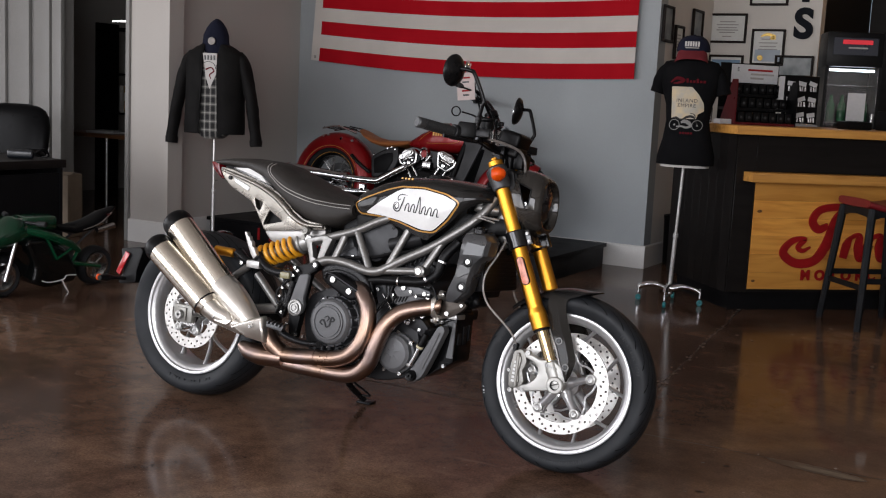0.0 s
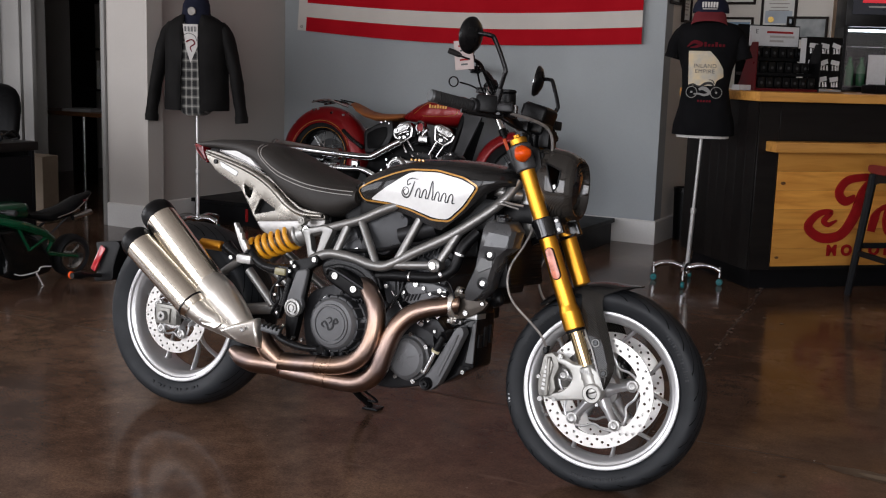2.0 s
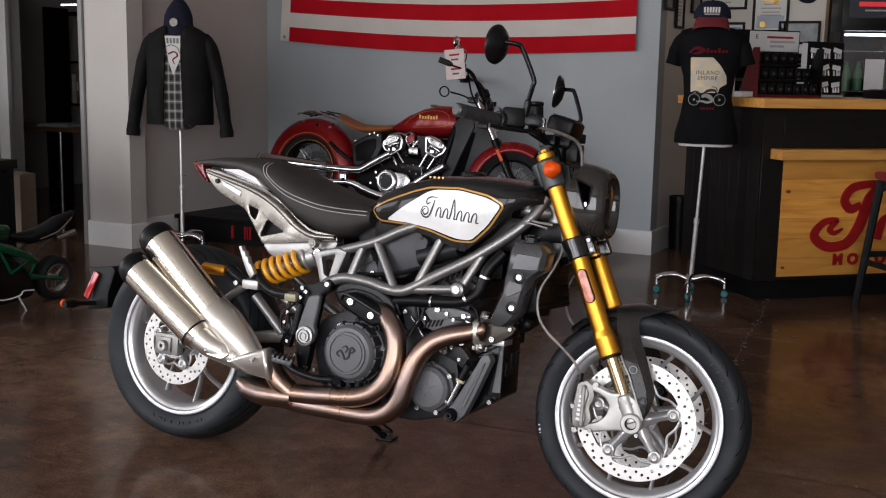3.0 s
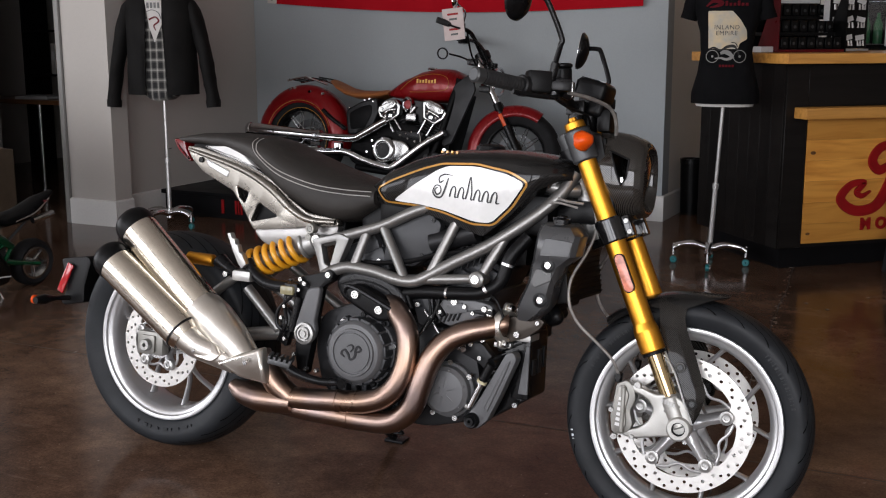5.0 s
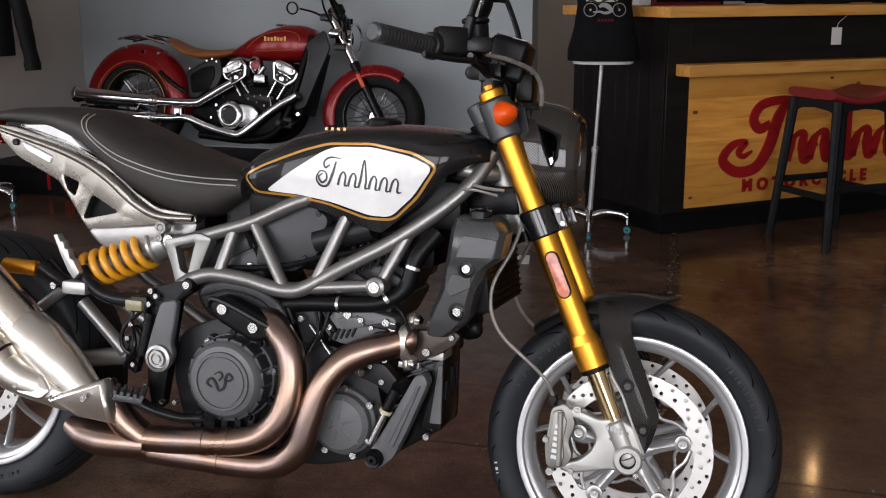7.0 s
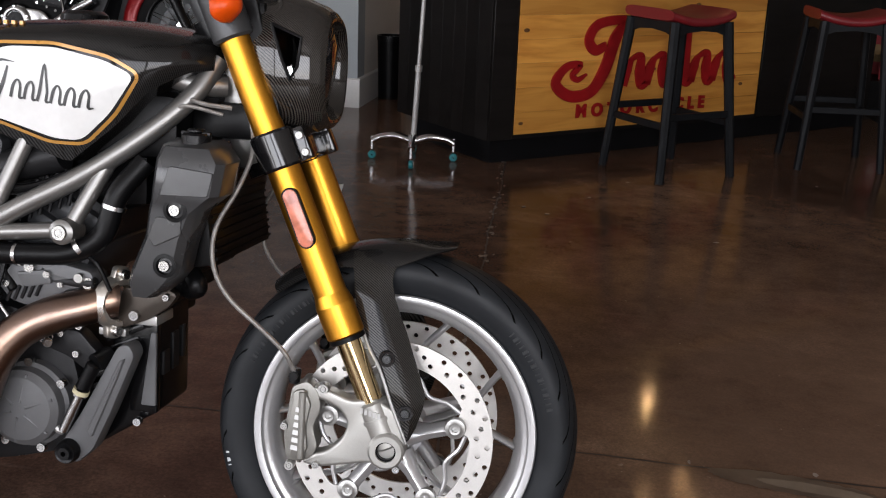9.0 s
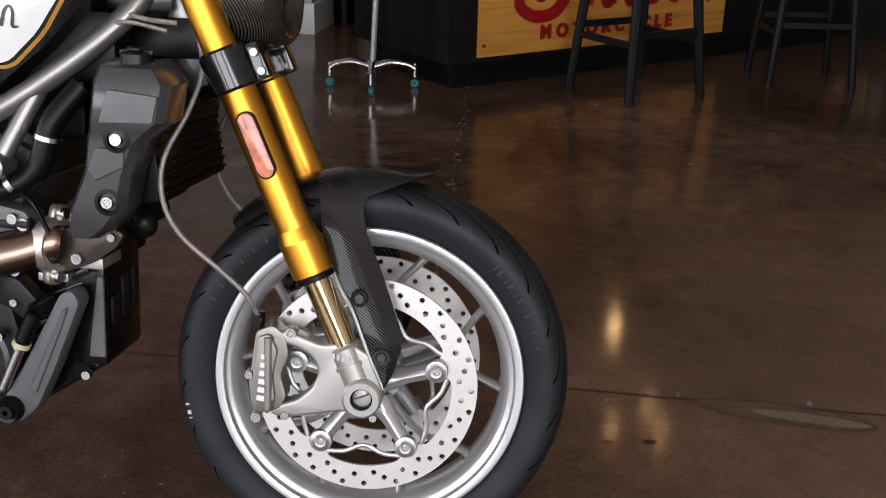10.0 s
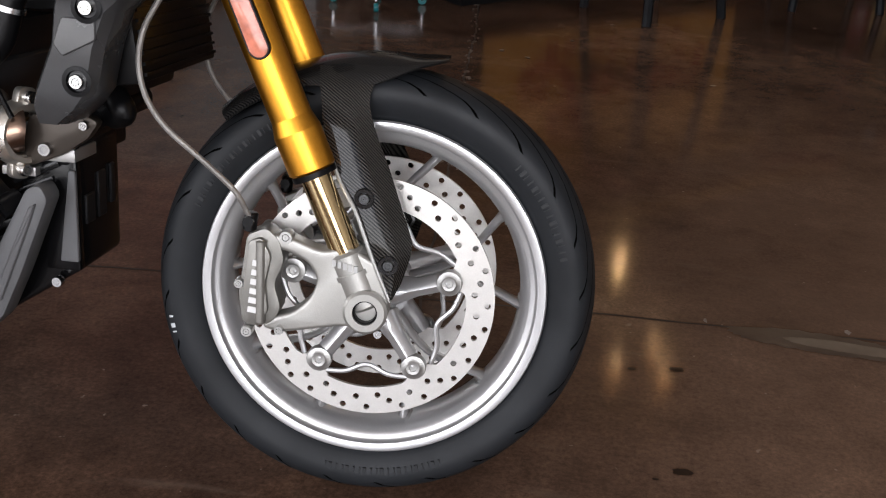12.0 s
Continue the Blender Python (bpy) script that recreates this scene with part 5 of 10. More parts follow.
def on_tank(bm, lift, side=-1, cuts=0):
    """Lays a flat xz piece on the side of the tank."""
    if cuts:
        for _ in range(cuts):
            long = [e for e in bm.edges if e.calc_length() > 0.03]
            if not long:
                break
            bmesh.ops.subdivide_edges(bm, edges=long, cuts=1, use_grid_fill=True)
            bmesh.ops.triangulate(bm, faces=bm.faces)
    for v in bm.verts:
        v.co.y = side * (tank_side(v.co.x, v.co.z) + lift + max(0.0, v.co.y))
    return bm


def sheet(outline):
    bm = bmesh.new()
    vs = [bm.verts.new((x, 0, z)) for x, z in outline]
    bmesh.ops.triangle_fill(bm, edges=[bm.edges.new((a, b)) for a, b in zip(vs, vs[1:] + vs[:1])], use_beauty=True)
    return bm


WHITE = [(-0.006, 0.764), (0.060, 0.808), (0.127, 0.848), (0.156, 0.858), (0.233, 0.860), (0.312, 0.845), (0.354, 0.826), (0.317, 0.770), (0.272, 0.727), (0.229, 0.728), (0.146, 0.750), (0.077, 0.760)]
GOLDL = [(-0.061, 0.791), (-0.011, 0.815), (0.085, 0.849), (0.139, 0.863), (0.232, 0.866), (0.318, 0.851), (0.362, 0.828), (0.324, 0.767), (0.278, 0.722), (0.222, 0.722), (0.140, 0.746), (0.063, 0.757), (-0.030, 0.760)]
for side in (-1, 1):
    panel = bike_part("side_panel", on_tank(sheet(round_poly(WHITE, 0.014, 5)), 0.0016, side, 4), M_TANKWHITE, "white painted panel", tank, 60)
    loop = round_poly(GOLDL, 0.014, 5)
    line = ribbon(loop + loop[:2], [0.0048] * (len(loop) + 2), 0.0, 0.0006, 2)
    bike_part("pinstripe", on_tank(line, 0.0020, side), M_TANKGOLD, "gold outline stripe", tank, 60)
    holder = new("emblem")
    holder.parent = panel
    strokes = [
        ([(0.148, 0.800), (0.138, 0.792), (0.146, 0.782), (0.158, 0.790), (0.155, 0.803), (0.140, 0.803), (0.132, 0.788), (0.142, 0.776), (0.160, 0.778), (0.172, 0.800), (0.181, 0.826)], [.002, .004, .005, .004, .003, .003, .004, .005, .005, .006, .003]),
        ([(0.166, 0.818), (0.154, 0.812), (0.152, 0.824), (0.168, 0.833), (0.194, 0.833)], [.003, .004, .004, .004, .001])]
    for k in range(6):
        a = 0.186 + 0.025 * k
        hi = 0.836 if k == 2 else 0.808
        strokes.append(([(a, 0.781), (a + 0.006, 0.800), (a + 0.014, hi), (a + 0.019, 0.800), (a + 0.017, 0.783), (a + 0.026, 0.783)], [.005, .005, .003, .004, .005, .002]))
    for pts, ws in strokes:
        pts = [(0.116 + (x - 0.132) * 0.87, z + 0.004 - 0.07 * (x - 0.17)) for x, z in pts]
        ws = [w * 0.95 for w in ws]
        bike_part("script_stroke", on_tank(ribbon(pts, ws, 0.0, 0.0004, 6), 0.0024, side), M_TANKBLACK, "", panel, 60)
    bpy.data.objects.remove(holder)
bike_part("filler_cap", join(moved(lathe([(0.0005, 0.012), (0.028, 0.011), (0.036, 0.005), (0.038, -0.004)], 28, closed=False), Matrix.Translation((0.20, 0, 0.905)) @ pose(0, 0, 0, 90, 0, 0))), M_BLACKMETAL, "", tank)
for k in range(4):
    bike_part("tank_mark", box(0.118 + 0.013 * k, 0.124 + 0.013 * k, -0.118, -0.112, 0.889, 0.8945), M_TANKGOLD, "", tank)
bike_part("tank_tray", join(box(-0.06, 0.40, -0.10, 0.10, 0.70, 0.80, 0.02), box(0.30, 0.45, -0.06, 0.06, 0.78, 0.84, 0.02)), M_BLACKPLASTIC, "", tank)

# -- seat and tail --
SX = [-0.745, -0.66, -0.55, -0.46, -0.40, -0.33, -0.25, -0.18, -0.12, -0.066]
STOP = [0.902, 0.914, 0.919, 0.914, 0.902, 0.874, 0.846, 0.824, 0.810, 0.800]
SLOW = [0.884, 0.880, 0.868, 0.838, 0.790, 0.742, 0.706, 0.690, 0.704, 0.738]
SW = [0.045, 0.070, 0.090, 0.112, 0.125, 0.137, 0.143, 0.140, 0.130, 0.118]


def seat_side(x, z):
    top, lo, w = (float(np.interp(x, SX, a)) for a in (STOP, SLOW, SW))
    c, h = (top + lo) / 2, (top - lo) / 2
    t = min(0.999, abs((z - c) / h))
    n = 2.4 if z > c else 3.2
    return w * (1 - t ** n) ** (1 / n)


def seat_body():
    rows = []
    for k in range(41):
        x = SX[0] + (SX[-1] - SX[0]) * k / 40
        top, lo, w = (float(np.interp(x, SX, a)) for a in (STOP, SLOW, SW))
        row = []
        for j in range(32):
            a = 2 * math.pi * j / 32
            cx, sz = math.cos(a), math.sin(a)
            n = 2.4 if sz > 0 else 3.2
            row.append((x, w * abs(cx) ** (2 / n) * (1 if cx > 0 else -1), (top + lo) / 2 + (top - lo) / 2 * abs(sz) ** (2 / n) * (1 if sz > 0 else -1)))
        rows.append(row)
    return rings(rows)


seat = bike_part("seat", seat_body(), M_LEATHER, "stepped black vinyl seat with grey stitching", angle=60)
for off in (0.0, 0.011):
    pts = spline([(-0.452 + off, 0, 0.905), (-0.446 + off, 0, 0.885), (-0.422 + off * 0.6, 0, 0.856 + off * 0.4), (-0.347, 0, 0.812 + off), (-0.239, 0, 0.782 + off), (-0.15, 0, 0.772 + off), (-0.075, 0, 0.770 + off)], 8)
    for side in (-1, 1):
        bike_part("stitching", tube([(p.x, side * (seat_side(p.x, p.z) + 0.0004), p.z) for p in pts], 0.0013, 6, 1), M_STITCH, "", seat)


def tail_warp(bm):
    for v in bm.verts:
        f = min(1.0, max(0.0, (-0.30 - v.co.x) / 0.35))
        v.co.y += 0.060 * f
        v.co.x -= 0.045 * f
    return bm


TAIL = [(-0.653, 0.876), (-0.60, 0.872), (-0.476, 0.838), (-0.373, 0.801), (-0.308, 0.749), (-0.253, 0.716), (-0.166, 0.706), (-0.158, 0.688), (-0.268, 0.678), (-0.42, 0.656), (-0.452, 0.704), (-0.491, 0.758), (-0.597, 0.806), (-0.640, 0.845)]
HOLE1 = [(-0.480, 0.772), (-0.440, 0.758), (-0.451, 0.728), (-0.470, 0.742)]
HOLE2 = [(-0.408, 0.734), (-0.345, 0.700), (-0.432, 0.680)]
for side in (-1, 1):
    tf = bike_part("tail_frame", mirrored_if(side, tail_warp(plate(round_poly(TAIL, 0.012, 3), -0.128, -0.100, 0.004, 2, holes=[round_poly(HOLE1, 0.006, 2)[::-1], round_poly(HOLE2, 0.008, 2)[::-1]]))), M_TAIL, "silver cast tail frame")
    bike_part("tail_rib", mirrored_if(side, tail_warp(tube([(-0.645, -0.126, 0.866), (-0.47, -0.133, 0.822), (-0.375, -0.136, 0.780), (-0.305, -0.137, 0.728), (-0.245, -0.137, 0.700), (-0.165, -0.136, 0.698)], [0.006, 0.009, 0.010, 0.010, 0.009, 0.007], 10, 6))), M_TAIL, "", tf)
    bike_part("tail_slot", mirrored_if(side, tail_warp(plate(round_poly([(-0.585, 0.843), (-0.505, 0.812), (-0.51, 0.794), (-0.575, 0.822)], 0.006), -0.131, -0.126, 0.002, 1))), M_RIM, "", tf)
    bike_part("tail_bolt", mirrored_if(side, tail_warp(bolt(-0.60, -0.128, 0.838, 0.008, 0.005))), M_BLACKMETAL, "", tf)
    bike_part("tail_cover", mirrored_if(side, tail_warp(plate(round_poly([(-0.595, 0.877), (-0.500, 0.880), (-0.470, 0.862), (-0.440, 0.836), (-0.380, 0.806), (-0.475, 0.842), (-0.590, 0.872)], 0.006), -0.122, -0.09, 0.004, 2))), M_TANKWHITE, "white tail side cover", tf)
    bike_part("under_tail_panel", mirrored_if(side, plate(round_poly([(-0.437, 0.660), (-0.275, 0.678), (-0.166, 0.690), (-0.175, 0.662), (-0.271, 0.615), (-0.398, 0.622)], 0.02, 4), -0.112, -0.085, 0.006, 2)), material("satin_steel_cover", (0.33, 0.32, 0.31), 0.34, 0.8, 0.08, 14), "", tf)
bike_part("tail_tray", join(box(-0.69, -0.40, -0.055, 0.055, 0.83, 0.885, 0.015), box(-0.45, -0.16, -0.09, 0.09, 0.66, 0.80, 0.02)), M_BLACKPLASTIC)
bike_part("tail_lamp", plate(round_poly([(-0.764, 0.892), (-0.726, 0.897), (-0.720, 0.870), (-0.700, 0.832), (-0.714, 0.836), (-0.748, 0.864)], 0.006), -0.046, 0.046, 0.006, 2), M_TAILRED, "dark red tail lamp")

# -- frame --
def both(name, fn, mat, label="", parent=None):
    return [bike_part(name, mirrored_if(side, fn()), mat, label, parent) for side in (-1, 1)]


FR = 0.0155
both("frame_tube", lambda: tube([(-0.183, -0.150, 0.560), (-0.150, -0.150, 0.578), (-0.105, -0.150, 0.589), (-0.03, -0.155, 0.584), (0.030, -0.160, 0.572), (0.075, -0.160, 0.570), (0.110, -0.157, 0.583), (0.180, -0.147, 0.625), (0.271, -0.130, 0.677), (0.36, -0.112, 0.742), (0.418, -0.086, 0.800), (0.448, -0.060, 0.855)], FR, 14, 5), M_FRAME, "steel-grey trellis frame tube")
both("frame_tube", lambda: tube([(-0.215, -0.125, 0.640), (-0.14, -0.130, 0.664), (-0.027, -0.130, 0.700), (0.068, -0.130, 0.744), (0.20, -0.11, 0.79)], 0.0145, 14, 4), M_FRAME)
for a, b in (((-0.074, -0.130, 0.676), (-0.097, -0.150, 0.590)), ((-0.027, -0.130, 0.698), (0.054, -0.158, 0.574)), ((0.180, -0.128, 0.735), (0.118, -0.157, 0.584)), ((0.052, -0.158, 0.572), (0.252, -0.150, 0.592)), ((0.252, -0.148, 0.594), (0.303, -0.122, 0.697))):
    both("frame_tube", lambda a=a, b=b: rod(a, b, 0.0128, 14), M_FRAME)
both("engine_mount", lambda: join(moved(lathe([(0.004, -0.026), (0.013, -0.026), (0.019, -0.022), (0.0195, 0.016), (0.004, 0.016)], 22), Matrix.Translation((0.252, -0.152, 0.592)))), M_FRAME)
both("mount_bolt", lambda: bolt(0.252, -0.176, 0.592, 0.012, 0.006, 12), M_BOLT, "", None)
both("frame_gusset", lambda: plate(round_poly([(-0.225, 0.652), (-0.142, 0.672), (-0.112, 0.662), (-0.155, 0.560), (-0.192, 0.552), (-0.205, 0.600)], 0.008), -0.152, -0.122, 0.004, 2, holes=[round_poly([(-0.195, 0.640), (-0.150, 0.652), (-0.168, 0.585), (-0.184, 0.592)], 0.004, 2)[::-1]]), M_FRAME, "cast frame gusset")
both("gusset_bolt", lambda: join(bolt(-0.228, -0.135, 0.678, 0.014, 0.022, 12), bolt(-0.242, -0.13, 0.655, 0.010, 0.012, 12)), M_CALIPER)
piv = both("pivot_plate", lambda: join(
    plate(round_poly([(-0.250, 0.552), (-0.170, 0.574), (-0.142, 0.572), (-0.145, 0.553), (-0.180, 0.530), (-0.196, 0.440), (-0.203, 0.385), (-0.212, 0.335), (-0.218, 0.300), (-0.242, 0.296), (-0.252, 0.350), (-0.254, 0.420), (-0.240, 0.480), (-0.252, 0.530)], 0.010), -0.166, -0.135, 0.005)), M_BLACKPLASTIC, "black swingarm pivot plate")
for p in piv:
    s_ = -1 if p is piv[0] else 1
    bike_part("pivot_arm", mirrored_if(s_, plate(round_poly([(-0.214, 0.527), (-0.174, 0.536), (-0.179, 0.496), (-0.190, 0.441), (-0.183, 0.421), (-0.194, 0.392), (-0.222, 0.383), (-0.244, 0.397), (-0.247, 0.424), (-0.230, 0.480)], 0.012, 4), -0.180, -0.160, 0.006, 3)), M_COVER, "graphite pivot arm", p)
    bike_part("plate_sleeve", mirrored_if(s_, moved(lathe([(0.004, -0.018), (0.012, -0.018), (0.014, -0.012), (0.014, 0.01), (0.004, 0.01)], 18), Matrix.Translation((-0.156, -0.156, 0.566)))), M_BLACKMETAL, "", p)
for p in piv:
    s = -1 if p is piv[0] else 1
    cap = bike_part("pivot_cap", mirrored_if(s, moved(lathe([(0.0005, -0.016), (0.008, -0.016), (0.008, -0.011), (0.012, -0.011), (0.0125, -0.016), (0.017, -0.016), (0.0175, -0.006), (0.021, -0.006), (0.022, -0.014), (0.028, -0.012), (0.029, 0.0)], 26, closed=False), Matrix.Translation((-0.214, -0.178, 0.411)))), M_CAST, "", p)
    for bx, bz in ((-0.156, 0.566), (-0.238, 0.548), (-0.226, 0.538), (-0.243, 0.520), (-0.250, 0.350), (-0.212, 0.318)):
        bike_part("plate_bolt", mirrored_if(s, bolt(bx, -0.170, bz, 0.0085 if bx > -0.2 else 0.0062, 0.008)), M_BOLT, "", p)

# -- engine --
eng = bike_part("engine", join(
    plate(round_poly([(-0.20, 0.46), (-0.10, 0.50), (0.05, 0.47), (0.16, 0.46), (0.24, 0.42), (0.265, 0.32), (0.235, 0.235), (0.12, 0.205), (-0.10, 0.215), (-0.19, 0.27), (-0.215, 0.37)], 0.03), -0.13, 0.13, 0.012),
    moved(box(-0.062, 0.062, -0.09, 0.09, -0.02, 0.24, 0.012), Matrix.Translation((0.13, 0, 0.43)) @ pose(0, 0, 0, 0, 28, 0)),
    moved(box(-0.062, 0.062, -0.09, 0.09, -0.02, 0.24, 0.012), Matrix.Translation((-0.02, 0, 0.45)) @ pose(0, 0, 0, 0, -26, 0))), M_DARKGREY, "dark grey liquid-cooled V-twin engine")
for dx, lean, cx, cz in ((0.13, 28, 0.13, 0.43), (-0.02, -26, -0.02, 0.45)):
    M = Matrix.Translation((cx, 0, cz)) @ pose(0, 0, 0, 0, lean, 0)
    for k in range(5):
        bike_part("cylinder_fin", moved(box(-0.067, 0.067, -0.098, 0.098, 0.0 + 0.020 * k, 0.008 + 0.020 * k, 0.002, 1), M), M_DARKGREY, "", eng)
    bike_part("cylinder_head", moved(join(box(-0.07, 0.07, -0.115, 0.115, 0.115, 0.185, 0.012), box(-0.06, 0.06, -0.105, 0.105, 0.18, 0.225, 0.018)), M), M_GREYCOVER, "", eng)
    for k in (-0.05, 0.05):
        bike_part("head_bolt", moved(bolt(k, -0.115, 0.15, 0.008, 0.008), M), M_STEEL, "", eng)
CLX, CLZ = -0.055, 0.384
cl = bike_part("clutch_cover", moved(lathe([(0.0005, -0.0745), (0.049, -0.0745), (0.0495, -0.0715), (0.0535, -0.0715), (0.054, -0.0755), (0.059, -0.0755), (0.0605, -0.071), (0.070, -0.069), (0.077, -0.062), (0.082, -0.045), (0.083, -0.02), (0.089, -0.015), (0.089, 0.03)], 56, closed=False), Matrix.Translation((CLX, -0.140, CLZ))), M_COVER, "round graphite clutch cover", eng, 30)
bike_part("emblem", moved(join(
    ribbon([(-0.020, -0.012), (-0.030, -0.004), (-0.020, 0.006), (-0.010, -0.004), (-0.004, -0.017), (0.008, -0.010), (0.012, 0.010), (0.018, 0.018), (0.026, 0.010), (0.018, 0.004), (0.008, 0.006)], [.003, .005, .005, .006, .005, .006, .006, .005, .005, .005, .002], -0.2165, 0.004, 6),
    ribbon([(-0.014, 0.014), (-0.002, 0.020), (0.004, 0.012), (-0.004, 0.002)], [.002, .004, .005, .003], -0.2165, 0.004, 5)), Matrix.Translation((CLX, 0, CLZ))), M_DARKGREY, "", cl)
for k in range(9):
    a = radians(40 * k + 12)
    bike_part("cover_bolt", bolt(CLX + 0.090 * math.cos(a), -0.150, CLZ + 0.090 * math.sin(a), 0.0072, 0.012), M_STEEL if k % 3 == 0 else M_BLACKMETAL, "", cl)
    bike_part("cover_lug", moved(lathe([(0.0005, -0.010), (0.011, -0.010), (0.012, 0.02)], 12, closed=False), Matrix.Translation((CLX + 0.090 * math.cos(a), -0.142, CLZ + 0.090 * math.sin(a)))), M_GREYCOVER, "", cl)
lobes = []
for k in range(16):
    a = radians(22.5 * k + 6)
    lobes.append(moved(box(0.066, 0.0850, -0.196, -0.150, -0.0142, 0.0142, 0.004, 2), Matrix.Translation((CLX, 0, CLZ)) @ pose(0, 0, 0, 0, -math.degrees(a), 0)))
bike_part("lobed_rim", join(*lobes), M_GREYCOVER, "", cl)["kind"] = "stuff"
gc = bike_part("generator_cover", moved(lathe([(0.0005, -0.040), (0.02, -0.040), (0.05, -0.036), (0.060, -0.028), (0.062, -0.012), (0.068, -0.008), (0.069, 0.03)], 48, closed=False), Matrix.Translation((0.182, -0.138, 0.312))), M_COVER, "round ribbed generator cover", eng, 30)
for k in range(6):
    a = radians(60 * k + 20)
    bike_part("cover_rib", rod((0.182 + 0.012 * math.cos(a), -0.1775, 0.312 + 0.012 * math.sin(a)), (0.182 + 0.055 * math.cos(a), -0.170, 0.312 + 0.055 * math.sin(a)), 0.0028, 8), M_COVER, "", gc)
for k in range(7):
    a = radians(51 * k + 35)
    bike_part("cover_bolt", bolt(0.182 + 0.070 * math.cos(a), -0.146, 0.312 + 0.070 * math.sin(a), 0.0075, 0.010), M_BOLT, "", gc)
sg = bike_part("sprocket_guard", plate(round_poly([(-0.100, 0.536), (-0.075, 0.554), (-0.045, 0.548), (0.064, 0.503), (0.060, 0.478), (0.004, 0.464), (-0.078, 0.504)], 0.014), -0.196, -0.135, 0.010, 3), M_BLACKPLASTIC, "black heat guard with two bright bolts", eng)
bike_part("guard_edge", tube([(-0.096, -0.192, 0.530), (-0.072, -0.198, 0.546), (0.056, -0.198, 0.494)], 0.006, 8, 5), M_BLACKMETAL, "", sg)
for bx, bz in ((-0.061, 0.528), (0.007, 0.496)):
    bike_part("guard_bolt", bolt(bx, -0.196, bz, 0.0115, 0.007, 12), M_BOLT, "", sg)
bike_part("airbox_cover", plate(round_poly([(-0.02, 0.700), (0.09, 0.742), (0.130, 0.715), (0.110, 0.640), (0.055, 0.600), (-0.03, 0.610)], 0.012), -0.120, -0.06, 0.006), M_GREYCOVER, "dark grey airbox cover", eng)
for bx, bz in ((0.108, 0.722), (0.080, 0.632), (-0.01, 0.640)):
    bike_part("cover_screw", bolt(bx, -0.120, bz, 0.006, 0.003), M_BLACKMETAL, "", eng)
bike_part("airbox_body", join(box(-0.12, 0.18, -0.085, 0.085, 0.60, 0.76, 0.02), box(0.16, 0.34, -0.07, 0.07, 0.62, 0.74, 0.02)), M_BLACKPLASTIC, "", eng)
bike_part("throttle_body", join(rod((0.10, -0.105, 0.665), (0.22, -0.105, 0.70), 0.026, 16), rod((0.16, -0.12, 0.63), (0.24, -0.11, 0.66), 0.016, 12)), M_DARKGREY, "", eng)
for k in range(6):
    bike_part("cooling_rib", rod((0.17 + 0.016 * k, -0.118, 0.60 + 0.006 * k), (0.185 + 0.016 * k, -0.118, 0.66 + 0.006 * k), 0.0035, 8), M_DARKGREY, "", eng)
bike_part("coolant_hose", tube([(0.02, -0.13, 0.53), (0.10, -0.148, 0.545), (0.20, -0.155, 0.552), (0.262, -0.152, 0.560), (0.305, -0.145, 0.590), (0.325, -0.14, 0.65), (0.36, -0.12, 0.70)], 0.0165, 14, 6), M_BLACKPLASTIC, "", eng)
mount = bike_part("cooler_bracket", plate(round_poly([(0.325, 0.505), (0.400, 0.508), (0.412, 0.500), (0.398, 0.480), (0.366, 0.458), (0.322, 0.440), (0.308, 0.452)], 0.006), -0.122, -0.104, 0.003), material("bronze_cast_bracket", (0.065, 0.053, 0.043), 0.36, 0.6, 0.2, 14, 0.06, 500), "bronze-grey cast bracket", eng)
for bx, bz, r in ((0.345, 0.464, 0.0085), (0.396, 0.497, 0.006)):
    bike_part("bracket_bolt", bolt(bx, -0.122, bz, r, 0.008), M_STEEL, "", mount)
bike_part("coolant_hose", tube([(0.415, -0.08, 0.502), (0.435, -0.10, 0.512), (0.420, -0.09, 0.53)], 0.016, 14, 6), M_BLACKPLASTIC, "", eng)
for a, b, r, m in (((0.10, -0.135, 0.50), (0.155, -0.145, 0.44), 0.004, M_STEEL), ((0.13, -0.135, 0.535), (0.16, -0.145, 0.49), 0.009, M_BLACKPLASTIC), ((0.06, -0.15, 0.535), (0.075, -0.155, 0.50), 0.006, M_BLACKPLASTIC), ((0.20, -0.135, 0.51), (0.29, -0.14, 0.512), 0.010, M_DARKGREY), ((0.17, -0.13, 0.50), (0.21, -0.135, 0.53), 0.012, M_DARKGREY)):
    bike_part("engine_fitting", rod(a, b, r, 10, bevel=0.002), m, "", eng)
bike_part("front_casting", join(plate(round_poly([(0.12, 0.54), (0.20, 0.53), (0.285, 0.525), (0.29, 0.495), (0.22, 0.475), (0.14, 0.48)], 0.01), -0.135, -0.09, 0.006), plate(round_poly([(0.05, 0.55), (0.12, 0.53), (0.12, 0.45), (0.09, 0.44)], 0.01), -0.128, -0.09, 0.005)), M_GREYCOVER, "", eng)
for bx, bz, r in ((0.086, 0.512, 0.007), (0.128, 0.478, 0.007), (0.20, 0.518, 0.008), (0.28, 0.512, 0.010), (0.235, 0.43, 0.006), (0.26, 0.40, 0.006), (0.265, 0.445, 0.007), (-0.12, 0.245, 0.006), (-0.20, 0.31, 0.006), (-0.09, 0.295, 0.006), (0.015, 0.30, 0.006)):
    bike_part("engine_bolt", bolt(bx, -0.136, bz, r, 0.012), M_BOLT, "", eng)
for k in range(7):
    bike_part("sump_fin", box(-0.15 + 0.03 * k, -0.135 + 0.03 * k, -0.15, -0.08, 0.205, 0.30, 0.003, 1), M_GREYCOVER, "", eng)

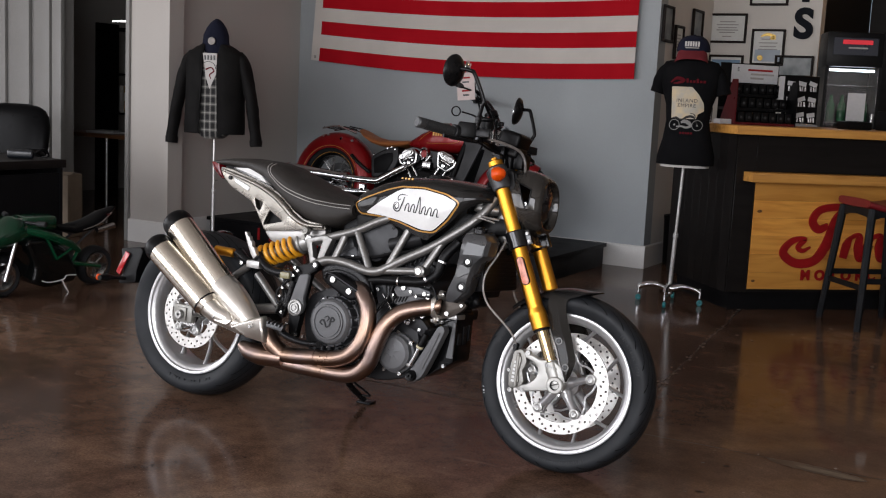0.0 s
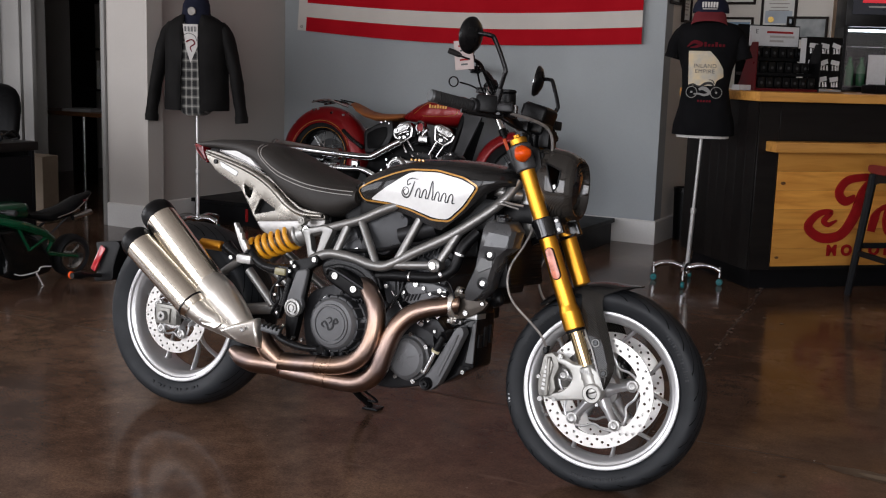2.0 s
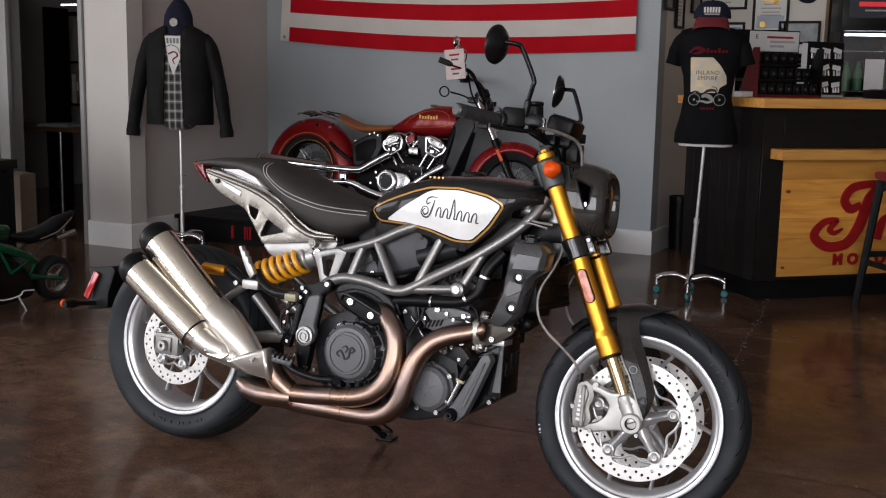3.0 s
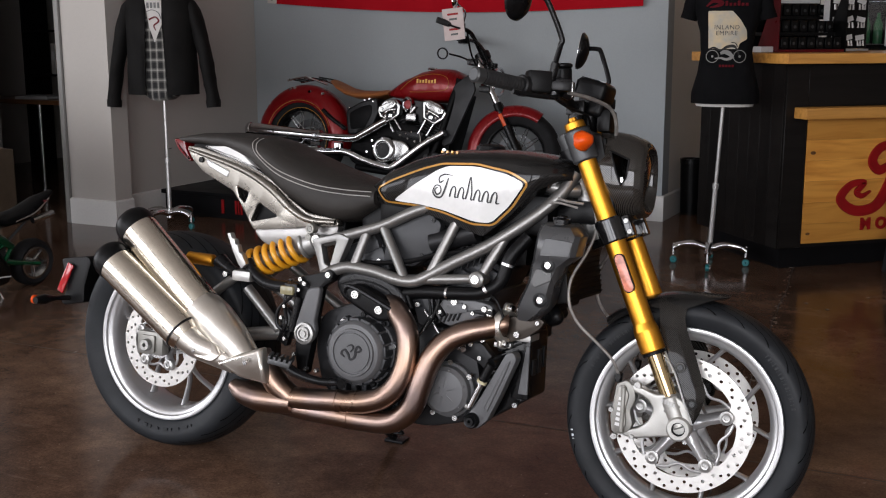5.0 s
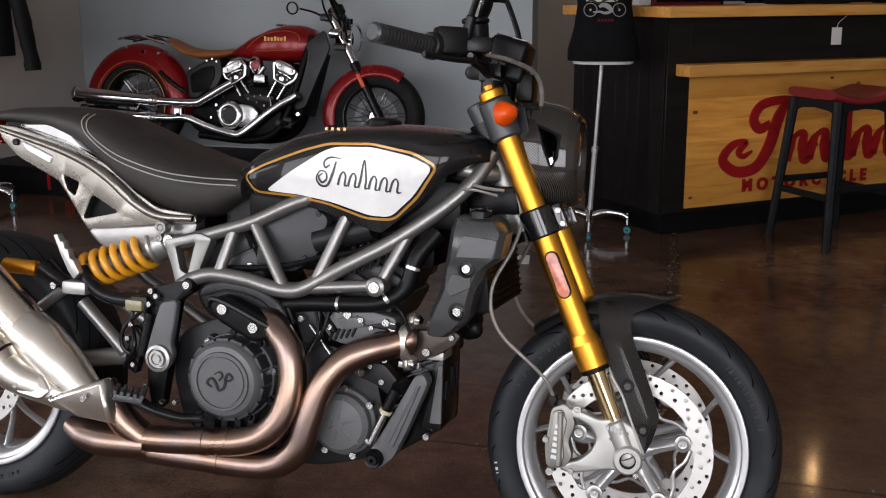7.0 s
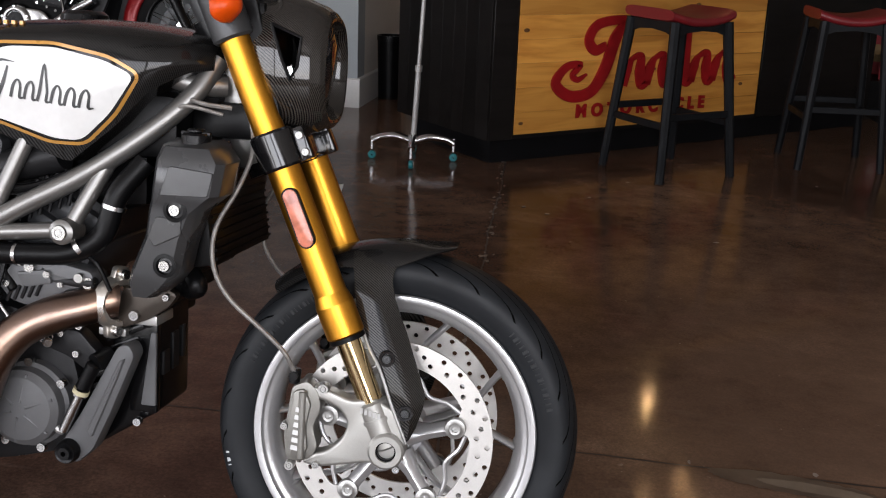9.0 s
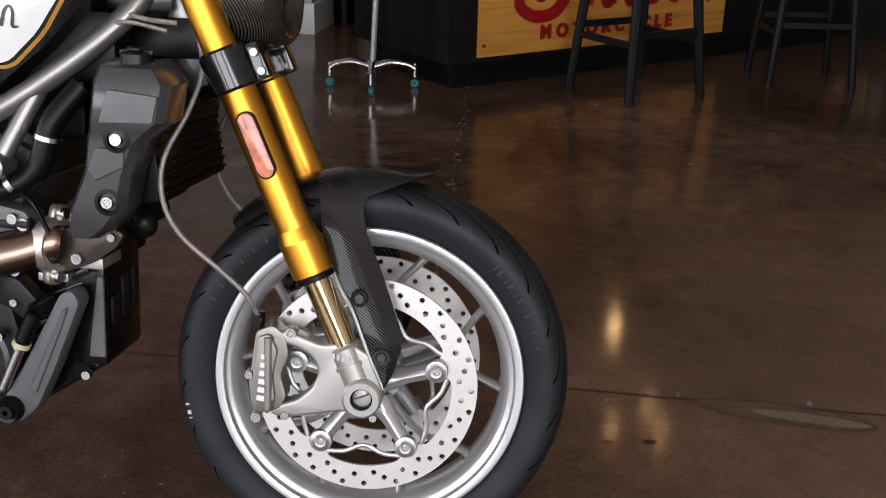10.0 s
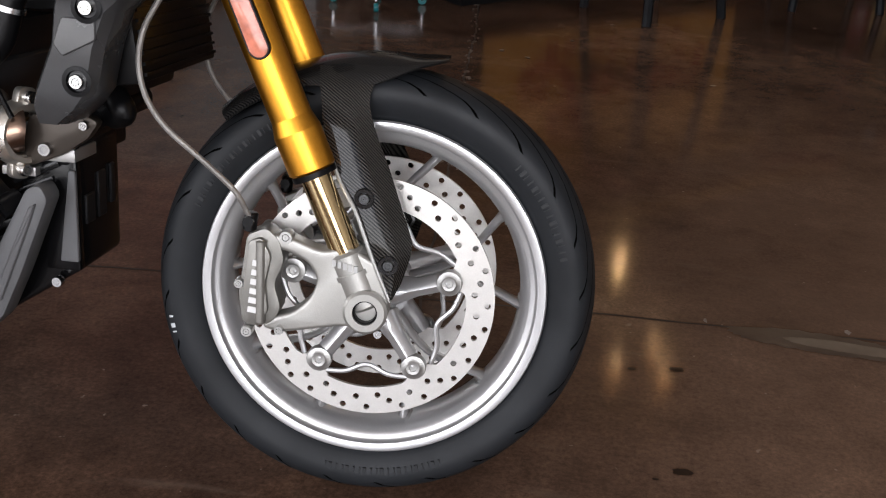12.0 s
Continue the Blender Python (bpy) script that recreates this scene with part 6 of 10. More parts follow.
# rear cylinder cover, castings, clamps, leads
dome = bike_part("rear_head_cover", plate(round_poly([(-0.150, 0.560), (-0.100, 0.586), (-0.020, 0.580), (0.040, 0.556), (0.066, 0.515), (0.060, 0.480), (-0.02, 0.46), (-0.13, 0.51)], 0.03, 5), -0.158, -0.08, 0.016, 4), M_BLACKMETAL, "rounded black rear cylinder cover", eng)
bike_part("cover_seam", tube([(-0.13, -0.1585, 0.545), (-0.07, -0.160, 0.560), (0.0, -0.160, 0.545), (0.045, -0.159, 0.505)], 0.0022, 8, 5), M_DARKGREY, "", dome)
lower = bike_part("front_head_casting", join(
    plate(round_poly([(0.130, 0.500), (0.158, 0.536), (0.205, 0.545), (0.285, 0.530), (0.292, 0.508), (0.245, 0.498), (0.215, 0.470), (0.175, 0.468), (0.150, 0.476)], 0.008), -0.146, -0.100, 0.006),
    plate(round_poly([(0.165, 0.520), (0.215, 0.528), (0.225, 0.508), (0.180, 0.498)], 0.006), -0.152, -0.140, 0.003)), M_COVER, "grey cast cylinder head", eng)
for bx, bz, r in ((0.188, 0.530, 0.009), (0.216, 0.521, 0.006), (0.268, 0.520, 0.008), (0.150, 0.502, 0.006), (0.238, 0.507, 0.005)):
    bike_part("casting_bolt", bolt(bx, -0.147, bz, r, 0.007), M_BOLT, "", lower)
for k in range(5):
    bike_part("casting_rib", rod((0.148 + 0.012 * k, -0.147, 0.474 + 0.003 * k), (0.158 + 0.012 * k, -0.148, 0.496 + 0.003 * k), 0.003, 8), M_DARKGREY, "", lower)
for a, b, c in (((0.118, -0.150, 0.538), (0.128, -0.158, 0.49), (0.098, -0.160, 0.438)), ((0.150, -0.150, 0.545), (0.142, -0.160, 0.50), (0.118, -0.162, 0.455)), ((0.270, -0.150, 0.56), (0.300, -0.156, 0.545), (0.318, -0.150, 0.505))):
    bike_part("lead", tube([a, b, c], 0.0035, 8, 6), M_BLACKPLASTIC, "", eng)
bike_part("spring_clip", tube([(0.132, -0.156, 0.492), (0.118, -0.160, 0.462), (0.100, -0.160, 0.436)], 0.0026, 8, 5), M_STEEL, "", eng)
for p, q in (((0.170, -0.1535, 0.549), (0.176, -0.154, 0.5495)), ((0.268, -0.151, 0.5655), (0.274, -0.150, 0.570)), ((0.319, -0.142, 0.628), (0.3205, -0.1415, 0.634))):
    bike_part("hose_clamp", rod(p, q, 0.0182, 16), M_STEEL, "", eng)
bike_part("coil_pack", join(box(0.125, 0.165, -0.135, -0.10, 0.58, 0.63, 0.006), rod((0.145, -0.125, 0.58), (0.150, -0.135, 0.55), 0.009, 12)), M_BLACKPLASTIC, "", eng)
bike_part("wire_loom", tube([(-0.10, -0.128, 0.60), (-0.02, -0.136, 0.606), (0.06, -0.140, 0.618), (0.13, -0.138, 0.640), (0.20, -0.130, 0.655), (0.29, -0.118, 0.70)], 0.006, 8, 6), M_BLACKPLASTIC, "", eng)
bike_part("sensor", join(rod((0.20, -0.13, 0.425), (0.225, -0.165, 0.418), 0.008, 12, bevel=0.002), rod((0.205, -0.137, 0.424), (0.211, -0.146, 0.422), 0.012, 6)), M_STEEL, "", eng)
bike_part("lower_bracket", plate(round_poly([(0.205, 0.440), (0.262, 0.435), (0.300, 0.395), (0.282, 0.365), (0.245, 0.392), (0.205, 0.405)], 0.010), -0.140, -0.110, 0.005), M_DARKGREY, "", eng)
for bx, bz in ((-0.285, 0.505), (-0.296, 0.470), (-0.305, 0.440), (-0.280, 0.415), (-0.292, 0.385)):
    bike_part("hardware_bolt", bolt(bx, -0.150, bz, 0.0055, 0.010), M_BOLT, "", eng)
bike_part("pedal_linkage", join(plate(round_poly([(-0.318, 0.395), (-0.296, 0.470), (-0.276, 0.455), (-0.280, 0.405), (-0.292, 0.360), (-0.315, 0.375)], 0.008), -0.148, -0.125, 0.004), tube([(-0.275, -0.15, 0.50), (-0.315, -0.155, 0.46), (-0.318, -0.155, 0.42), (-0.29, -0.15, 0.40)], 0.0045, 8, 6)), M_BLACKMETAL, "", eng)

# -- exhaust --
R_P = 0.0282
ex = bike_part("rear_header", tube([(-0.020, -0.11, 0.515), (0.020, -0.150, 0.506), (0.058, -0.184, 0.487), (0.086, -0.197, 0.452), (0.0955, -0.204, 0.402), (0.089, -0.211, 0.352), (0.069, -0.215, 0.312), (0.036, -0.216, 0.283), (-0.008, -0.215, 0.267), (-0.05, -0.212, 0.260), (-0.10, -0.210, 0.256), (-0.17, -0.206, 0.249), (-0.26, -0.20, 0.243)], R_P, 20, 6), M_HEADER, "bronze heat-tinted exhaust header")
bike_part("front_header", tube([(0.312, -0.121, 0.486), (0.306, -0.125, 0.485), (0.275, -0.142, 0.475), (0.232, -0.166, 0.463), (0.189, -0.184, 0.438), (0.157, -0.198, 0.394), (0.134, -0.206, 0.327), (0.117, -0.206, 0.275), (0.085, -0.203, 0.239), (0.040, -0.200, 0.220), (-0.02, -0.197, 0.2155), (-0.08, -0.193, 0.215), (-0.2, -0.19, 0.216), (-0.27, -0.19, 0.222)], R_P, 20, 6), M_HEADER, "bronze heat-tinted exhaust header")
for p, q, r in (((-0.085, -0.2107, 0.2575), (-0.094, -0.2103, 0.2567), 0.0298), ((-0.235, -0.2018, 0.2445), (-0.246, -0.2010, 0.2437), 0.0305), ((-0.060, -0.194, 0.2152), (-0.070, -0.1935, 0.2150), 0.0298), ((-0.028, -0.2131, 0.2643), (-0.034, -0.2128, 0.2632), 0.0288)):
    bike_part("pipe_clamp", rod(p, q, r, 18), M_HEADER, "", ex)
M_SHIELD = material("bead_blasted_steel", (0.84, 0.80, 0.73), 0.30, 0.92, 0.06, 16, 0.06, 500)
FLM = Matrix.Translation((0.312, -0.120, 0.481)) @ pose(0, 0, 0, 0, 10, 68)
flange = bike_part("header_flange", moved(join(
    lathe([(0.0290, -0.012), (0.036, -0.013), (0.0405, -0.007), (0.0405, 0.007), (0.0290, 0.008)], 30),
    plate(round_poly([(-0.016, 0.026), (0.016, 0.026), (0.012, 0.056), (-0.012, 0.056)], 0.008), -0.007, 0.005, 0.002),
    plate(round_poly([(-0.016, -0.026), (0.016, -0.026), (0.012, -0.056), (-0.012, -0.056)], 0.008), -0.007, 0.005, 0.002)), FLM), M_SHIELD, "cast silver header flange", ex)
for k in (-0.044, 0.044):
    bike_part("flange_nut", moved(bolt(0, -0.007, k, 0.008, 0.010), FLM), M_STEEL, "", flange)
bike_part("collector", tube([(-0.225, -0.197, 0.232), (-0.27, -0.197, 0.232), (-0.33, -0.195, 0.230), (-0.385, -0.19, 0.236), (-0.428, -0.185, 0.250)], [0.036, 0.042, 0.044, 0.038, 0.020], 22, 5, flat=0.85), M_HEADER, "", ex)
MU = [(Vector((-0.757, -0.192, 0.640)), Vector((-0.530, -0.192, 0.444)), 0.0535), (Vector((-0.785, -0.248, 0.548)), Vector((-0.552, -0.248, 0.384)), 0.0505)]
for a, b, r in MU:
    u = (b - a).normalized()
    muf = bike_part("muffler", join(tube([a, b], [r, r], 36, 1), rod(b, b + u * 0.022, r, 30, r * 0.86)), M_MUFFLER, "brushed stainless muffler can")
    bike_part("end_cap", tube([a + u * 0.004, a - u * 0.018, a - u * 0.036, a - u * 0.048, a - u * 0.050, a - u * 0.03], [r + 0.002, r + 0.002, r - 0.004, r - 0.016, r - 0.026, r - 0.03], 32, 2), M_BLACKPLASTIC, "black end cap", muf)
    bike_part("can_band", rod(b - u * 0.003, b + u * 0.003, r + 0.0014, 32), M_BLACKMETAL, "", muf)
bike_part("link_pipe", tube([(-0.545, -0.248, 0.379), (-0.505, -0.243, 0.355), (-0.45, -0.236, 0.338), (-0.39, -0.226, 0.318)], [0.040, 0.036, 0.034, 0.030], 22, 6), M_SHIELD, "satin steel link pipe")
sh = bike_part("link_casting", tube([(-0.530, -0.194, 0.444), (-0.482, -0.201, 0.416), (-0.428, -0.210, 0.380), (-0.384, -0.216, 0.345), (-0.350, -0.220, 0.318)], [0.0540, 0.0555, 0.0500, 0.0420, 0.0340], 28, 6), M_SHIELD, "satin steel link casting below the mufflers", angle=60)
bike_part("heel_plate", bend_out(plate(round_poly([(-0.4275, 0.3226), (-0.368, 0.348), (-0.302, 0.372), (-0.281, 0.326), (-0.280, 0.280), (-0.361, 0.2895)], 0.007, 4), -0.268, -0.236, 0.009, 4)), M_SHIELD, "pointed steel heel plate", sh)
bike_part("link_cover", bend_out(plate(round_poly([(-0.540, 0.374), (-0.498, 0.387), (-0.440, 0.368), (-0.4125, 0.341), (-0.436, 0.321), (-0.493, 0.330)], 0.010, 4), -0.274, -0.262, 0.005, 3)), M_SHIELD, "satin steel link cover")
for bx, by, bz in ((-0.335, -0.268, 0.333), (-0.494, -0.272, 0.347)):
    bike_part("shield_bolt", bolt(bx, by, bz, 0.0065, 0.005), M_STEEL, "", sh)
bike_part("collector_shoulder", tube([(-0.330, -0.206, 0.352), (-0.308, -0.210, 0.318), (-0.276, -0.208, 0.275), (-0.236, -0.202, 0.245)], [0.026, 0.030, 0.032, 0.030], 20, 5), M_HEADER, "", ex)

# -- swingarm, shock, rear brake --
both("swingarm", lambda: join(tube([(-0.215, -0.098, 0.408), (-0.45, -0.108, 0.372), (-0.752, -0.118, 0.318)], [0.021, 0.019, 0.019], 14, 4), rod((-0.235, -0.085, 0.425), (-0.455, -0.085, 0.560), 0.0145, 12), rod((-0.455, -0.085, 0.560), (-0.735, -0.112, 0.345), 0.0135, 12)), M_FRAME, "steel-grey tubular swingarm")
blk = bike_part("axle_block", join(box(-0.795, -0.705, -0.142, -0.112, 0.284, 0.350, 0.006), box(-0.772, -0.728, -0.149, -0.140, 0.292, 0.340, 0.004)), M_CALIPER, "grey axle block")
bike_part("axle_nut", moved(lathe([(0.006, -0.016), (0.015, -0.016), (0.017, -0.010), (0.017, 0.004), (0.006, 0.004)], 12), Matrix.Translation((-0.752, -0.148, 0.314))), M_CAST, "", blk)
# black plug stands for the shade inside the rear axle hole
bike_part("axle_bore", moved(lathe([(0.0005, -0.006), (0.008, -0.006), (0.008, 0.002)], 14, closed=False), Matrix.Translation((-0.752, -0.150, 0.314))), M_BLACKPLASTIC, "", blk)
bike_part("abs_ring", moved(lathe([(0.036, -0.103), (0.046, -0.103), (0.046, -0.100), (0.036, -0.100)], 40), Matrix.Translation(REAR)), M_STEEL, "", rear_wheel and bike)
bike_part("rear_caliper", join(plate(round_poly([(-0.67, 0.40), (-0.61, 0.385), (-0.60, 0.33), (-0.64, 0.315), (-0.68, 0.345)], 0.01), -0.122, -0.07, 0.006)), M_BLACKMETAL)
S0, S1 = Vector((-0.238, -0.085, 0.645)), Vector((-0.450, -0.098, 0.560))
u = (S1 - S0).normalized()
shock = bike_part("shock_absorber", join(rod(S0 - u * 0.02, S1, 0.019, 20), rod(S0 + u * 0.012, S0 + u * 0.045, 0.031, 22, bevel=0.003), rod(S0 + u * 0.040, S0 + u * 0.052, 0.037, 24, bevel=0.003)), M_CAST, "silver shock body inside a yellow spring")
n1 = u.cross(Vector((0, 0, 1))).normalized()
n2 = u.cross(n1)
coil = []
for k in range(6 * 16 + 1):
    a = 2 * math.pi * k / 16
    coil.append(S0 + u * (0.060 + 0.160 * k / 96) + (n1 * math.cos(a) + n2 * math.sin(a)) * 0.0355)
bike_part("spring", tube(coil, 0.0082, 10, 1), M_SPRING, "yellow coil spring", shock)
bike_part("spring_seat", rod(S1 + u * 0.0, S1 + u * 0.012, 0.036, 20, bevel=0.003), M_BLACKMETAL, "", shock)
bike_part("shock_reservoir", rod((-0.560, -0.110, 0.564), (-0.648, -0.110, 0.567), 0.017, 18, bevel=0.004), M_GOLD, "gold shock reservoir", shock)
for bx, by, bz in ((-0.541, -0.100, 0.568), (-0.217, -0.130, 0.650)):
    bike_part("shock_bolt", bolt(bx, by, bz, 0.0135, 0.014, 12), M_BOLT, "", shock)
bike_part("passenger_peg", join(plate([(-0.484, 0.648), (-0.474, 0.650), (-0.466, 0.634), (-0.460, 0.636), (-0.456, 0.620), (-0.449, 0.620), (-0.444, 0.600), (-0.436, 0.598), (-0.420, 0.570), (-0.434, 0.556), (-0.448, 0.572), (-0.466, 0.606)], -0.160, -0.140, 0.003), box(-0.465, -0.405, -0.162, -0.125, 0.522, 0.552, 0.010)), M_CAST, "folded silver passenger footpeg")
peg = bike_part("peg_bracket", join(tube([(-0.435, -0.130, 0.575), (-0.405, -0.138, 0.545), (-0.360, -0.142, 0.523), (-0.290, -0.146, 0.520), (-0.215, -0.150, 0.535)], [0.014, 0.015, 0.016, 0.017, 0.018], 12, 5), tube([(-0.455, -0.125, 0.530), (-0.50, -0.115, 0.545), (-0.545, -0.105, 0.566)], [0.017, 0.016, 0.022], 12, 4)), M_BLACKMETAL)
bike_part("bracket_bolt", bolt(-0.5, -0.13, 0.535, 0.008, 0.012), M_STEEL, "", peg)
bike_part("swingarm_strut", rod((-0.445, -0.112, 0.500), (-0.335, -0.118, 0.400), 0.0145, 14), M_FRAME)
foot = bike_part("rider_footpeg", join(box(-0.03, 0.03, -0.27, -0.20, -0.008, 0.006, 0.003), *[box(-0.032 + 0.014 * k, -0.024 + 0.014 * k, -0.272, -0.198, 0.004, 0.014, 0.001, 1) for k in range(5)]), M_DULLGREY, "serrated steel footpeg")
moved_ob = foot.data
moved_ob.transform(Matrix.Translation((-0.320, -0.08, 0.345)) @ pose(0, 0, 0, 0, 12, 25) @ Matrix.Diagonal((0.95, 0.8, 0.95, 1)))
bike_part("rear_brake_pedal", tube([(-0.27, -0.205, 0.335), (-0.22, -0.21, 0.312), (-0.15, -0.212, 0.300), (-0.10, -0.205, 0.302), (-0.075, -0.225, 0.304)], [0.014, 0.012, 0.010, 0.010, 0.012], 10, 6), M_BLACKMETAL)
bike_part("brake_cylinder", join(rod((-0.265, -0.165, 0.41), (-0.245, -0.165, 0.50), 0.011, 12), box(-0.285, -0.245, -0.18, -0.15, 0.500, 0.535, 0.006), tube([(-0.29, -0.14, 0.54), (-0.30, -0.15, 0.48), (-0.28, -0.17, 0.43), (-0.31, -0.16, 0.38)], 0.005, 8, 5)), M_BLACKMETAL)
bike_part("fluid_pot", box(-0.292, -0.252, -0.188, -0.150, 0.505, 0.528, 0.005), material("aged_fluid_pot", (0.28, 0.25, 0.13), 0.35, 0, 0.2, 40, coat=0.5))

# -- radiator and lower front --
RADM = Matrix.Translation((0.442, 0, 0.592)) @ pose(0, 0, 0, 0, -8, 0)
rad = bike_part("radiator", moved(box(-0.026, 0.026, -0.135, 0.125, -0.043, 0.125, 0.006), RADM), M_BLACKPLASTIC, "black radiator")
for k in range(6, 18):
    bike_part("radiator_fin", moved(box(0.0265, 0.030, -0.125, 0.118, -0.110 + 0.0125 * k, -0.106 + 0.0125 * k), RADM), M_BLACKPLASTIC, "", rad)
bike_part("radiator_fan", join(box(0.37, 0.43, -0.10, 0.10, 0.52, 0.68, 0.02)), M_BLACKPLASTIC, "", rad)
M_SHROUD = material("graphite_moulded_plastic", (0.048, 0.049, 0.051), 0.28, 0, 0.2, 12, 0.05, 500, spec=0.5, coat=0.2)
rows = []
for z, xa, xb, yo in ((0.741, 0.420, 0.480, 0.170), (0.733, 0.409, 0.500, 0.197), (0.714, 0.405, 0.516, 0.211), (0.668, 0.400, 0.508, 0.214), (0.654, 0.396, 0.490, 0.207), (0.640, 0.391, 0.473, 0.203), (0.600, 0.386, 0.458, 0.203), (0.550, 0.364, 0.446, 0.199), (0.528, 0.356, 0.428, 0.194), (0.508, 0.355, 0.402, 0.182)):
    rows.append([(xa - 0.004, -0.140, z), (xa, -yo + 0.026, z), (xa + 0.014, -yo, z), (xb - 0.012, -yo - 0.002, z), (xb - 0.002, -yo + 0.010, z), (xb, -yo + 0.055, z), (xb - 0.004, -0.135, z)])
shd = bike_part("radiator_shroud", rings(rows), M_SHROUD, "graphite radiator shroud", angle=34)
for bx, bz, yb in ((0.443, 0.645, -0.2055), (0.427, 0.563, -0.2020)):
    bike_part("bolt_recess", moved(lathe([(0.010, 0.004), (0.0165, 0.0), (0.0175, -0.0025), (0.0125, -0.003), (0.010, 0.004)], 20), Matrix.Translation((bx, yb, bz))), M_BLACKPLASTIC, "", shd)
    bike_part("shroud_bolt", bolt(bx, yb, bz, 0.0085, 0.006, 12), M_BOLT, "", shd)
M_HATCH = material("gloss_graphite_panel", (0.070, 0.072, 0.076), 0.12, 0.2, 0.1, 60, 0.10, 900, spec=0.5)
bike_part("gloss_panel", plate(round_poly([(0.437, 0.708), (0.502, 0.702), (0.494, 0.668), (0.424, 0.666)], 0.003, 2), -0.2175, -0.2125, 0.0008, 1), M_HATCH, "", shd)
bike_part("raised_panel", plate(round_poly([(0.414, 0.634), (0.452, 0.632), (0.452, 0.610), (0.412, 0.590), (0.402, 0.604)], 0.003, 2), -0.2072, -0.2010, 0.0012, 1), M_SHROUD, "", shd)
bike_part("radiator_shroud", plate(round_poly([(0.395, 0.722), (0.455, 0.715), (0.452, 0.640), (0.430, 0.575), (0.380, 0.580), (0.386, 0.655)], 0.010, 3), 0.130, 0.165, 0.005, 2), M_GREYCOVER, "graphite radiator shroud")
bike_part("radiator_cap", join(rod((0.456, -0.165, 0.732), (0.456, -0.165, 0.752), 0.021, 16, bevel=0.003), rod((0.456, -0.165, 0.752), (0.456, -0.165, 0.758), 0.013, 12, bevel=0.002), box(0.434, 0.478, -0.170, -0.160, 0.747, 0.754, 0.002)), M_BLACKMETAL, "", rad)
bike_part("cap_neck", rod((0.456, -0.165, 0.722), (0.456, -0.165, 0.738), 0.0185, 18, bevel=0.002), M_CHROME, "", rad)
M_COOLER = material("gloss_black_cooler_paint", (0.004, 0.004, 0.0045), 0.22, 0, 0.2, 12, 0.05, 400, coat=0.12, spec=0.2)
oil = bike_part("oil_cooler", join(plate(round_poly([(0.300, 0.452), (0.340, 0.462), (0.368, 0.474), (0.374, 0.460), (0.374, 0.305), (0.350, 0.290), (0.270, 0.238), (0.252, 0.246), (0.29, 0.35)], 0.008), -0.098, 0.018, 0.005), box(0.330, 0.3745, -0.108, -0.094, 0.305, 0.468, 0.003), box(0.330, 0.372, -0.070, 0.010, 0.46, 0.488, 0.008)), M_COOLER, "black finned oil cooler")
for k in range(9):
    bike_part("cooler_fin", moved(box(-0.036, 0.030, -0.112, -0.094, -0.0045, 0.0045, 0.002, 2), Matrix.Translation((0.326 - 0.0075 * k, 0, 0.432 - 0.0205 * k)) @ pose(0, 0, 0, 0, -24, 0)), M_COOLER, "", oil)
for y0, y1, z0, z1 in ((-0.088, -0.064, 0.362, 0.400), (-0.052, -0.030, 0.362, 0.422), (-0.014, -0.002, 0.372, 0.425)):
    bike_part("cooler_slot", box(0.3735, 0.3775, y0, y1, z0, z1, 0.001, 1), M_DARKGREY, "", oil)
bike_part("cooler_arm", plate(round_poly([(0.238, 0.232), (0.238, 0.258), (0.268, 0.305), (0.330, 0.420), (0.348, 0.426), (0.358, 0.408), (0.318, 0.310), (0.290, 0.250), (0.264, 0.226)], 0.008), -0.152, -0.115, 0.005), M_COVER, "grey cooler arm", oil)
bike_part("arm_rib", plate(round_poly([(0.290, 0.272), (0.332, 0.372), (0.344, 0.404), (0.334, 0.398), (0.282, 0.282)], 0.003, 2), -0.1555, -0.150, 0.0015, 1), M_COVER, "", oil)
bike_part("cooler_top_plate", join(box(0.322, 0.3755, -0.112, -0.050, 0.446, 0.462, 0.002), box(0.286, 0.330, -0.124, -0.100, 0.428, 0.440, 0.002)), M_CAST, "silver cooler top plate", oil)
bike_part("cooler_edge", plate(round_poly([(0.350, 0.318), (0.3745, 0.318), (0.3745, 0.436), (0.366, 0.436)], 0.002, 2), -0.112, -0.106, 0.001, 1), M_COVER, "", oil)
bike_part("arm_bush", moved(lathe([(0.004, -0.020), (0.010, -0.020), (0.011, -0.014), (0.016, -0.016), (0.019, -0.010), (0.019, 0.02), (0.004, 0.02)], 20), Matrix.Translation((0.252, -0.152, 0.247))), M_BLACKMETAL, "", oil)
bike_part("oil_hose", join(rod((0.245, -0.158, 0.280), (0.275, -0.158, 0.345), 0.0075, 12), rod((0.272, -0.158, 0.340), (0.276, -0.158, 0.350), 0.012, 14)), M_STEEL, "", oil)
bike_part("hose_collar", rod((0.2735, -0.158, 0.343), (0.2765, -0.158, 0.3495), 0.0128, 14), material("cream_plastic", (0.62, 0.56, 0.36), 0.5), "", oil)
bike_part("hose_end", join(rod((0.276, -0.158, 0.349), (0.296, -0.156, 0.392), 0.0115, 12, bevel=0.003), rod((0.296, -0.156, 0.392), (0.308, -0.13, 0.40), 0.014, 12)), M_BLACKPLASTIC, "", oil)
bike_part("hose_fork", tube([(0.222, -0.155, 0.300), (0.236, -0.158, 0.282), (0.246, -0.158, 0.278)], 0.006, 8, 4), M_CAST, "", oil)
bike_part("cooler_bolt", bolt(0.345, -0.106, 0.290, 0.007, 0.01), M_STEEL, "", oil)
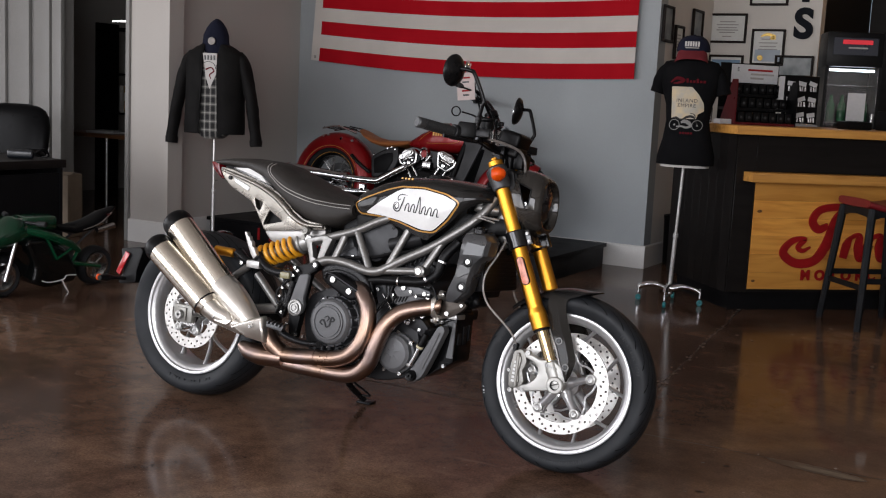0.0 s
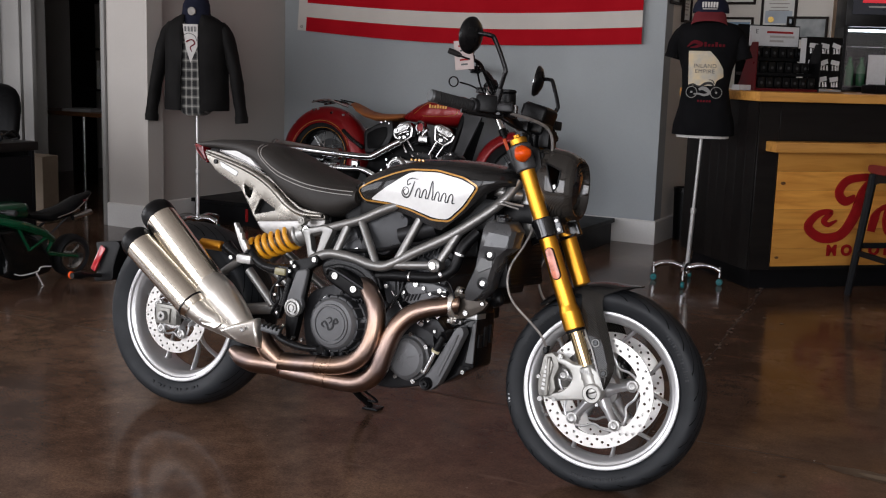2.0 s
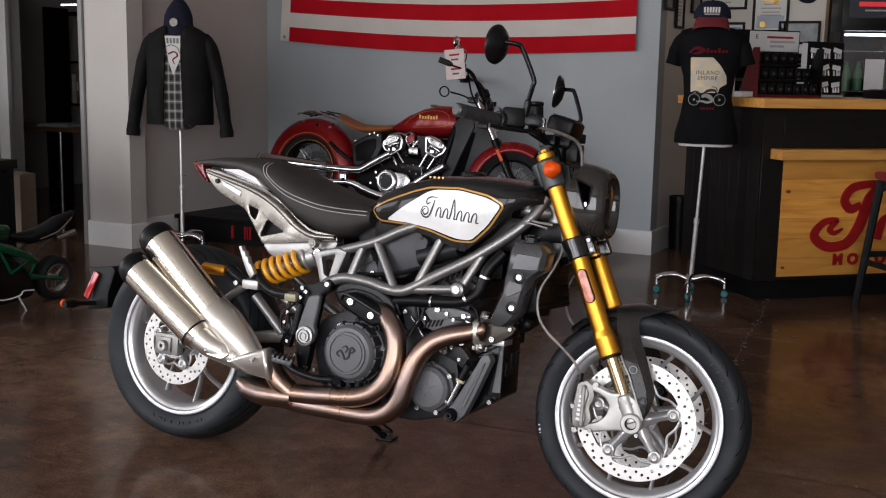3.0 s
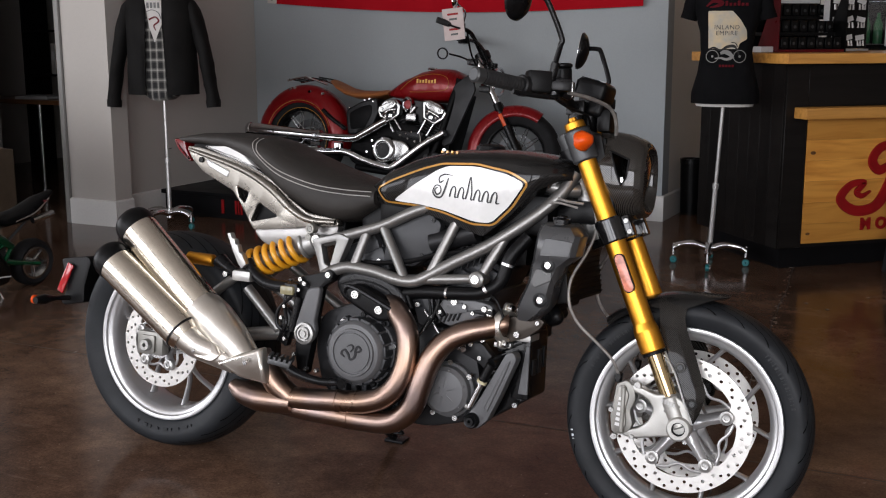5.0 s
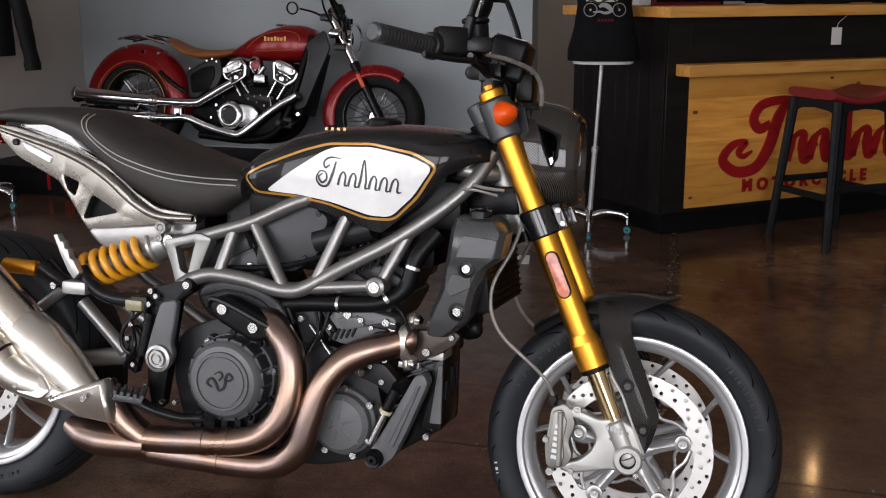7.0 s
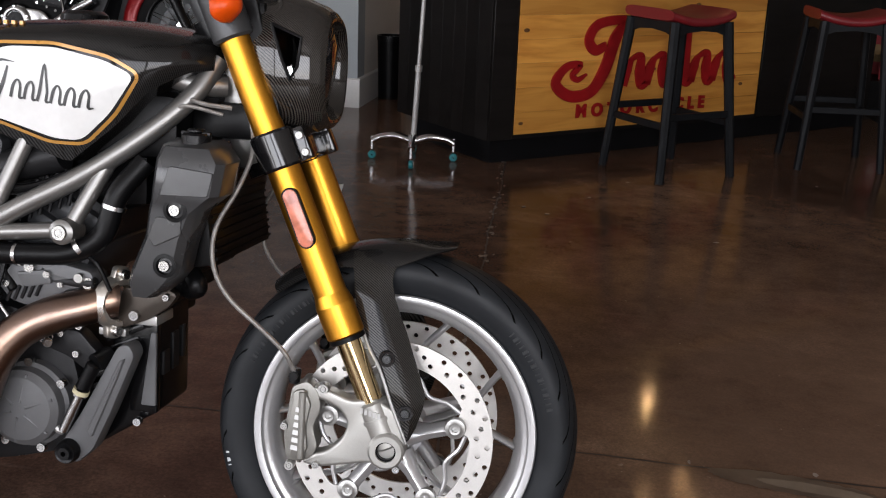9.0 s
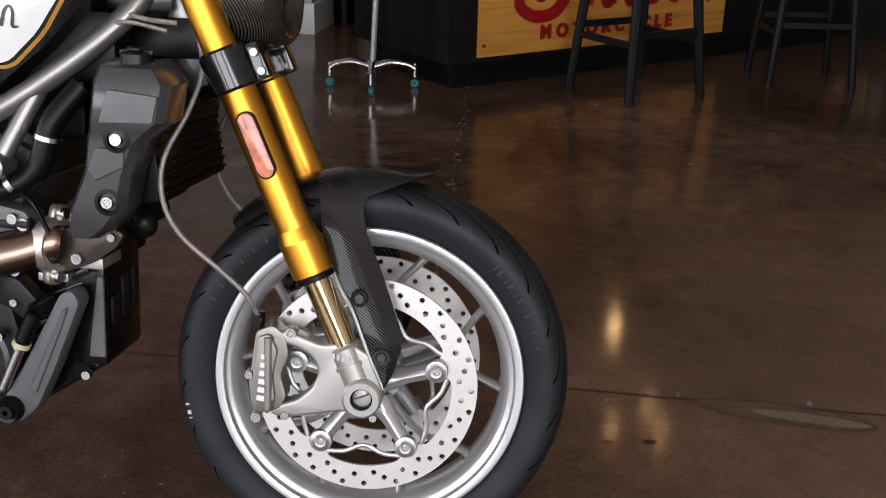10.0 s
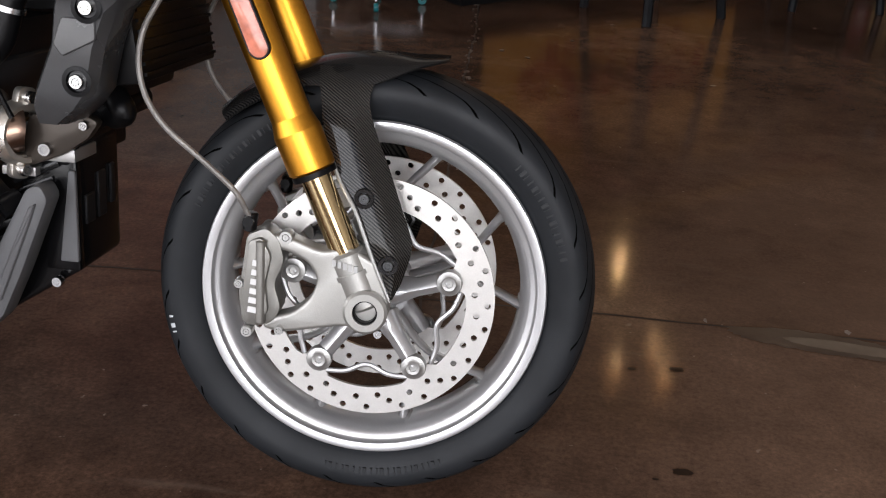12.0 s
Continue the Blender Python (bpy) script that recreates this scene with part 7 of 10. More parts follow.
bike_part("lower_radiator_tray", join(box(0.30, 0.37, -0.11, 0.06, 0.44, 0.475, 0.008), rod((0.395, -0.085, 0.505), (0.395, 0.05, 0.505), 0.018, 18, bevel=0.004)), M_BLACKPLASTIC)
bike_part("tank_front_frame", join(*[tube([(0.38, s * 0.075, 0.825), (0.42, s * 0.07, 0.815), (0.455, s * 0.05, 0.815)], 0.017, 12, 4) for s in (-1, 1)], rod(on_fork(0.47, 0, -0.052), on_fork(0.66, 0, -0.052), 0.038, 20)), M_FRAME)
bike_part("wiring", join(tube([(0.40, -0.09, 0.80), (0.44, -0.105, 0.79), (0.48, -0.09, 0.785)], 0.0036, 8, 5), tube([(0.38, -0.10, 0.775), (0.42, -0.11, 0.785), (0.47, -0.10, 0.775)], 0.003, 8, 5)), M_BRAID)
bike_part("horn_tray", box(0.40, 0.50, -0.05, 0.05, 0.735, 0.79, 0.01), M_BLACKPLASTIC)

# -- number-plate carrier, stand --
before_carrier = set(bike.children_recursive)
pl = bike_part("plate_carrier", join(
    plate(round_poly([(-1.175, 0.520), (-1.075, 0.535), (-1.060, 0.520), (-1.085, 0.440), (-1.085, 0.395), (-1.165, 0.380), (-1.175, 0.395), (-1.150, 0.430)], 0.010), -0.085, 0.085, 0.005),
    *[tube([(-1.085, s * 0.06, 0.45), (-1.02, s * 0.10, 0.44), (-0.92, s * 0.112, 0.37), (-0.79, s * 0.112, 0.315)], [0.014, 0.013, 0.012, 0.012], 10, 6) for s in (1,)]), M_BLACKPLASTIC, "black number-plate carrier behind the rear wheel")
bike_part("side_reflector", box(-0.012, 0.012, -0.006, 0.0, -0.048, 0.048, 0.004, 2), M_REDLENS, "red reflector strip", pl).data.transform(Matrix.Translation((-1.150, -0.090, 0.465)) @ pose(0, 0, 0, 0, 26, 0))
for side in (-1, 1):
    ind = bike_part("rear_indicator", mirrored_if(side, tube([(-1.14, -0.08, 0.405), (-1.16, -0.12, 0.405), (-1.165, -0.16, 0.405), (-1.165, -0.195, 0.405)], [0.008, 0.007, 0.016, 0.010], 12, 4)), M_BLACKPLASTIC, "", pl)
    bike_part("indicator_lens", mirrored_if(side, rod((-1.180, -0.178, 0.405), (-1.190, -0.178, 0.405), 0.013, 14, bevel=0.002)), M_AMBER, "", ind)
for ob in [o for o in bike.children_recursive if o not in before_carrier]:
    ob.data.transform(Matrix.Translation((0.035, 0, 0)))
bike_part("side_stand", join(tube([(-0.150, 0.085, 0.245), (-0.178, 0.120, 0.190), (-0.192, 0.178, 0.115), (-0.176, 0.272, 0.048)], [0.014, 0.013, 0.012, 0.011], 12, 5), tube([(-0.186, 0.160, 0.140), (-0.145, 0.205, 0.100), (-0.128, 0.232, 0.075), (-0.165, 0.235, 0.072)], 0.004, 8, 5)), M_BLACKMETAL, "black side stand, folded down")
bike_part("stand_foot", moved(box(-0.030, 0.030, -0.024, 0.024, 0.001, 0.010, 0.003), Matrix.Translation((-0.174, 0.285, 0.0335)) @ pose(0, 0, 0, LEAN, 0, 0)), M_BLACKMETAL)

# -- moulded and written marks on the tyres --
def tyre_marks(hub, half, sets, mat):
    for a0, a1, r0, r1, n, tilt in sets:
        for k in range(n):
            a = radians(a0 + (a1 - a0) * (k + 0.15) / n)
            b = radians(a0 + (a1 - a0) * (k + (0.40, 0.70, 0.30)[k % 3]) / n)
            ring = [(r * math.cos(t), r * math.sin(t)) for r, t in ((r0, a), (r0, b), (r1, b), (r1, a))]
            part("sidewall_mark", rings([[(x, -half * tilt + d, z) for x, z in ring] for d in (-0.0005, 0.004)]), mat, hub)


tyre_marks(front_wheel, 0.059, [(46, 14, 0.2430, 0.2525, 17, 0.994), (-66, -104, 0.2430, 0.2525, 21, 0.994), (156, 122, 0.2440, 0.2520, 19, 0.994)], M_TYREMARK)
tyre_marks(front_wheel, 0.059, [(190, 197, 0.256, 0.268, 3, 0.98)], M_CHALK)
tyre_marks(rear_wheel, 0.090, [(250, 300, 0.250, 0.262, 9, 0.97)], M_TYREMARK)


# ---- the red cruiser on the plinth ----
red = thing("cruiser_motorcycle", "deep red cruiser motorcycle with tan seat, parked on the black plinth", "motorcycle", pose(-2.075, 3.93, 0.170, 0, 0, 0) @ pose(0, 0, 0, -7, 0, 0))
RX0, RX1, RR, RF = -0.845, 0.735, 0.320, 0.287
STEER = Matrix.Translation((RX1, 0, 0)) @ pose(0, 0, 0, 0, 0, 20) @ Matrix.Translation((-RX1, 0, 0))
M_TYRE = material("cruiser_tyre_rubber", (0.012, 0.012, 0.013), 0.7, 0, 0.2, 20, spec=0.2)


def rp(name, bm, mat, label="", parent=None, angle=38):
    return part(name, bm, mat, parent or red, label, angle)


for name, x, half in (("rear_wheel", RX0, 0.075), ("front_wheel", RX1, 0.065)):
    hub = new(name)
    hub.parent = red
    hub.matrix_local = Matrix.Translation((x, 0, RR)) if x < 0 else STEER @ Matrix.Translation((x, 0, RF)) @ Matrix.Scale(RF / RR, 4)
    hub["label"] = "black cruiser wheel with fat tyre"
    prof = [(0.208, -half * 0.7), (0.25, -half), (0.285, -half * 0.95), (0.310, -half * 0.55), (0.32, 0), (0.310, half * 0.55), (0.285, half * 0.95), (0.25, half), (0.208, half * 0.7)]
    part("tyre", lathe(prof, 64), M_TYRE, hub, "", 60)
    part("rim", lathe([(0.215, -half * 0.72), (0.205, -half * 0.76), (0.192, -half * 0.6), (0.188, 0), (0.192, half * 0.6), (0.205, half * 0.76), (0.215, half * 0.72)], 64), M_BLACKMETAL, hub)
    if x < 0:
        part("pinstripe", lathe([(0.2155, -half * 0.78), (0.212, -half * 0.785), (0.212, -half * 0.77)], 64), M_TANKGOLD, hub)
    part("hub", lathe([(0.01, -0.07), (0.04, -0.07), (0.05, -0.03), (0.05, 0.03), (0.04, 0.07), (0.01, 0.07)], 28), M_STEEL, hub)
    for k in range(24):
        a = radians(15 * k)
        b = a + (0.35 if k % 2 else -0.35)
        part("spoke", rod((0.045 * math.cos(a), (-0.05 if k % 4 < 2 else 0.05), 0.045 * math.sin(a)), (0.195 * math.cos(b), 0, 0.195 * math.sin(b)), 0.0026, 6), M_STEEL, hub)
    part("brake_disc", plate([(0.14 * math.cos(0.1309 * i), 0.14 * math.sin(0.1309 * i)) for i in range(48)], 0.058, 0.062, holes=[[(0.09 * math.cos(0.2618 * i), 0.09 * math.sin(0.2618 * i)) for i in range(24)][::-1]]), M_DULLGREY, hub)


def arc_fender(x, R, half, a0, a1, drop, flare=0.0, zc=RR):
    rows = []
    for k in range(25):
        t = k / 24
        a = radians(a0 + (a1 - a0) * t)
        row = []
        for j in range(15):
            b = radians(-90 + 180 * j / 14)
            d = drop * (1 - math.cos(b)) ** 1.3
            r = R - d + flare * max(0, t - 0.8) * 5
            row.append((x + r * math.cos(a), half * math.sin(b), zc + r * math.sin(a)))
        inner = [(x + (p[0] - x) * 0.985, p[1] * 0.95, zc + (p[2] - zc) * 0.985) for p in row[::-1]]
        rows.append(row + inner)
    return rings(rows)


rp("rear_fender", arc_fender(RX0 + 0.01, 0.374, 0.102, -14, 172, 0.125), M_REDPAINT, "wide deep red rear fender", angle=60)
for a in (62, 100, 138):
    fa = radians(a)
    rp("fender_bolt", bolt(RX0 + 0.01 + 0.352 * math.cos(fa), -0.064, RR + 0.352 * math.sin(fa), 0.009, 0.016), M_CAST)
rp("front_fender", moved(arc_fender(RX1, 0.306, 0.080, 58, 192, 0.070, zc=RF), STEER), M_REDPAINT, "deep red front fender", angle=60)
for s in (-1, 1):
    rp("fender_stripe", tube([(RX0 + 0.01 + 0.262 * math.cos(radians(a)), s * 0.1025, RR + 0.262 * math.sin(radians(a))) for a in range(20, 172, 10)], 0.002, 6, 2), M_TANKGOLD)
    rp("fender_strut", tube([(-0.46, s * 0.102, 0.40), (-0.56, s * 0.108, 0.46), (-0.64, s * 0.106, 0.52)], 0.014, 10, 4), M_BLACKMETAL)
    for bx, bz in ((-0.92, 0.655), (-0.76, 0.64)):
        rp("fender_bolt", mirrored_if(s, bolt(bx, -0.088, bz, 0.011, 0.012, 10)), M_CHROME)
# tank
rows = []
for x, zt, zb, wd in ((-0.185, 0.640, 0.630, 0.03), (-0.14, 0.678, 0.618, 0.075), (-0.04, 0.740, 0.605, 0.115), (0.08, 0.788, 0.598, 0.140), (0.19, 0.813, 0.592, 0.150), (0.28, 0.808, 0.598, 0.142), (0.345, 0.784, 0.612, 0.120), (0.380, 0.745, 0.634, 0.088), (0.394, 0.705, 0.655, 0.045)):
    row = []
    for j in range(28):
        a = 2 * math.pi * j / 28
        c, s2 = math.cos(a), math.sin(a)
        k = 0.82 if s2 > 0 else 0.6
        row.append((x, wd * abs(c) ** k * (1 if c > 0 else -1), (zt + zb) / 2 + (zt - zb) / 2 * abs(s2) ** k * (1 if s2 > 0 else -1)))
    rows.append(row)
rtank = rp("fuel_tank", rings([[tuple(np.array(p)) for p in r] for r in rows]), M_REDPAINT, "deep red teardrop tank with gold outline", angle=60)
for s in (-1, 1):
    rp("tank_stripe", tube([(-0.05, s * 0.113, 0.665), (0.02, s * 0.127, 0.718), (0.10, s * 0.137, 0.752), (0.20, s * 0.139, 0.767), (0.275, s * 0.134, 0.755), (0.302, s * 0.133, 0.722), (0.285, s * 0.142, 0.668), (0.13, s * 0.147, 0.652), (0.03, s * 0.134, 0.652)], 0.0016, 6, 5), M_TANKGOLD, "", rtank)
    for k in range(7):
        rp("tank_mark", box(0.085 + 0.021 * k, 0.098 + 0.021 * k, s * 0.1505 - 0.0015, s * 0.1505 + 0.0015, 0.708, 0.728 if k % 3 else 0.734), M_TANKGOLD, "", rtank)
rp("filler_cap", moved(lathe([(0.0005, 0.012), (0.03, 0.010), (0.036, 0.0)], 24, closed=False), Matrix.Translation((0.12, 0.0, 0.808)) @ pose(0, 0, 0, 90, 0, 0)), M_CHROME, "", rtank)
# seat
rows = []
for x, zt, th, wd in ((-0.62, 0.726, 0.012, 0.06), (-0.58, 0.716, 0.024, 0.105), (-0.53, 0.694, 0.040, 0.138), (-0.46, 0.668, 0.052, 0.150), (-0.38, 0.655, 0.058, 0.148), (-0.28, 0.655, 0.055, 0.120), (-0.21, 0.662, 0.045, 0.088), (-0.170, 0.662, 0.03, 0.068)):
    rows.append([(x, wd * math.cos(a), zt - th / 2 + th / 2 * math.sin(a) + 0.02 * (abs(math.cos(a)) - 0.6) * (-0.6)) for a in [2 * math.pi * j / 20 for j in range(20)]])
rp("seat", rings(rows), M_TAN, "tan leather solo seat", angle=60)
rack = rp("luggage_rack", join(tube([(-0.95, -0.08, 0.715), (-0.80, -0.10, 0.735), (-0.62, -0.09, 0.690)], 0.007, 8, 5), tube([(-0.95, 0.08, 0.715), (-0.80, 0.10, 0.735), (-0.62, 0.09, 0.690)], 0.007, 8, 5)), M_CHROME, "small chrome luggage rack")
for k in range(5):
    rp("rack_bar", rod((-0.93 + 0.06 * k, -0.09, 0.722 + 0.004 * k), (-0.93 + 0.06 * k, 0.09, 0.722 + 0.004 * k), 0.005, 8), M_BLACKMETAL, "", rack)
# engine
ren = rp("engine", join(plate(round_poly([(-0.42, 0.20), (-0.36, 0.42), (-0.20, 0.46), (0.10, 0.44), (0.20, 0.30), (0.16, 0.16), (-0.30, 0.14)], 0.05), -0.13, 0.13, 0.015)), M_SATINBLACK, "black V-twin with polished covers")
HEADS = (
    ((-0.108, 0.535), 24, [(-0.197, 0.528), (-0.146, 0.592), (-0.063, 0.604), (-0.027, 0.569), (-0.032, 0.496), (-0.096, 0.458), (-0.173, 0.481)], (((-0.116, 0.458), (-0.070, 0.388)), ((-0.075, 0.478), (-0.016, 0.405)))),
    ((0.222, 0.532), -24, [(0.136, 0.591), (0.184, 0.603), (0.258, 0.576), (0.309, 0.524), (0.291, 0.481), (0.225, 0.443), (0.142, 0.483)], (((0.161, 0.478), (0.108, 0.385)), ((0.222, 0.458), (0.170, 0.375)))))
for (cx, cz), ang, ring, rods in HEADS:
    T = Matrix.Translation((cx, 0, cz)) @ pose(0, 0, 0, 0, -ang, 0)
    rp("cylinder", moved(box(-0.065, 0.065, -0.10, 0.10, -0.21, 0.04, 0.01), T), M_SATINBLACK, "", ren)
    for k in range(5):
        rp("cylinder_fin", moved(box(-0.070, 0.070, -0.116, 0.105, -0.175 + 0.020 * k, -0.168 + 0.020 * k, 0.002, 1), T), M_BLACKMETAL, "", ren)
    hd = rp("head_cover", plate(round_poly(ring, 0.012, 3), -0.150, -0.10, 0.008, 3), M_POLISHED, "polished shield-shaped cylinder head cover", ren)
    rp("head_inset", plate(round_poly([(cx + (x - cx) * 0.80, cz + (z - cz) * 0.76 - 0.004) for x, z in ring], 0.008, 3), -0.1525, -0.142, 0.002, 1), M_DARKGREY, "", hd)
    rp("rocker_block", moved(join(plate(round_poly([(-0.062, 0.042), (0.062, 0.042), (0.070, 0.012), (0.044, -0.006), (-0.044, -0.006), (-0.070, 0.012)], 0.008, 3), -0.164, -0.148, 0.006, 3), *[bolt(0.040 * k, -0.164, 0.022, 0.012, 0.007) for k in (-1, 1)]), T), M_POLISHED, "polished rocker cover", hd)
    rp("head_bar", moved(tube([(-0.052, -0.156, -0.020), (-0.020, -0.162, -0.014), (0.020, -0.162, -0.014), (0.052, -0.156, -0.020)], [0.007, 0.010, 0.010, 0.007], 10, 5), T), M_CHROME, "", hd)
    rp("head_badge", moved(lathe([(0.0005, -0.010), (0.013, -0.009), (0.015, 0.0)], 16, closed=False), T @ Matrix.Translation((0.0, -0.152, -0.044))), M_CHROME, "", hd)
    for k in (-1, 1):
        rp("head_bolt", moved(bolt(0.034 * k, -0.153, -0.034, 0.008, 0.007), T), M_CHROME, "", hd)
    for a, b in rods:
        rp("pushrod", rod((a[0], -0.136, a[1]), (b[0], -0.136, b[1]), 0.0085, 12), M_CHROME, "", ren)
HORN = Matrix.Translation((0.024, -0.135, 0.570)) @ Matrix.Diagonal((0.95, 1, 1.2, 1))
horn = rp("horn_cover", moved(lathe([(0.024, -0.012), (0.032, -0.022), (0.041, -0.012), (0.043, 0.02), (0.024, 0.02)], 26), HORN), M_CHROME, "", ren)
rp("horn_core", moved(lathe([(0.0005, -0.006), (0.024, -0.004), (0.025, 0.01)], 20, closed=False), HORN), M_REDPAINT, "", horn)
rp("intake_boot", join(box(0.010, 0.085, -0.14, -0.08, 0.465, 0.515, 0.012), rod((0.050, -0.142, 0.515), (0.088, -0.142, 0.560), 0.014, 12, bevel=0.003)), M_STEEL, "", ren)
PCM = Matrix.Translation((-0.125, -0.15, 0.272))
pc = rp("primary_cover", join(moved(lathe([(0.0005, -0.022), (0.050, -0.022), (0.054, -0.030), (0.066, -0.032), (0.082, -0.024), (0.090, -0.008), (0.090, 0.02)], 40, closed=False), PCM), plate(round_poly([(-0.09, 0.345), (0.02, 0.335), (0.070, 0.290), (0.02, 0.215), (-0.09, 0.195)], 0.03), -0.165, -0.13, 0.012, 3)), M_POLISHED, "polished primary cover", ren)
rp("cover_inset", moved(lathe([(0.0005, -0.026), (0.044, -0.026), (0.049, -0.022)], 32, closed=False), PCM), M_BLACKMETAL, "", pc)
for k in range(5):
    a = radians(72 * k + 20)
    rp("cover_screw", bolt(-0.125 + 0.074 * math.cos(a), -0.176, 0.272 + 0.074 * math.sin(a), 0.006, 0.006), M_CHROME, "", pc)
# exhausts
# small engine fittings and the forward foot control
for bx, bz, r in ((-0.020, 0.372, 0.008), (0.035, 0.352, 0.007), (0.085, 0.335, 0.008), (0.060, 0.395, 0.006), (0.118, 0.300, 0.007), (0.095, 0.240, 0.008), (0.020, 0.385, 0.006), (-0.185, 0.380, 0.007), (-0.230, 0.330, 0.008), (-0.265, 0.255, 0.007), (-0.215, 0.195, 0.007)):
    rp("engine_bolt", bolt(bx, -0.131, bz, r, 0.010), M_CHROME, "", ren)
rp("oil_line", tube([(0.120, -0.142, 0.395), (0.135, -0.150, 0.330), (0.105, -0.150, 0.285), (0.080, -0.145, 0.262)], 0.006, 8, 5), M_CHROME, "", ren)
rp("rib_plate", plate(round_poly([(-0.060, 0.400), (0.150, 0.392), (0.130, 0.352), (-0.030, 0.362)], 0.010, 3), -0.140, -0.120, 0.004, 2), M_DARKGREY, "", ren)
control = rp("foot_control", join(rod((0.235, -0.120, 0.235), (0.245, -0.270, 0.238), 0.013, 14, bevel=0.003), box(0.215, 0.265, -0.150, -0.125, 0.205, 0.270, 0.008)), M_BLACKMETAL, "forward foot peg and bracket")
rp("peg_rubber", rod((0.242, -0.200, 0.237), (0.2455, -0.285, 0.2385), 0.018, 16, bevel=0.004), M_RUBBER, "", control)
rp("brake_lever", tube([(0.245, -0.140, 0.225), (0.300, -0.160, 0.245), (0.345, -0.200, 0.285), (0.350, -0.240, 0.290)], [0.008, 0.007, 0.007, 0.010], 10, 4), M_CHROME, "", control)
M_PIPECHROME = material("bright_exhaust_chrome", (0.82, 0.82, 0.83), 0.13, 1.0, 0.05, 5)
for tip, neck, bends in (((-1.165, 0.370), (-0.600, 0.343), [(-0.50, 0.338), (-0.345, 0.338), (-0.285, 0.362), (-0.155, 0.434), (-0.10, 0.46)]), ((-1.115, 0.262), (-0.610, 0.242), [(-0.52, 0.242), (-0.40, 0.245), (-0.25, 0.196), (-0.10, 0.160), (-0.03, 0.172), (0.14, 0.302), (0.27, 0.375), (0.31, 0.40)])):
    m1 = rp("muffler", rod((tip[0], -0.190, tip[1]), (neck[0] - 0.02, -0.184, neck[1]), 0.046, 32, 0.036, bevel=0.004), M_PIPECHROME, "long chrome muffler")
    # black rod that makes the muffler's lower side dark
    rp("muffler_shield", rod((tip[0] + 0.08, -0.204, tip[1] - 0.030), (neck[0] - 0.14, -0.200, neck[1] - 0.022), 0.028, 24, 0.024, bevel=0.004), M_BLACKMETAL, "black rod along the muffler's lower side", m1)
    rp("muffler_tip", rod((tip[0] - 0.022, -0.190, tip[1] + 0.001), (tip[0] + 0.02, -0.190, tip[1] - 0.001), 0.050, 32, bevel=0.011), M_CHROME, "", m1)
    rp("header_pipe", tube([(neck[0] - 0.03, -0.184, neck[1])] + [(x, -0.180 if x < 0 else -0.162, z) for x, z in bends], 0.0255, 16, 6), M_PIPECHROME, "", m1)
    rp("muffler_clamp", join(rod((neck[0] - 0.045, -0.184, neck[1] + 0.001), (neck[0] + 0.005, -0.184, neck[1]), 0.042, 24, bevel=0.005), bolt(neck[0] - 0.02, -0.226, neck[1] + 0.003, 0.010, 0.008)), M_STEEL, "", m1)
for k in range(4):
    rp("shield_slot", box(-0.955 + 0.032 * k, -0.935 + 0.032 * k, -0.2345, -0.229, 0.240 - 0.001 * k, 0.250 - 0.001 * k), M_CAST, "", m1)
rp("exhaust_bracket", box(-0.482, -0.428, -0.205, -0.165, 0.252, 0.306, 0.008, 3), M_CHROME)
side_cover = rp("side_cover", plate(round_poly([(-0.446, 0.523), (-0.327, 0.585), (-0.215, 0.613), (-0.195, 0.511), (-0.265, 0.380), (-0.425, 0.360)], 0.03), -0.13, 0.13, 0.012, 3), M_DARKGREY, "black side cover")
rp("cover_panel", plate(round_poly([(-0.415, 0.505), (-0.325, 0.550), (-0.250, 0.565), (-0.245, 0.500), (-0.295, 0.410), (-0.400, 0.395)], 0.02), -0.136, -0.125, 0.004, 2), M_SATINBLACK, "", side_cover)
for bx, bz in ((-0.300, 0.590), (-0.265, 0.600), (-0.235, 0.585), (-0.415, 0.540)):
    rp("cover_screw", bolt(bx, -0.132, bz, 0.007, 0.006), M_STEEL, "", side_cover)
rp("frame_downtube", join(*[tube([(0.36, s * 0.09, 0.74), (0.33, s * 0.115, 0.60), (0.27, s * 0.125, 0.40), (0.18, s * 0.125, 0.20), (0.0, s * 0.12, 0.13), (-0.35, s * 0.12, 0.15)], 0.024, 12, 5) for s in (-1, 1)]), M_SATINBLACK, "black cast frame")
rp("radiator", moved(box(-0.03, 0.03, -0.10, 0.10, -0.19, 0.19, 0.008), Matrix.Translation((0.325, 0, 0.47)) @ pose(0, 0, 0, 0, 14, 0)), M_SATINBLACK, "black radiator between the frame tubes")
rp("frame_side", plate(round_poly([(0.350, 0.705), (0.452, 0.778), (0.490, 0.673), (0.341, 0.331), (0.282, 0.311), (0.244, 0.420)], 0.02), -0.128, -0.105, 0.006), M_DARKGREY)
# fork
fdir = Vector((-0.48, 0, 0.88)).normalized()
for s in (-1, 1):
    base = STEER @ Vector((RX1 + 0.025, s * 0.095, RF))
    leg = rp("fork_leg", rod(base - fdir * 0.03, base + fdir * 0.30, 0.026, 18, bevel=0.004), M_BLACKMETAL, "black fork slider")
    rp("fork_tube", rod(base + fdir * 0.29, base + fdir * 0.66, 0.0205, 16), M_CHROME, "", leg)
    rp("fork_shroud", rod(base + fdir * 0.30, base + fdir * 0.35, 0.028, 16), M_BLACKPLASTIC, "", leg)
    rf = base + fdir * 0.235
    rp("reflector", moved(box(-0.012, 0.012, -0.006, 0.002, -0.042, 0.042, 0.004, 2), Matrix.Translation((rf.x, rf.y + s * 0.028, rf.z)) @ pose(0, 0, 0, 0, -28, 0)), M_AMBER, "", leg)
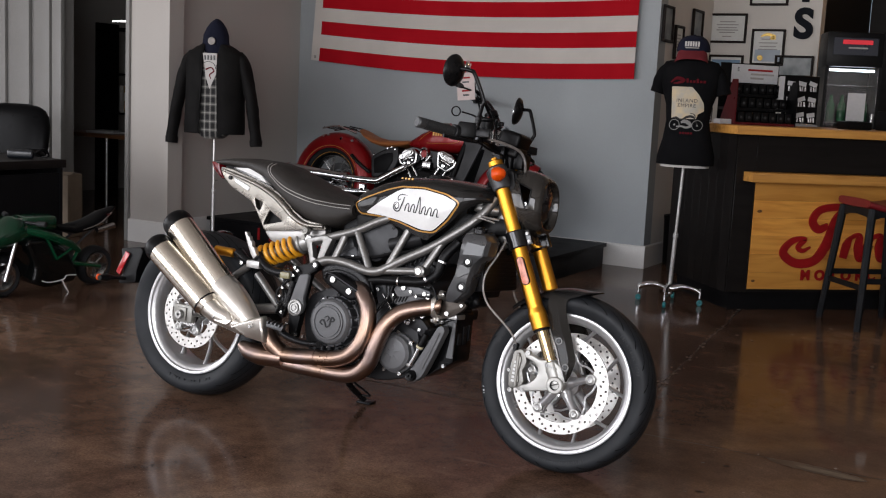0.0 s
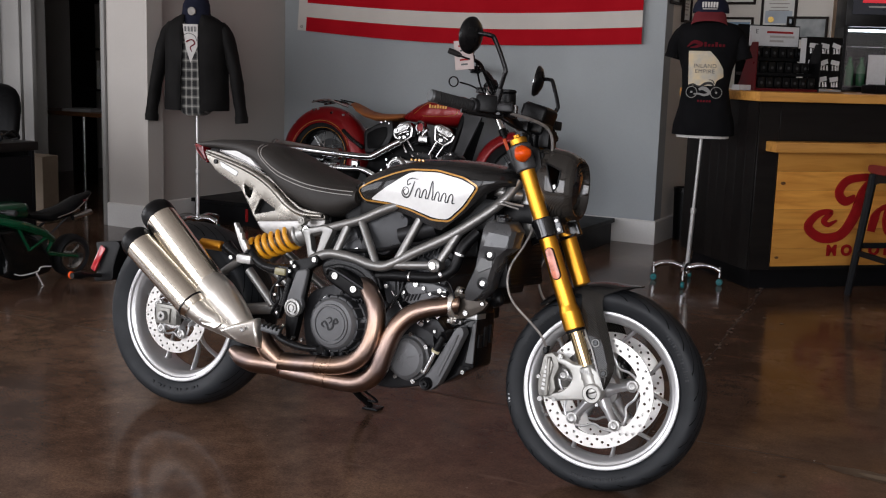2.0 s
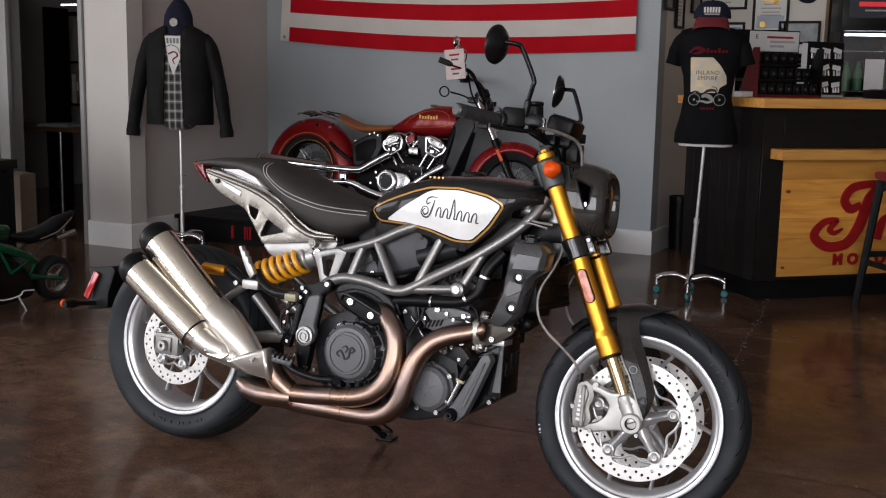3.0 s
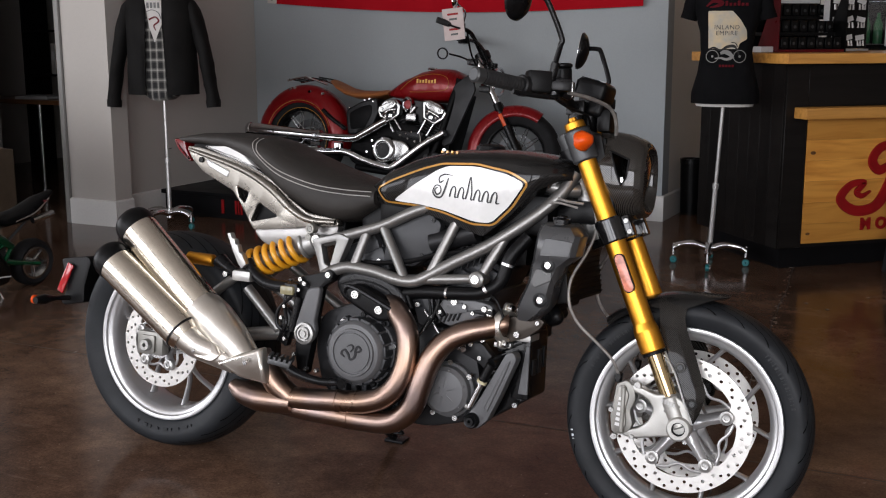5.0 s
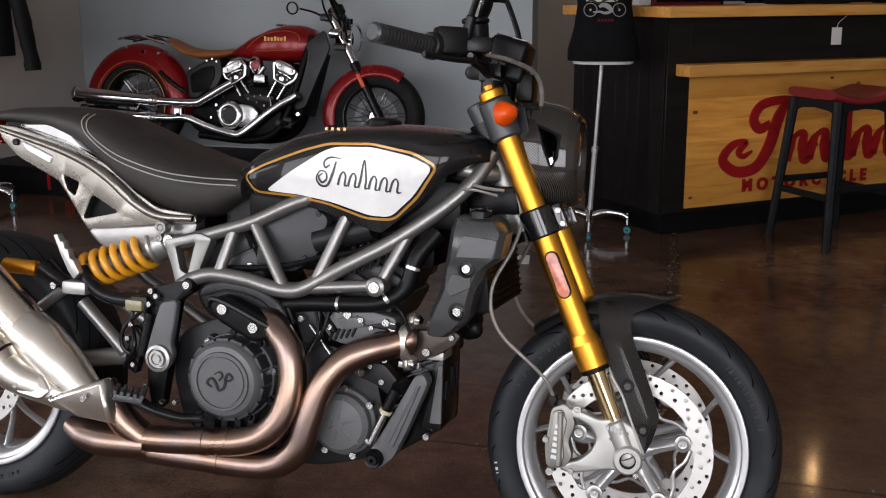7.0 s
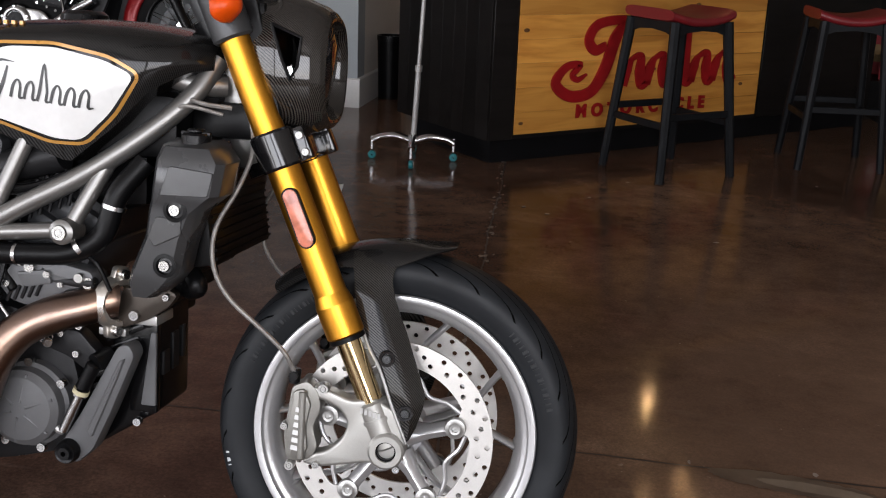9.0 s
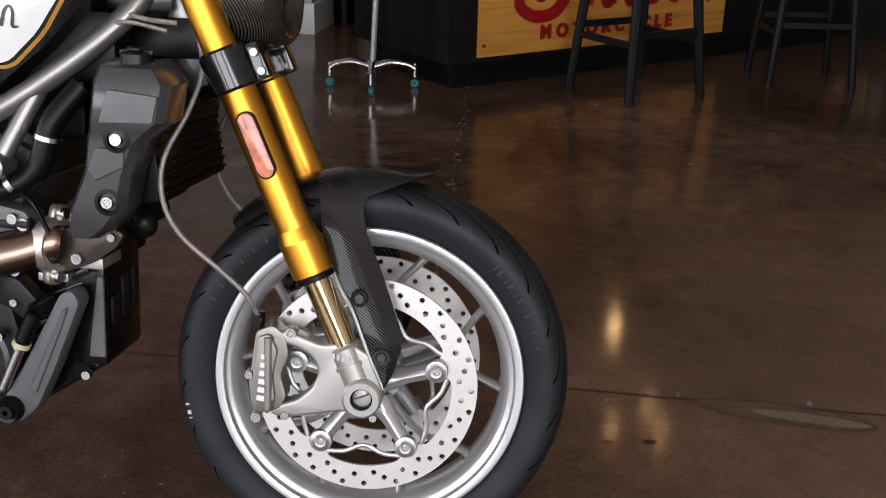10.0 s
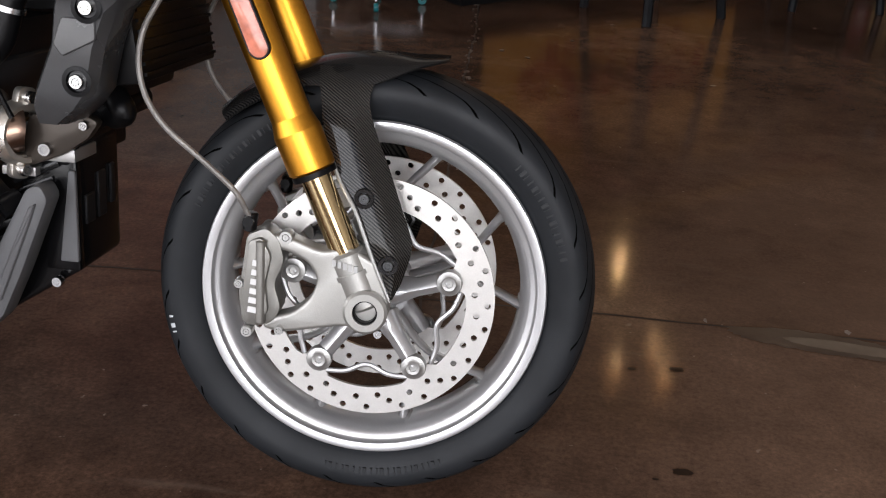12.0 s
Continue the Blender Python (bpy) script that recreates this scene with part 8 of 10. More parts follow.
rp("fork_clamps", join(moved(box(-0.035, 0.035, -0.12, 0.12, -0.02, 0.02, 0.008), Matrix.Translation(Vector((RX1 + 0.025, 0, RF)) + fdir * 0.45)), moved(box(-0.035, 0.035, -0.12, 0.12, -0.02, 0.02, 0.008), Matrix.Translation(Vector((RX1 + 0.025, 0, RF)) + fdir * 0.64))), M_BLACKMETAL)
hl = rp("headlamp", join(moved(lathe([(0.0005, -0.08), (0.05, -0.07), (0.075, -0.03), (0.085, 0.01), (0.088, 0.03), (0.08, 0.035)], 32, closed=False), Matrix.Translation((0.56, 0, 0.735)) @ pose(0, 0, 0, 0, 0, -90))), M_CHROME, "round chrome headlamp")
rp("headlamp_rim", moved(lathe([(0.078, 0.03), (0.090, 0.028), (0.092, 0.042), (0.080, 0.045)], 32), Matrix.Translation((0.56, 0, 0.735)) @ pose(0, 0, 0, 0, 0, -90)), M_CHROME, "", hl)
rp("headlamp_lens", moved(lathe([(0.0005, 0.055), (0.05, 0.05), (0.079, 0.036)], 32, closed=False), Matrix.Translation((0.56, 0, 0.735)) @ pose(0, 0, 0, 0, 0, -90)), M_CHROME, "", hl)
for s in (-1, 1):
    rp("front_indicator", mirrored_if(s, rod((0.50, -0.15, 0.755), (0.565, -0.15, 0.75), 0.028, 18, bevel=0.006)), M_CHROME, "bullet indicator")
# bars
before_bars = set(red.children_recursive)
bars = rp("handlebar", tube([(0.255, -0.40, 1.085), (0.345, -0.33, 1.055), (0.405, -0.25, 1.03), (0.425, -0.19, 0.97), (0.44, -0.10, 0.88), (0.45, 0, 0.85), (0.40, 0.10, 0.88), (0.30, 0.19, 0.97), (0.215, 0.25, 1.03), (0.10, 0.33, 1.055), (-0.015, 0.40, 1.085)], 0.0125, 12, 6), M_BLACKMETAL, "tall black handlebar")
for s in (-1, 1):
    back = Matrix.Translation((-0.27 if s > 0 else 0, 0, 0))
    rp("grip", moved(mirrored_if(s, rod((0.250, -0.404, 1.087), (0.33, -0.342, 1.059), 0.0195, 14, bevel=0.003)), back), M_RUBBER, "", bars)
    rp("switch_block", moved(mirrored_if(s, moved(box(-0.03, 0.03, -0.025, 0.025, -0.025, 0.025, 0.006), Matrix.Translation((0.365, -0.31, 1.05)) @ pose(0, 0, 0, 0, 0, 35))), back), M_BLACKMETAL, "", bars)
    rp("lever", moved(mirrored_if(s, tube([(0.40, -0.30, 1.045), (0.385, -0.35, 1.04), (0.33, -0.41, 1.055)], 0.006, 8, 5)), back), M_BLACKMETAL, "", bars)
rp("rear_view_mirror", join(tube([(0.38, -0.30, 1.07), (0.40, -0.32, 1.14), (0.36, -0.36, 1.19)], 0.005, 8, 5), moved(lathe([(0.0005, -0.016), (0.03, -0.012), (0.045, 0.0), (0.044, 0.005), (0.0005, 0.005)], 28, closed=False), Matrix.Translation((0.35, -0.365, 1.20)) @ pose(0, 0, 0, 0, 0, 95))), M_CHROME, "round chrome-backed mirror")
rp("low_mirror", join(moved(lathe([(0.029, -0.004), (0.037, -0.004), (0.037, 0.004), (0.029, 0.004)], 28), Matrix.Translation((0.20, -0.20, 0.905)) @ pose(0, 0, 0, 0, 0, 50)), tube([(0.235, -0.18, 0.905), (0.30, -0.13, 0.89), (0.36, -0.08, 0.86)], 0.006, 8, 4)), M_BLACKMETAL, "", bars)
rp("gauge", join(rod((0.40, 0, 0.885), (0.375, 0, 0.93), 0.05, 24, bevel=0.006)), M_BLACKMETAL, "", bars)
rp("bar_riser", join(*[rod((0.45, s * 0.05, 0.80), (0.45, s * 0.05, 0.87), 0.02, 12) for s in (-1, 1)], tube([(0.40, -0.28, 1.03), (0.40, -0.2, 0.90), (0.43, -0.1, 0.78)], 0.006, 8, 5), tube([(0.41, -0.27, 1.02), (0.48, -0.17, 0.90), (0.50, -0.08, 0.72)], 0.006, 8, 5)), M_BLACKMETAL, "", bars)
for ob in [o for o in red.children_recursive if o not in before_bars]:
    ob.data.transform(Matrix.Translation((0.085, 0, -0.015)))
tag = solid("price_card", box(-0.066, 0.066, -0.0015, 0.0015, -0.095, 0.095, 0.001, 1), material("pink_white_card", (0.66, 0.55, 0.53), 0.7, 0, 0.1, 30), "pale price card hung from the cruiser's handlebar", "card", at=pose(-1.645, 3.70, 1.255, 0, -6, 8))
for k, (z, wd) in enumerate(((0.06, 0.07), (0.03, 0.05), (-0.03, 0.06), (-0.06, 0.045))):
    part("print_bar", box(-wd / 2, wd / 2, -0.0022, -0.0016, z - 0.006, z + 0.006), M_TANKBLACK if k % 2 else M_REDLETTER, tag)


# ---- dressed display stands ----
M_TEAL = material("teal_castor_plastic", (0.012, 0.17, 0.19), 0.35, 0, 0.1, 30, coat=0.3)
M_COTTON_BLACK = material("black_cotton", (0.007, 0.007, 0.008), 0.9, 0, 0.25, 9, 0.4, 500, spec=0.08)
M_WOOL_BLACK = material("black_waxed_jacket", (0.009, 0.0085, 0.0085), 0.75, 0, 0.3, 7, 0.3, 260, spec=0.15)
M_NAVY = material("navy_jersey", (0.012, 0.014, 0.030), 0.9, 0, 0.2, 12, 0.4, 500, spec=0.2)
M_WHITECLOTH = material("white_cotton", (0.62, 0.60, 0.58), 0.9, 0, 0.08, 9, 0.3, 400)
M_REDCLOTH = material("red_cotton", (0.15, 0.009, 0.015), 0.85, 0, 0.15, 12, 0.3, 400)


M_STANDPOLE = material("pale_plated_tube", (0.78, 0.78, 0.77), 0.38, 0.75, 0.1, 30)


def display_stand(at, h, legs, turn, lean=(0.0, 0.0)):
    st = thing("display_stand", "chrome garment display stand on small teal castors", "display stand", at, "garment stands")
    up = lambda z: (lean[0] * (z - 0.07) / h, lean[1] * (z - 0.07) / h, z)
    part("pole", join(rod(up(0.07), up(0.42), 0.0125, 16), rod(up(0.42), up(h), 0.0095, 16), rod(up(0.405), up(0.435), 0.0165, 16, bevel=0.003)), M_STANDPOLE, st)
    part("pole_thread", join(*[rod(up(0.15 + 0.014 * k), up(0.157 + 0.014 * k), 0.0135, 14) for k in range(17)]), M_STANDPOLE, st)["kind"] = "stuff"
    part("hub", join(rod((0, 0, 0.055), (0, 0, 0.12), 0.024, 18, bevel=0.005)), M_CHROME, st)
    for k in range(legs):
        a = radians(turn + 360 * k / legs)
        u = Vector((math.cos(a), math.sin(a), 0))
        leg = part("leg", tube([u * 0.015 + Vector((0, 0, 0.09)), u * 0.08 + Vector((0, 0, 0.108)), u * 0.15 + Vector((0, 0, 0.100)), u * 0.185 + Vector((0, 0, 0.082))], [0.024, 0.022, 0.019, 0.021], 12, 5, flat=0.8), M_CHROME, st)
        part("castor_stem", rod(u * 0.185 + Vector((0, 0, 0.045)), u * 0.185 + Vector((0, 0, 0.105)), 0.008, 10), M_CHROME, leg)
        c = u * 0.185 + Vector((0, 0, 0.0185))
        part("castor", moved(lathe([(0.004, -0.010), (0.015, -0.010), (0.0185, -0.007), (0.0185, 0.007), (0.015, 0.010), (0.004, 0.010)], 18), Matrix.Translation(c) @ pose(0, 0, 0, 0, 0, math.degrees(a))), M_TEAL, leg, "teal castor wheel")
    part("castor_clip", rod((0.012, 0, 0.50), (0.03, 0, 0.50), 0.004, 8), M_CHROME, st)
    return st


def loft_body(sections, n=28, p=2.4):
    rows = []
    for z, cx, cy, wx, wy in sections:
        row = []
        for j in range(n):
            a = 2 * math.pi * j / n
            c, s = math.cos(a), math.sin(a)
            fold = 1 + 0.012 * math.sin(5 * a + z * 21) + 0.010 * math.sin(11 * a - z * 13)
            row.append((cx + wx * fold * abs(c) ** (2 / p) * (1 if c > 0 else -1), cy + wy * fold * abs(s) ** (2 / p) * (1 if s > 0 else -1), z))
        rows.append(row)
    return rings(rows)


def sleeve(pts, radii, n=14, wob=0.06):
    bm = tube(pts, radii, n, 5, flat=0.8)
    for v in bm.verts:
        k = noise.noise(v.co * 14.0)
        v.co += Vector((k, noise.noise(v.co * 11.0 + Vector((5, 0, 0))), 0)) * 0.010
    return bm


# black T-shirt on a bust, with a cap; its back print faces the bike
TS = pose(0.112, 3.20, 0, 0, 0, 12)
display_stand(pose(0.052, 3.285, 0, 0, 0, 12), 0.90, 4, -2, (0.042, -0.096))
solid("mannequin_bust", join(loft_body([(0.835, 0, 0, 0.140, 0.105), (0.87, 0, 0, 0.150, 0.112), (0.98, 0, 0, 0.140, 0.105), (1.10, 0, 0, 0.115, 0.092), (1.22, 0, 0, 0.135, 0.10), (1.36, 0, 0, 0.150, 0.105), (1.435, 0, 0, 0.11, 0.075), (1.46, 0, 0, 0.055, 0.055), (1.53, 0, 0, 0.05, 0.052)])), M_WHITECLOTH, "white dressmaker bust under a black T-shirt", "mannequin", at=TS)
shirt = thing("t_shirt", "black T-shirt with a tan emblem print, worn by a bust", "shirt", TS)
part("shirt_body", loft_body([(0.850, 0, 0, 0.166, 0.122), (0.90, 0, 0, 0.166, 0.124), (1.00, 0, 0, 0.140, 0.114), (1.10, 0, 0, 0.124, 0.106), (1.20, 0, 0, 0.134, 0.111), (1.30, 0, 0, 0.165, 0.116), (1.40, 0, 0, 0.178, 0.108), (1.445, 0, 0, 0.150, 0.085), (1.462, 0, 0, 0.075, 0.062)], 36), M_COTTON_BLACK, shirt, angle=70)
for s in (-1, 1):
    part("sleeve", sleeve([(s * 0.118, 0, 1.412), (s * 0.158, 0, 1.365), (s * 0.180, 0.0, 1.305), (s * 0.192, 0.0, 1.262)], [0.050, 0.056, 0.052, 0.052]), M_COTTON_BLACK, shirt, angle=70)
SHIRT_Z, SHIRT_X, SHIRT_Y = [0.85, 0.90, 1.00, 1.10, 1.20, 1.30, 1.40], [0.166, 0.166, 0.140, 0.124, 0.134, 0.165, 0.178], [0.122, 0.124, 0.114, 0.106, 0.111, 0.116, 0.108]


def wrap(bm, lift):
    """Lays a flat print on the curved back of the shirt."""
    for axis, lo, n in ((Vector((1, 0, 0)), -0.12, 17), (Vector((0, 0, 1)), 1.02, 12)):
        for k in range(n):
            bmesh.ops.bisect_plane(bm, geom=bm.verts[:] + bm.edges[:] + bm.faces[:], plane_co=axis * (lo + (0.015 if axis.x else 0.03) * k), plane_no=axis)
    y0 = max(v.co.y for v in bm.verts)
    for v in bm.verts:
        wx, wy = (float(np.interp(v.co.z, SHIRT_Z, t)) * 1.02 for t in (SHIRT_X, SHIRT_Y))
        v.co.y += -y0 - lift - wy * max(0.0, 1 - min(1.0, abs(v.co.x) / wx) ** 2.4) ** (1 / 2.4)
    return bm


prt = part("back_print", wrap(plate(round_poly([(-0.095, 1.300), (0.020, 1.300), (0.060, 1.258), (0.090, 1.208), (0.094, 1.165), (0.060, 1.145), (0.052, 1.118), (-0.088, 1.118)], 0.006), -0.1215, -0.1175), 0), material("aged_map_print", (0.62, 0.50, 0.32), 0.8, 0, 0.35, 22, colour2=(0.46, 0.43, 0.37)), shirt, "tan map-shaped print")
part("lake_print", wrap(plate(round_poly([(-0.020, 1.255), (0.018, 1.288), (0.050, 1.252), (0.066, 1.222), (0.030, 1.232), (0.006, 1.262)], 0.006), -0.1222, -0.1210), 0.0015), material("blue_grey_print", (0.34, 0.40, 0.45), 0.8), prt)
lettering("INLAND", 0.030, M_TANKBLACK, prt, pose(-0.004, -0.1225, 1.212, 90, 0, 0), 0.0004, "print_lettering", 1.12)
lettering("EMPIRE", 0.030, M_TANKBLACK, prt, pose(-0.004, -0.1205, 1.184, 90, 0, 0), 0.0004, "print_lettering", 1.12)
M_PRINTLINE = material("silver_print_lines", (0.26, 0.255, 0.245), 0.8)
for cx in (-0.068, 0.062):
    part("print_wheel", wrap(moved(lathe([(0.0275, -0.002), (0.031, -0.002), (0.031, 0.002), (0.0275, 0.002)], 24), Matrix.Translation((cx, -0.1195, 1.082))), 0.003), M_PRINTLINE, prt)
    part("print_hub", wrap(moved(lathe([(0.0005, -0.002), (0.006, -0.002), (0.006, 0.002)], 12, closed=False), Matrix.Translation((cx, -0.1195, 1.082))), 0.003), M_PRINTLINE, prt)
M_PRINTDARK = material("dark_print_ink", (0.020, 0.018, 0.017), 0.8)
part("print_frame", wrap(ribbon([(-0.085, 1.118), (-0.060, 1.124), (-0.030, 1.112), (0.0, 1.128), (0.030, 1.132), (0.046, 1.118), (0.062, 1.082)], [.006, .010, .007, .014, .014, .007, .005], -0.1225, 0.003, 4), 0.003), M_PRINTDARK, prt)
part("print_bars", wrap(ribbon([(0.020, 1.150), (0.040, 1.146), (0.050, 1.128)], [.004, .004, .005], -0.1225, 0.003, 4), 0.003), M_PRINTDARK, prt)
part("print_engine", wrap(ribbon([(-0.030, 1.096), (-0.010, 1.104), (0.012, 1.096), (0.026, 1.078), (0.0, 1.068), (-0.026, 1.074), (-0.056, 1.072)], [.012, .020, .022, .014, .012, .010, .006], -0.1205, 0.004, 4), 0.002), M_PRINTLINE, prt)
M_FADEDRED = material("faded_red_print", (0.10, 0.009, 0.014), 0.9, spec=0.1)
part("red_print", wrap(join(ribbon([(-0.105, 1.322), (-0.070, 1.348), (-0.030, 1.336), (-0.062, 1.322), (-0.09, 1.318)], [.006, .018, .020, .012, .004], -0.1195, 0.004, 5), *[box(-0.016 + 0.019 * k, -0.003 + 0.019 * k, -0.1195, -0.116, 1.324, 1.338 if k % 3 else 1.348) for k in range(6)]), 0), M_FADEDRED, shirt)
part("red_print", wrap(join(*[box(-0.034 + 0.015 * k, -0.023 + 0.015 * k, -0.1190, -0.1155, 1.030, 1.042) for k in range(5)]), 0), M_FADEDRED, shirt)
hat = thing("baseball_cap", "navy baseball cap with a red peak and pale front lettering", "cap", TS @ Matrix.Translation((0, 0, -0.026)))
rows = []
for k in range(9):
    a = radians(90 * k / 8)
    rows.append([(0.097 * math.cos(a) ** 0.7 * math.cos(b) if k < 8 else 0.001 * math.cos(b), 0.098 * math.cos(a) ** 0.7 * math.sin(b) if k < 8 else 0.001 * math.sin(b), 1.532 + 0.092 * math.sin(a)) for b in [2 * math.pi * j / 28 for j in range(28)]])
part("crown", rings(rows), M_NAVY, hat, angle=60)
rows = []
for k in range(7):
    t = k / 6
    rows.append([(math.sin(radians(-78 + 156 * j / 14)) * (0.085 + 0.012 * t), -0.055 - 0.055 * t * math.cos(radians(-78 + 156 * j / 14)) ** 0.6 - 0.03 * math.cos(radians(-78 + 156 * j / 14)), 1.538 - 0.055 * t - 0.02 * (j / 7 - 1) ** 2) for j in range(15)])
bm = bmesh.new()
g = [[bm.verts.new(p) for p in r] for r in rows]
for a, b in zip(g, g[1:]):
    for i in range(14):
        bm.faces.new((a[i], a[i + 1], b[i + 1], b[i]))
geo = bmesh.ops.extrude_face_region(bm, geom=list(bm.faces))
bmesh.ops.translate(bm, verts=[v for v in geo["geom"] if isinstance(v, bmesh.types.BMVert)], vec=(0, 0, 0.004))
part("peak", bm, M_REDCLOTH, hat, "red peak", 60)
part("button", moved(lathe([(0.0005, 0.006), (0.008, 0.004), (0.009, 0)], 12, closed=False), Matrix.Translation((0, 0, 1.623)) @ pose(0, 0, 0, 90, 0, 0)), M_NAVY, hat)
for k in range(6):
    part("front_mark", box(-0.042 + 0.0145 * k, -0.032 + 0.0145 * k, -0.1035 + 0.0011 * (k - 2.5) ** 2, -0.090, 1.556, 1.584), M_WHITECLOTH, hat)
part("front_mark", box(-0.038, 0.038, -0.101, -0.092, 1.545, 1.551), M_STITCH, hat)

# jacket, plaid shirt and hood on the other stand
JK = pose(-3.285, 2.968, 0, 0, 0, 22)
display_stand(JK, 0.86, 4, 62)
solid("mannequin_bust", join(loft_body([(0.85, 0, 0, 0.150, 0.10), (0.95, 0, 0, 0.145, 0.10), (1.15, 0, 0, 0.150, 0.105), (1.33, 0, 0, 0.175, 0.105), (1.42, 0, 0, 0.13, 0.075), (1.45, 0, 0, 0.06, 0.058), (1.50, 0, 0, 0.055, 0.055)]), moved(lathe([(0.0005, -0.006), (0.026, -0.005), (0.028, 0.004)], 22, closed=False), Matrix.Translation((0, -0.098, 1.485)))), material("grey_bust_cap", (0.28, 0.26, 0.24), 0.5, 0.3, 0.2, 30), "grey bust under a jacket and hood", "mannequin", at=JK)
hood = thing("hooded_top", "dark navy hooded top worn under the jacket", "hoodie", JK)
rows = []
for z, wx, wy, cy in ((1.40, 0.125, 0.085, 0.0), (1.44, 0.105, 0.080, 0.0), (1.48, 0.094, 0.085, -0.004), (1.53, 0.090, 0.085, 0.0), (1.58, 0.070, 0.072, 0.008), (1.62, 0.042, 0.05, 0.014), (1.645, 0.012, 0.02, 0.018)):
    rows.append([(wx * math.cos(a), cy + wy * math.sin(a), z) for a in [2 * math.pi * j / 24 for j in range(24)]])
part("hood", rings(rows), M_NAVY, hood, angle=70)
part("tee_front", bulge(plate([(-0.052, 1.400), (0.050, 1.400), (0.048, 1.26), (0.0, 1.15), (-0.03, 1.24)], -0.126, -0.118), 0.5), M_WHITECLOTH, hood, "white printed T-shirt front")
for k in range(4):
    part("tee_print", box(-0.040 + 0.022 * k, -0.028 + 0.022 * k, -0.1285, -0.124, 1.352, 1.385), M_TANKBLACK, hood)
part("tee_print", bulge(ribbon([(-0.045, 1.33), (-0.01, 1.342), (0.03, 1.325), (0.045, 1.29)], [.004] * 4, -0.1285, 0.004, 5), 0.5), M_TANKBLACK, hood)
part("tee_print", bulge(ribbon([(-0.03, 1.285), (0.01, 1.30), (0.03, 1.275), (0.0, 1.25), (0.01, 1.22)], [.010, .008, .010, .008, .004], -0.1285, 0.004, 5), 0.5), M_REDCLOTH, hood)
plaid = bpy.data.materials.new("black_white_plaid")
plaid.use_nodes = True
pn = plaid.node_tree
ptc = pn.nodes.new("ShaderNodeTexCoord")
psep = pn.nodes.new("ShaderNodeSeparateXYZ")
pn.links.new(ptc.outputs["Object"], psep.inputs["Vector"])


def plaid_math(op, a, b):
    n = pn.nodes.new("ShaderNodeMath")
    n.operation = op
    for i, v in enumerate((a, b)):
        if isinstance(v, (int, float)):
            n.inputs[i].default_value = v
        else:
            pn.links.new(v, n.inputs[i])
    return n.outputs[0]


bands = []
for axis, per, off in (("X", 0.040, 0.3), ("Z", 0.060, 0.1)):
    ph = plaid_math("FRACT", plaid_math("ADD", plaid_math("DIVIDE", psep.outputs[axis], per), off), 0)
    thin = plaid_math("LESS_THAN", plaid_math("ABSOLUTE", plaid_math("SUBTRACT", ph, 0.5), 0), 0.07)
    soft = plaid_math("MULTIPLY", plaid_math("LESS_THAN", plaid_math("ABSOLUTE", plaid_math("SUBTRACT", ph, 0.5), 0), 0.22), 0.22)
    bands.append(plaid_math("MAXIMUM", plaid_math("MULTIPLY", thin, 0.8), soft))
pm = pn.nodes.new("ShaderNodeMix")
pm.data_type = "RGBA"
pm.inputs["A"].default_value, pm.inputs["B"].default_value = (0.014, 0.014, 0.015, 1), (0.42, 0.41, 0.38, 1)
pn.links.new(plaid_math("MULTIPLY", plaid_math("ADD", bands[0], bands[1]), 0.6), pm.inputs["Factor"])
pn.links.new(pm.outputs["Result"], bsdf(plaid).inputs["Base Color"])
bsdf(plaid).inputs["Roughness"].default_value = 0.9
shirt2 = thing("plaid_shirt", "black and white plaid shirt hanging below the jacket", "shirt", JK)
part("shirt_front", loft_body([(0.800, 0.0, -0.01, 0.060, 0.10), (0.815, 0, -0.01, 0.085, 0.112), (0.85, 0, -0.01, 0.125, 0.116), (1.00, 0, -0.01, 0.130, 0.116), (1.20, 0, -0.01, 0.135, 0.116), (1.30, 0, -0.01, 0.13, 0.110)], 30), plaid, shirt2, angle=70)
jacket = thing("jacket", "black waxed zip jacket hanging open on the stand", "jacket", JK @ Matrix.Diagonal((0.88, 1, 1, 1)))
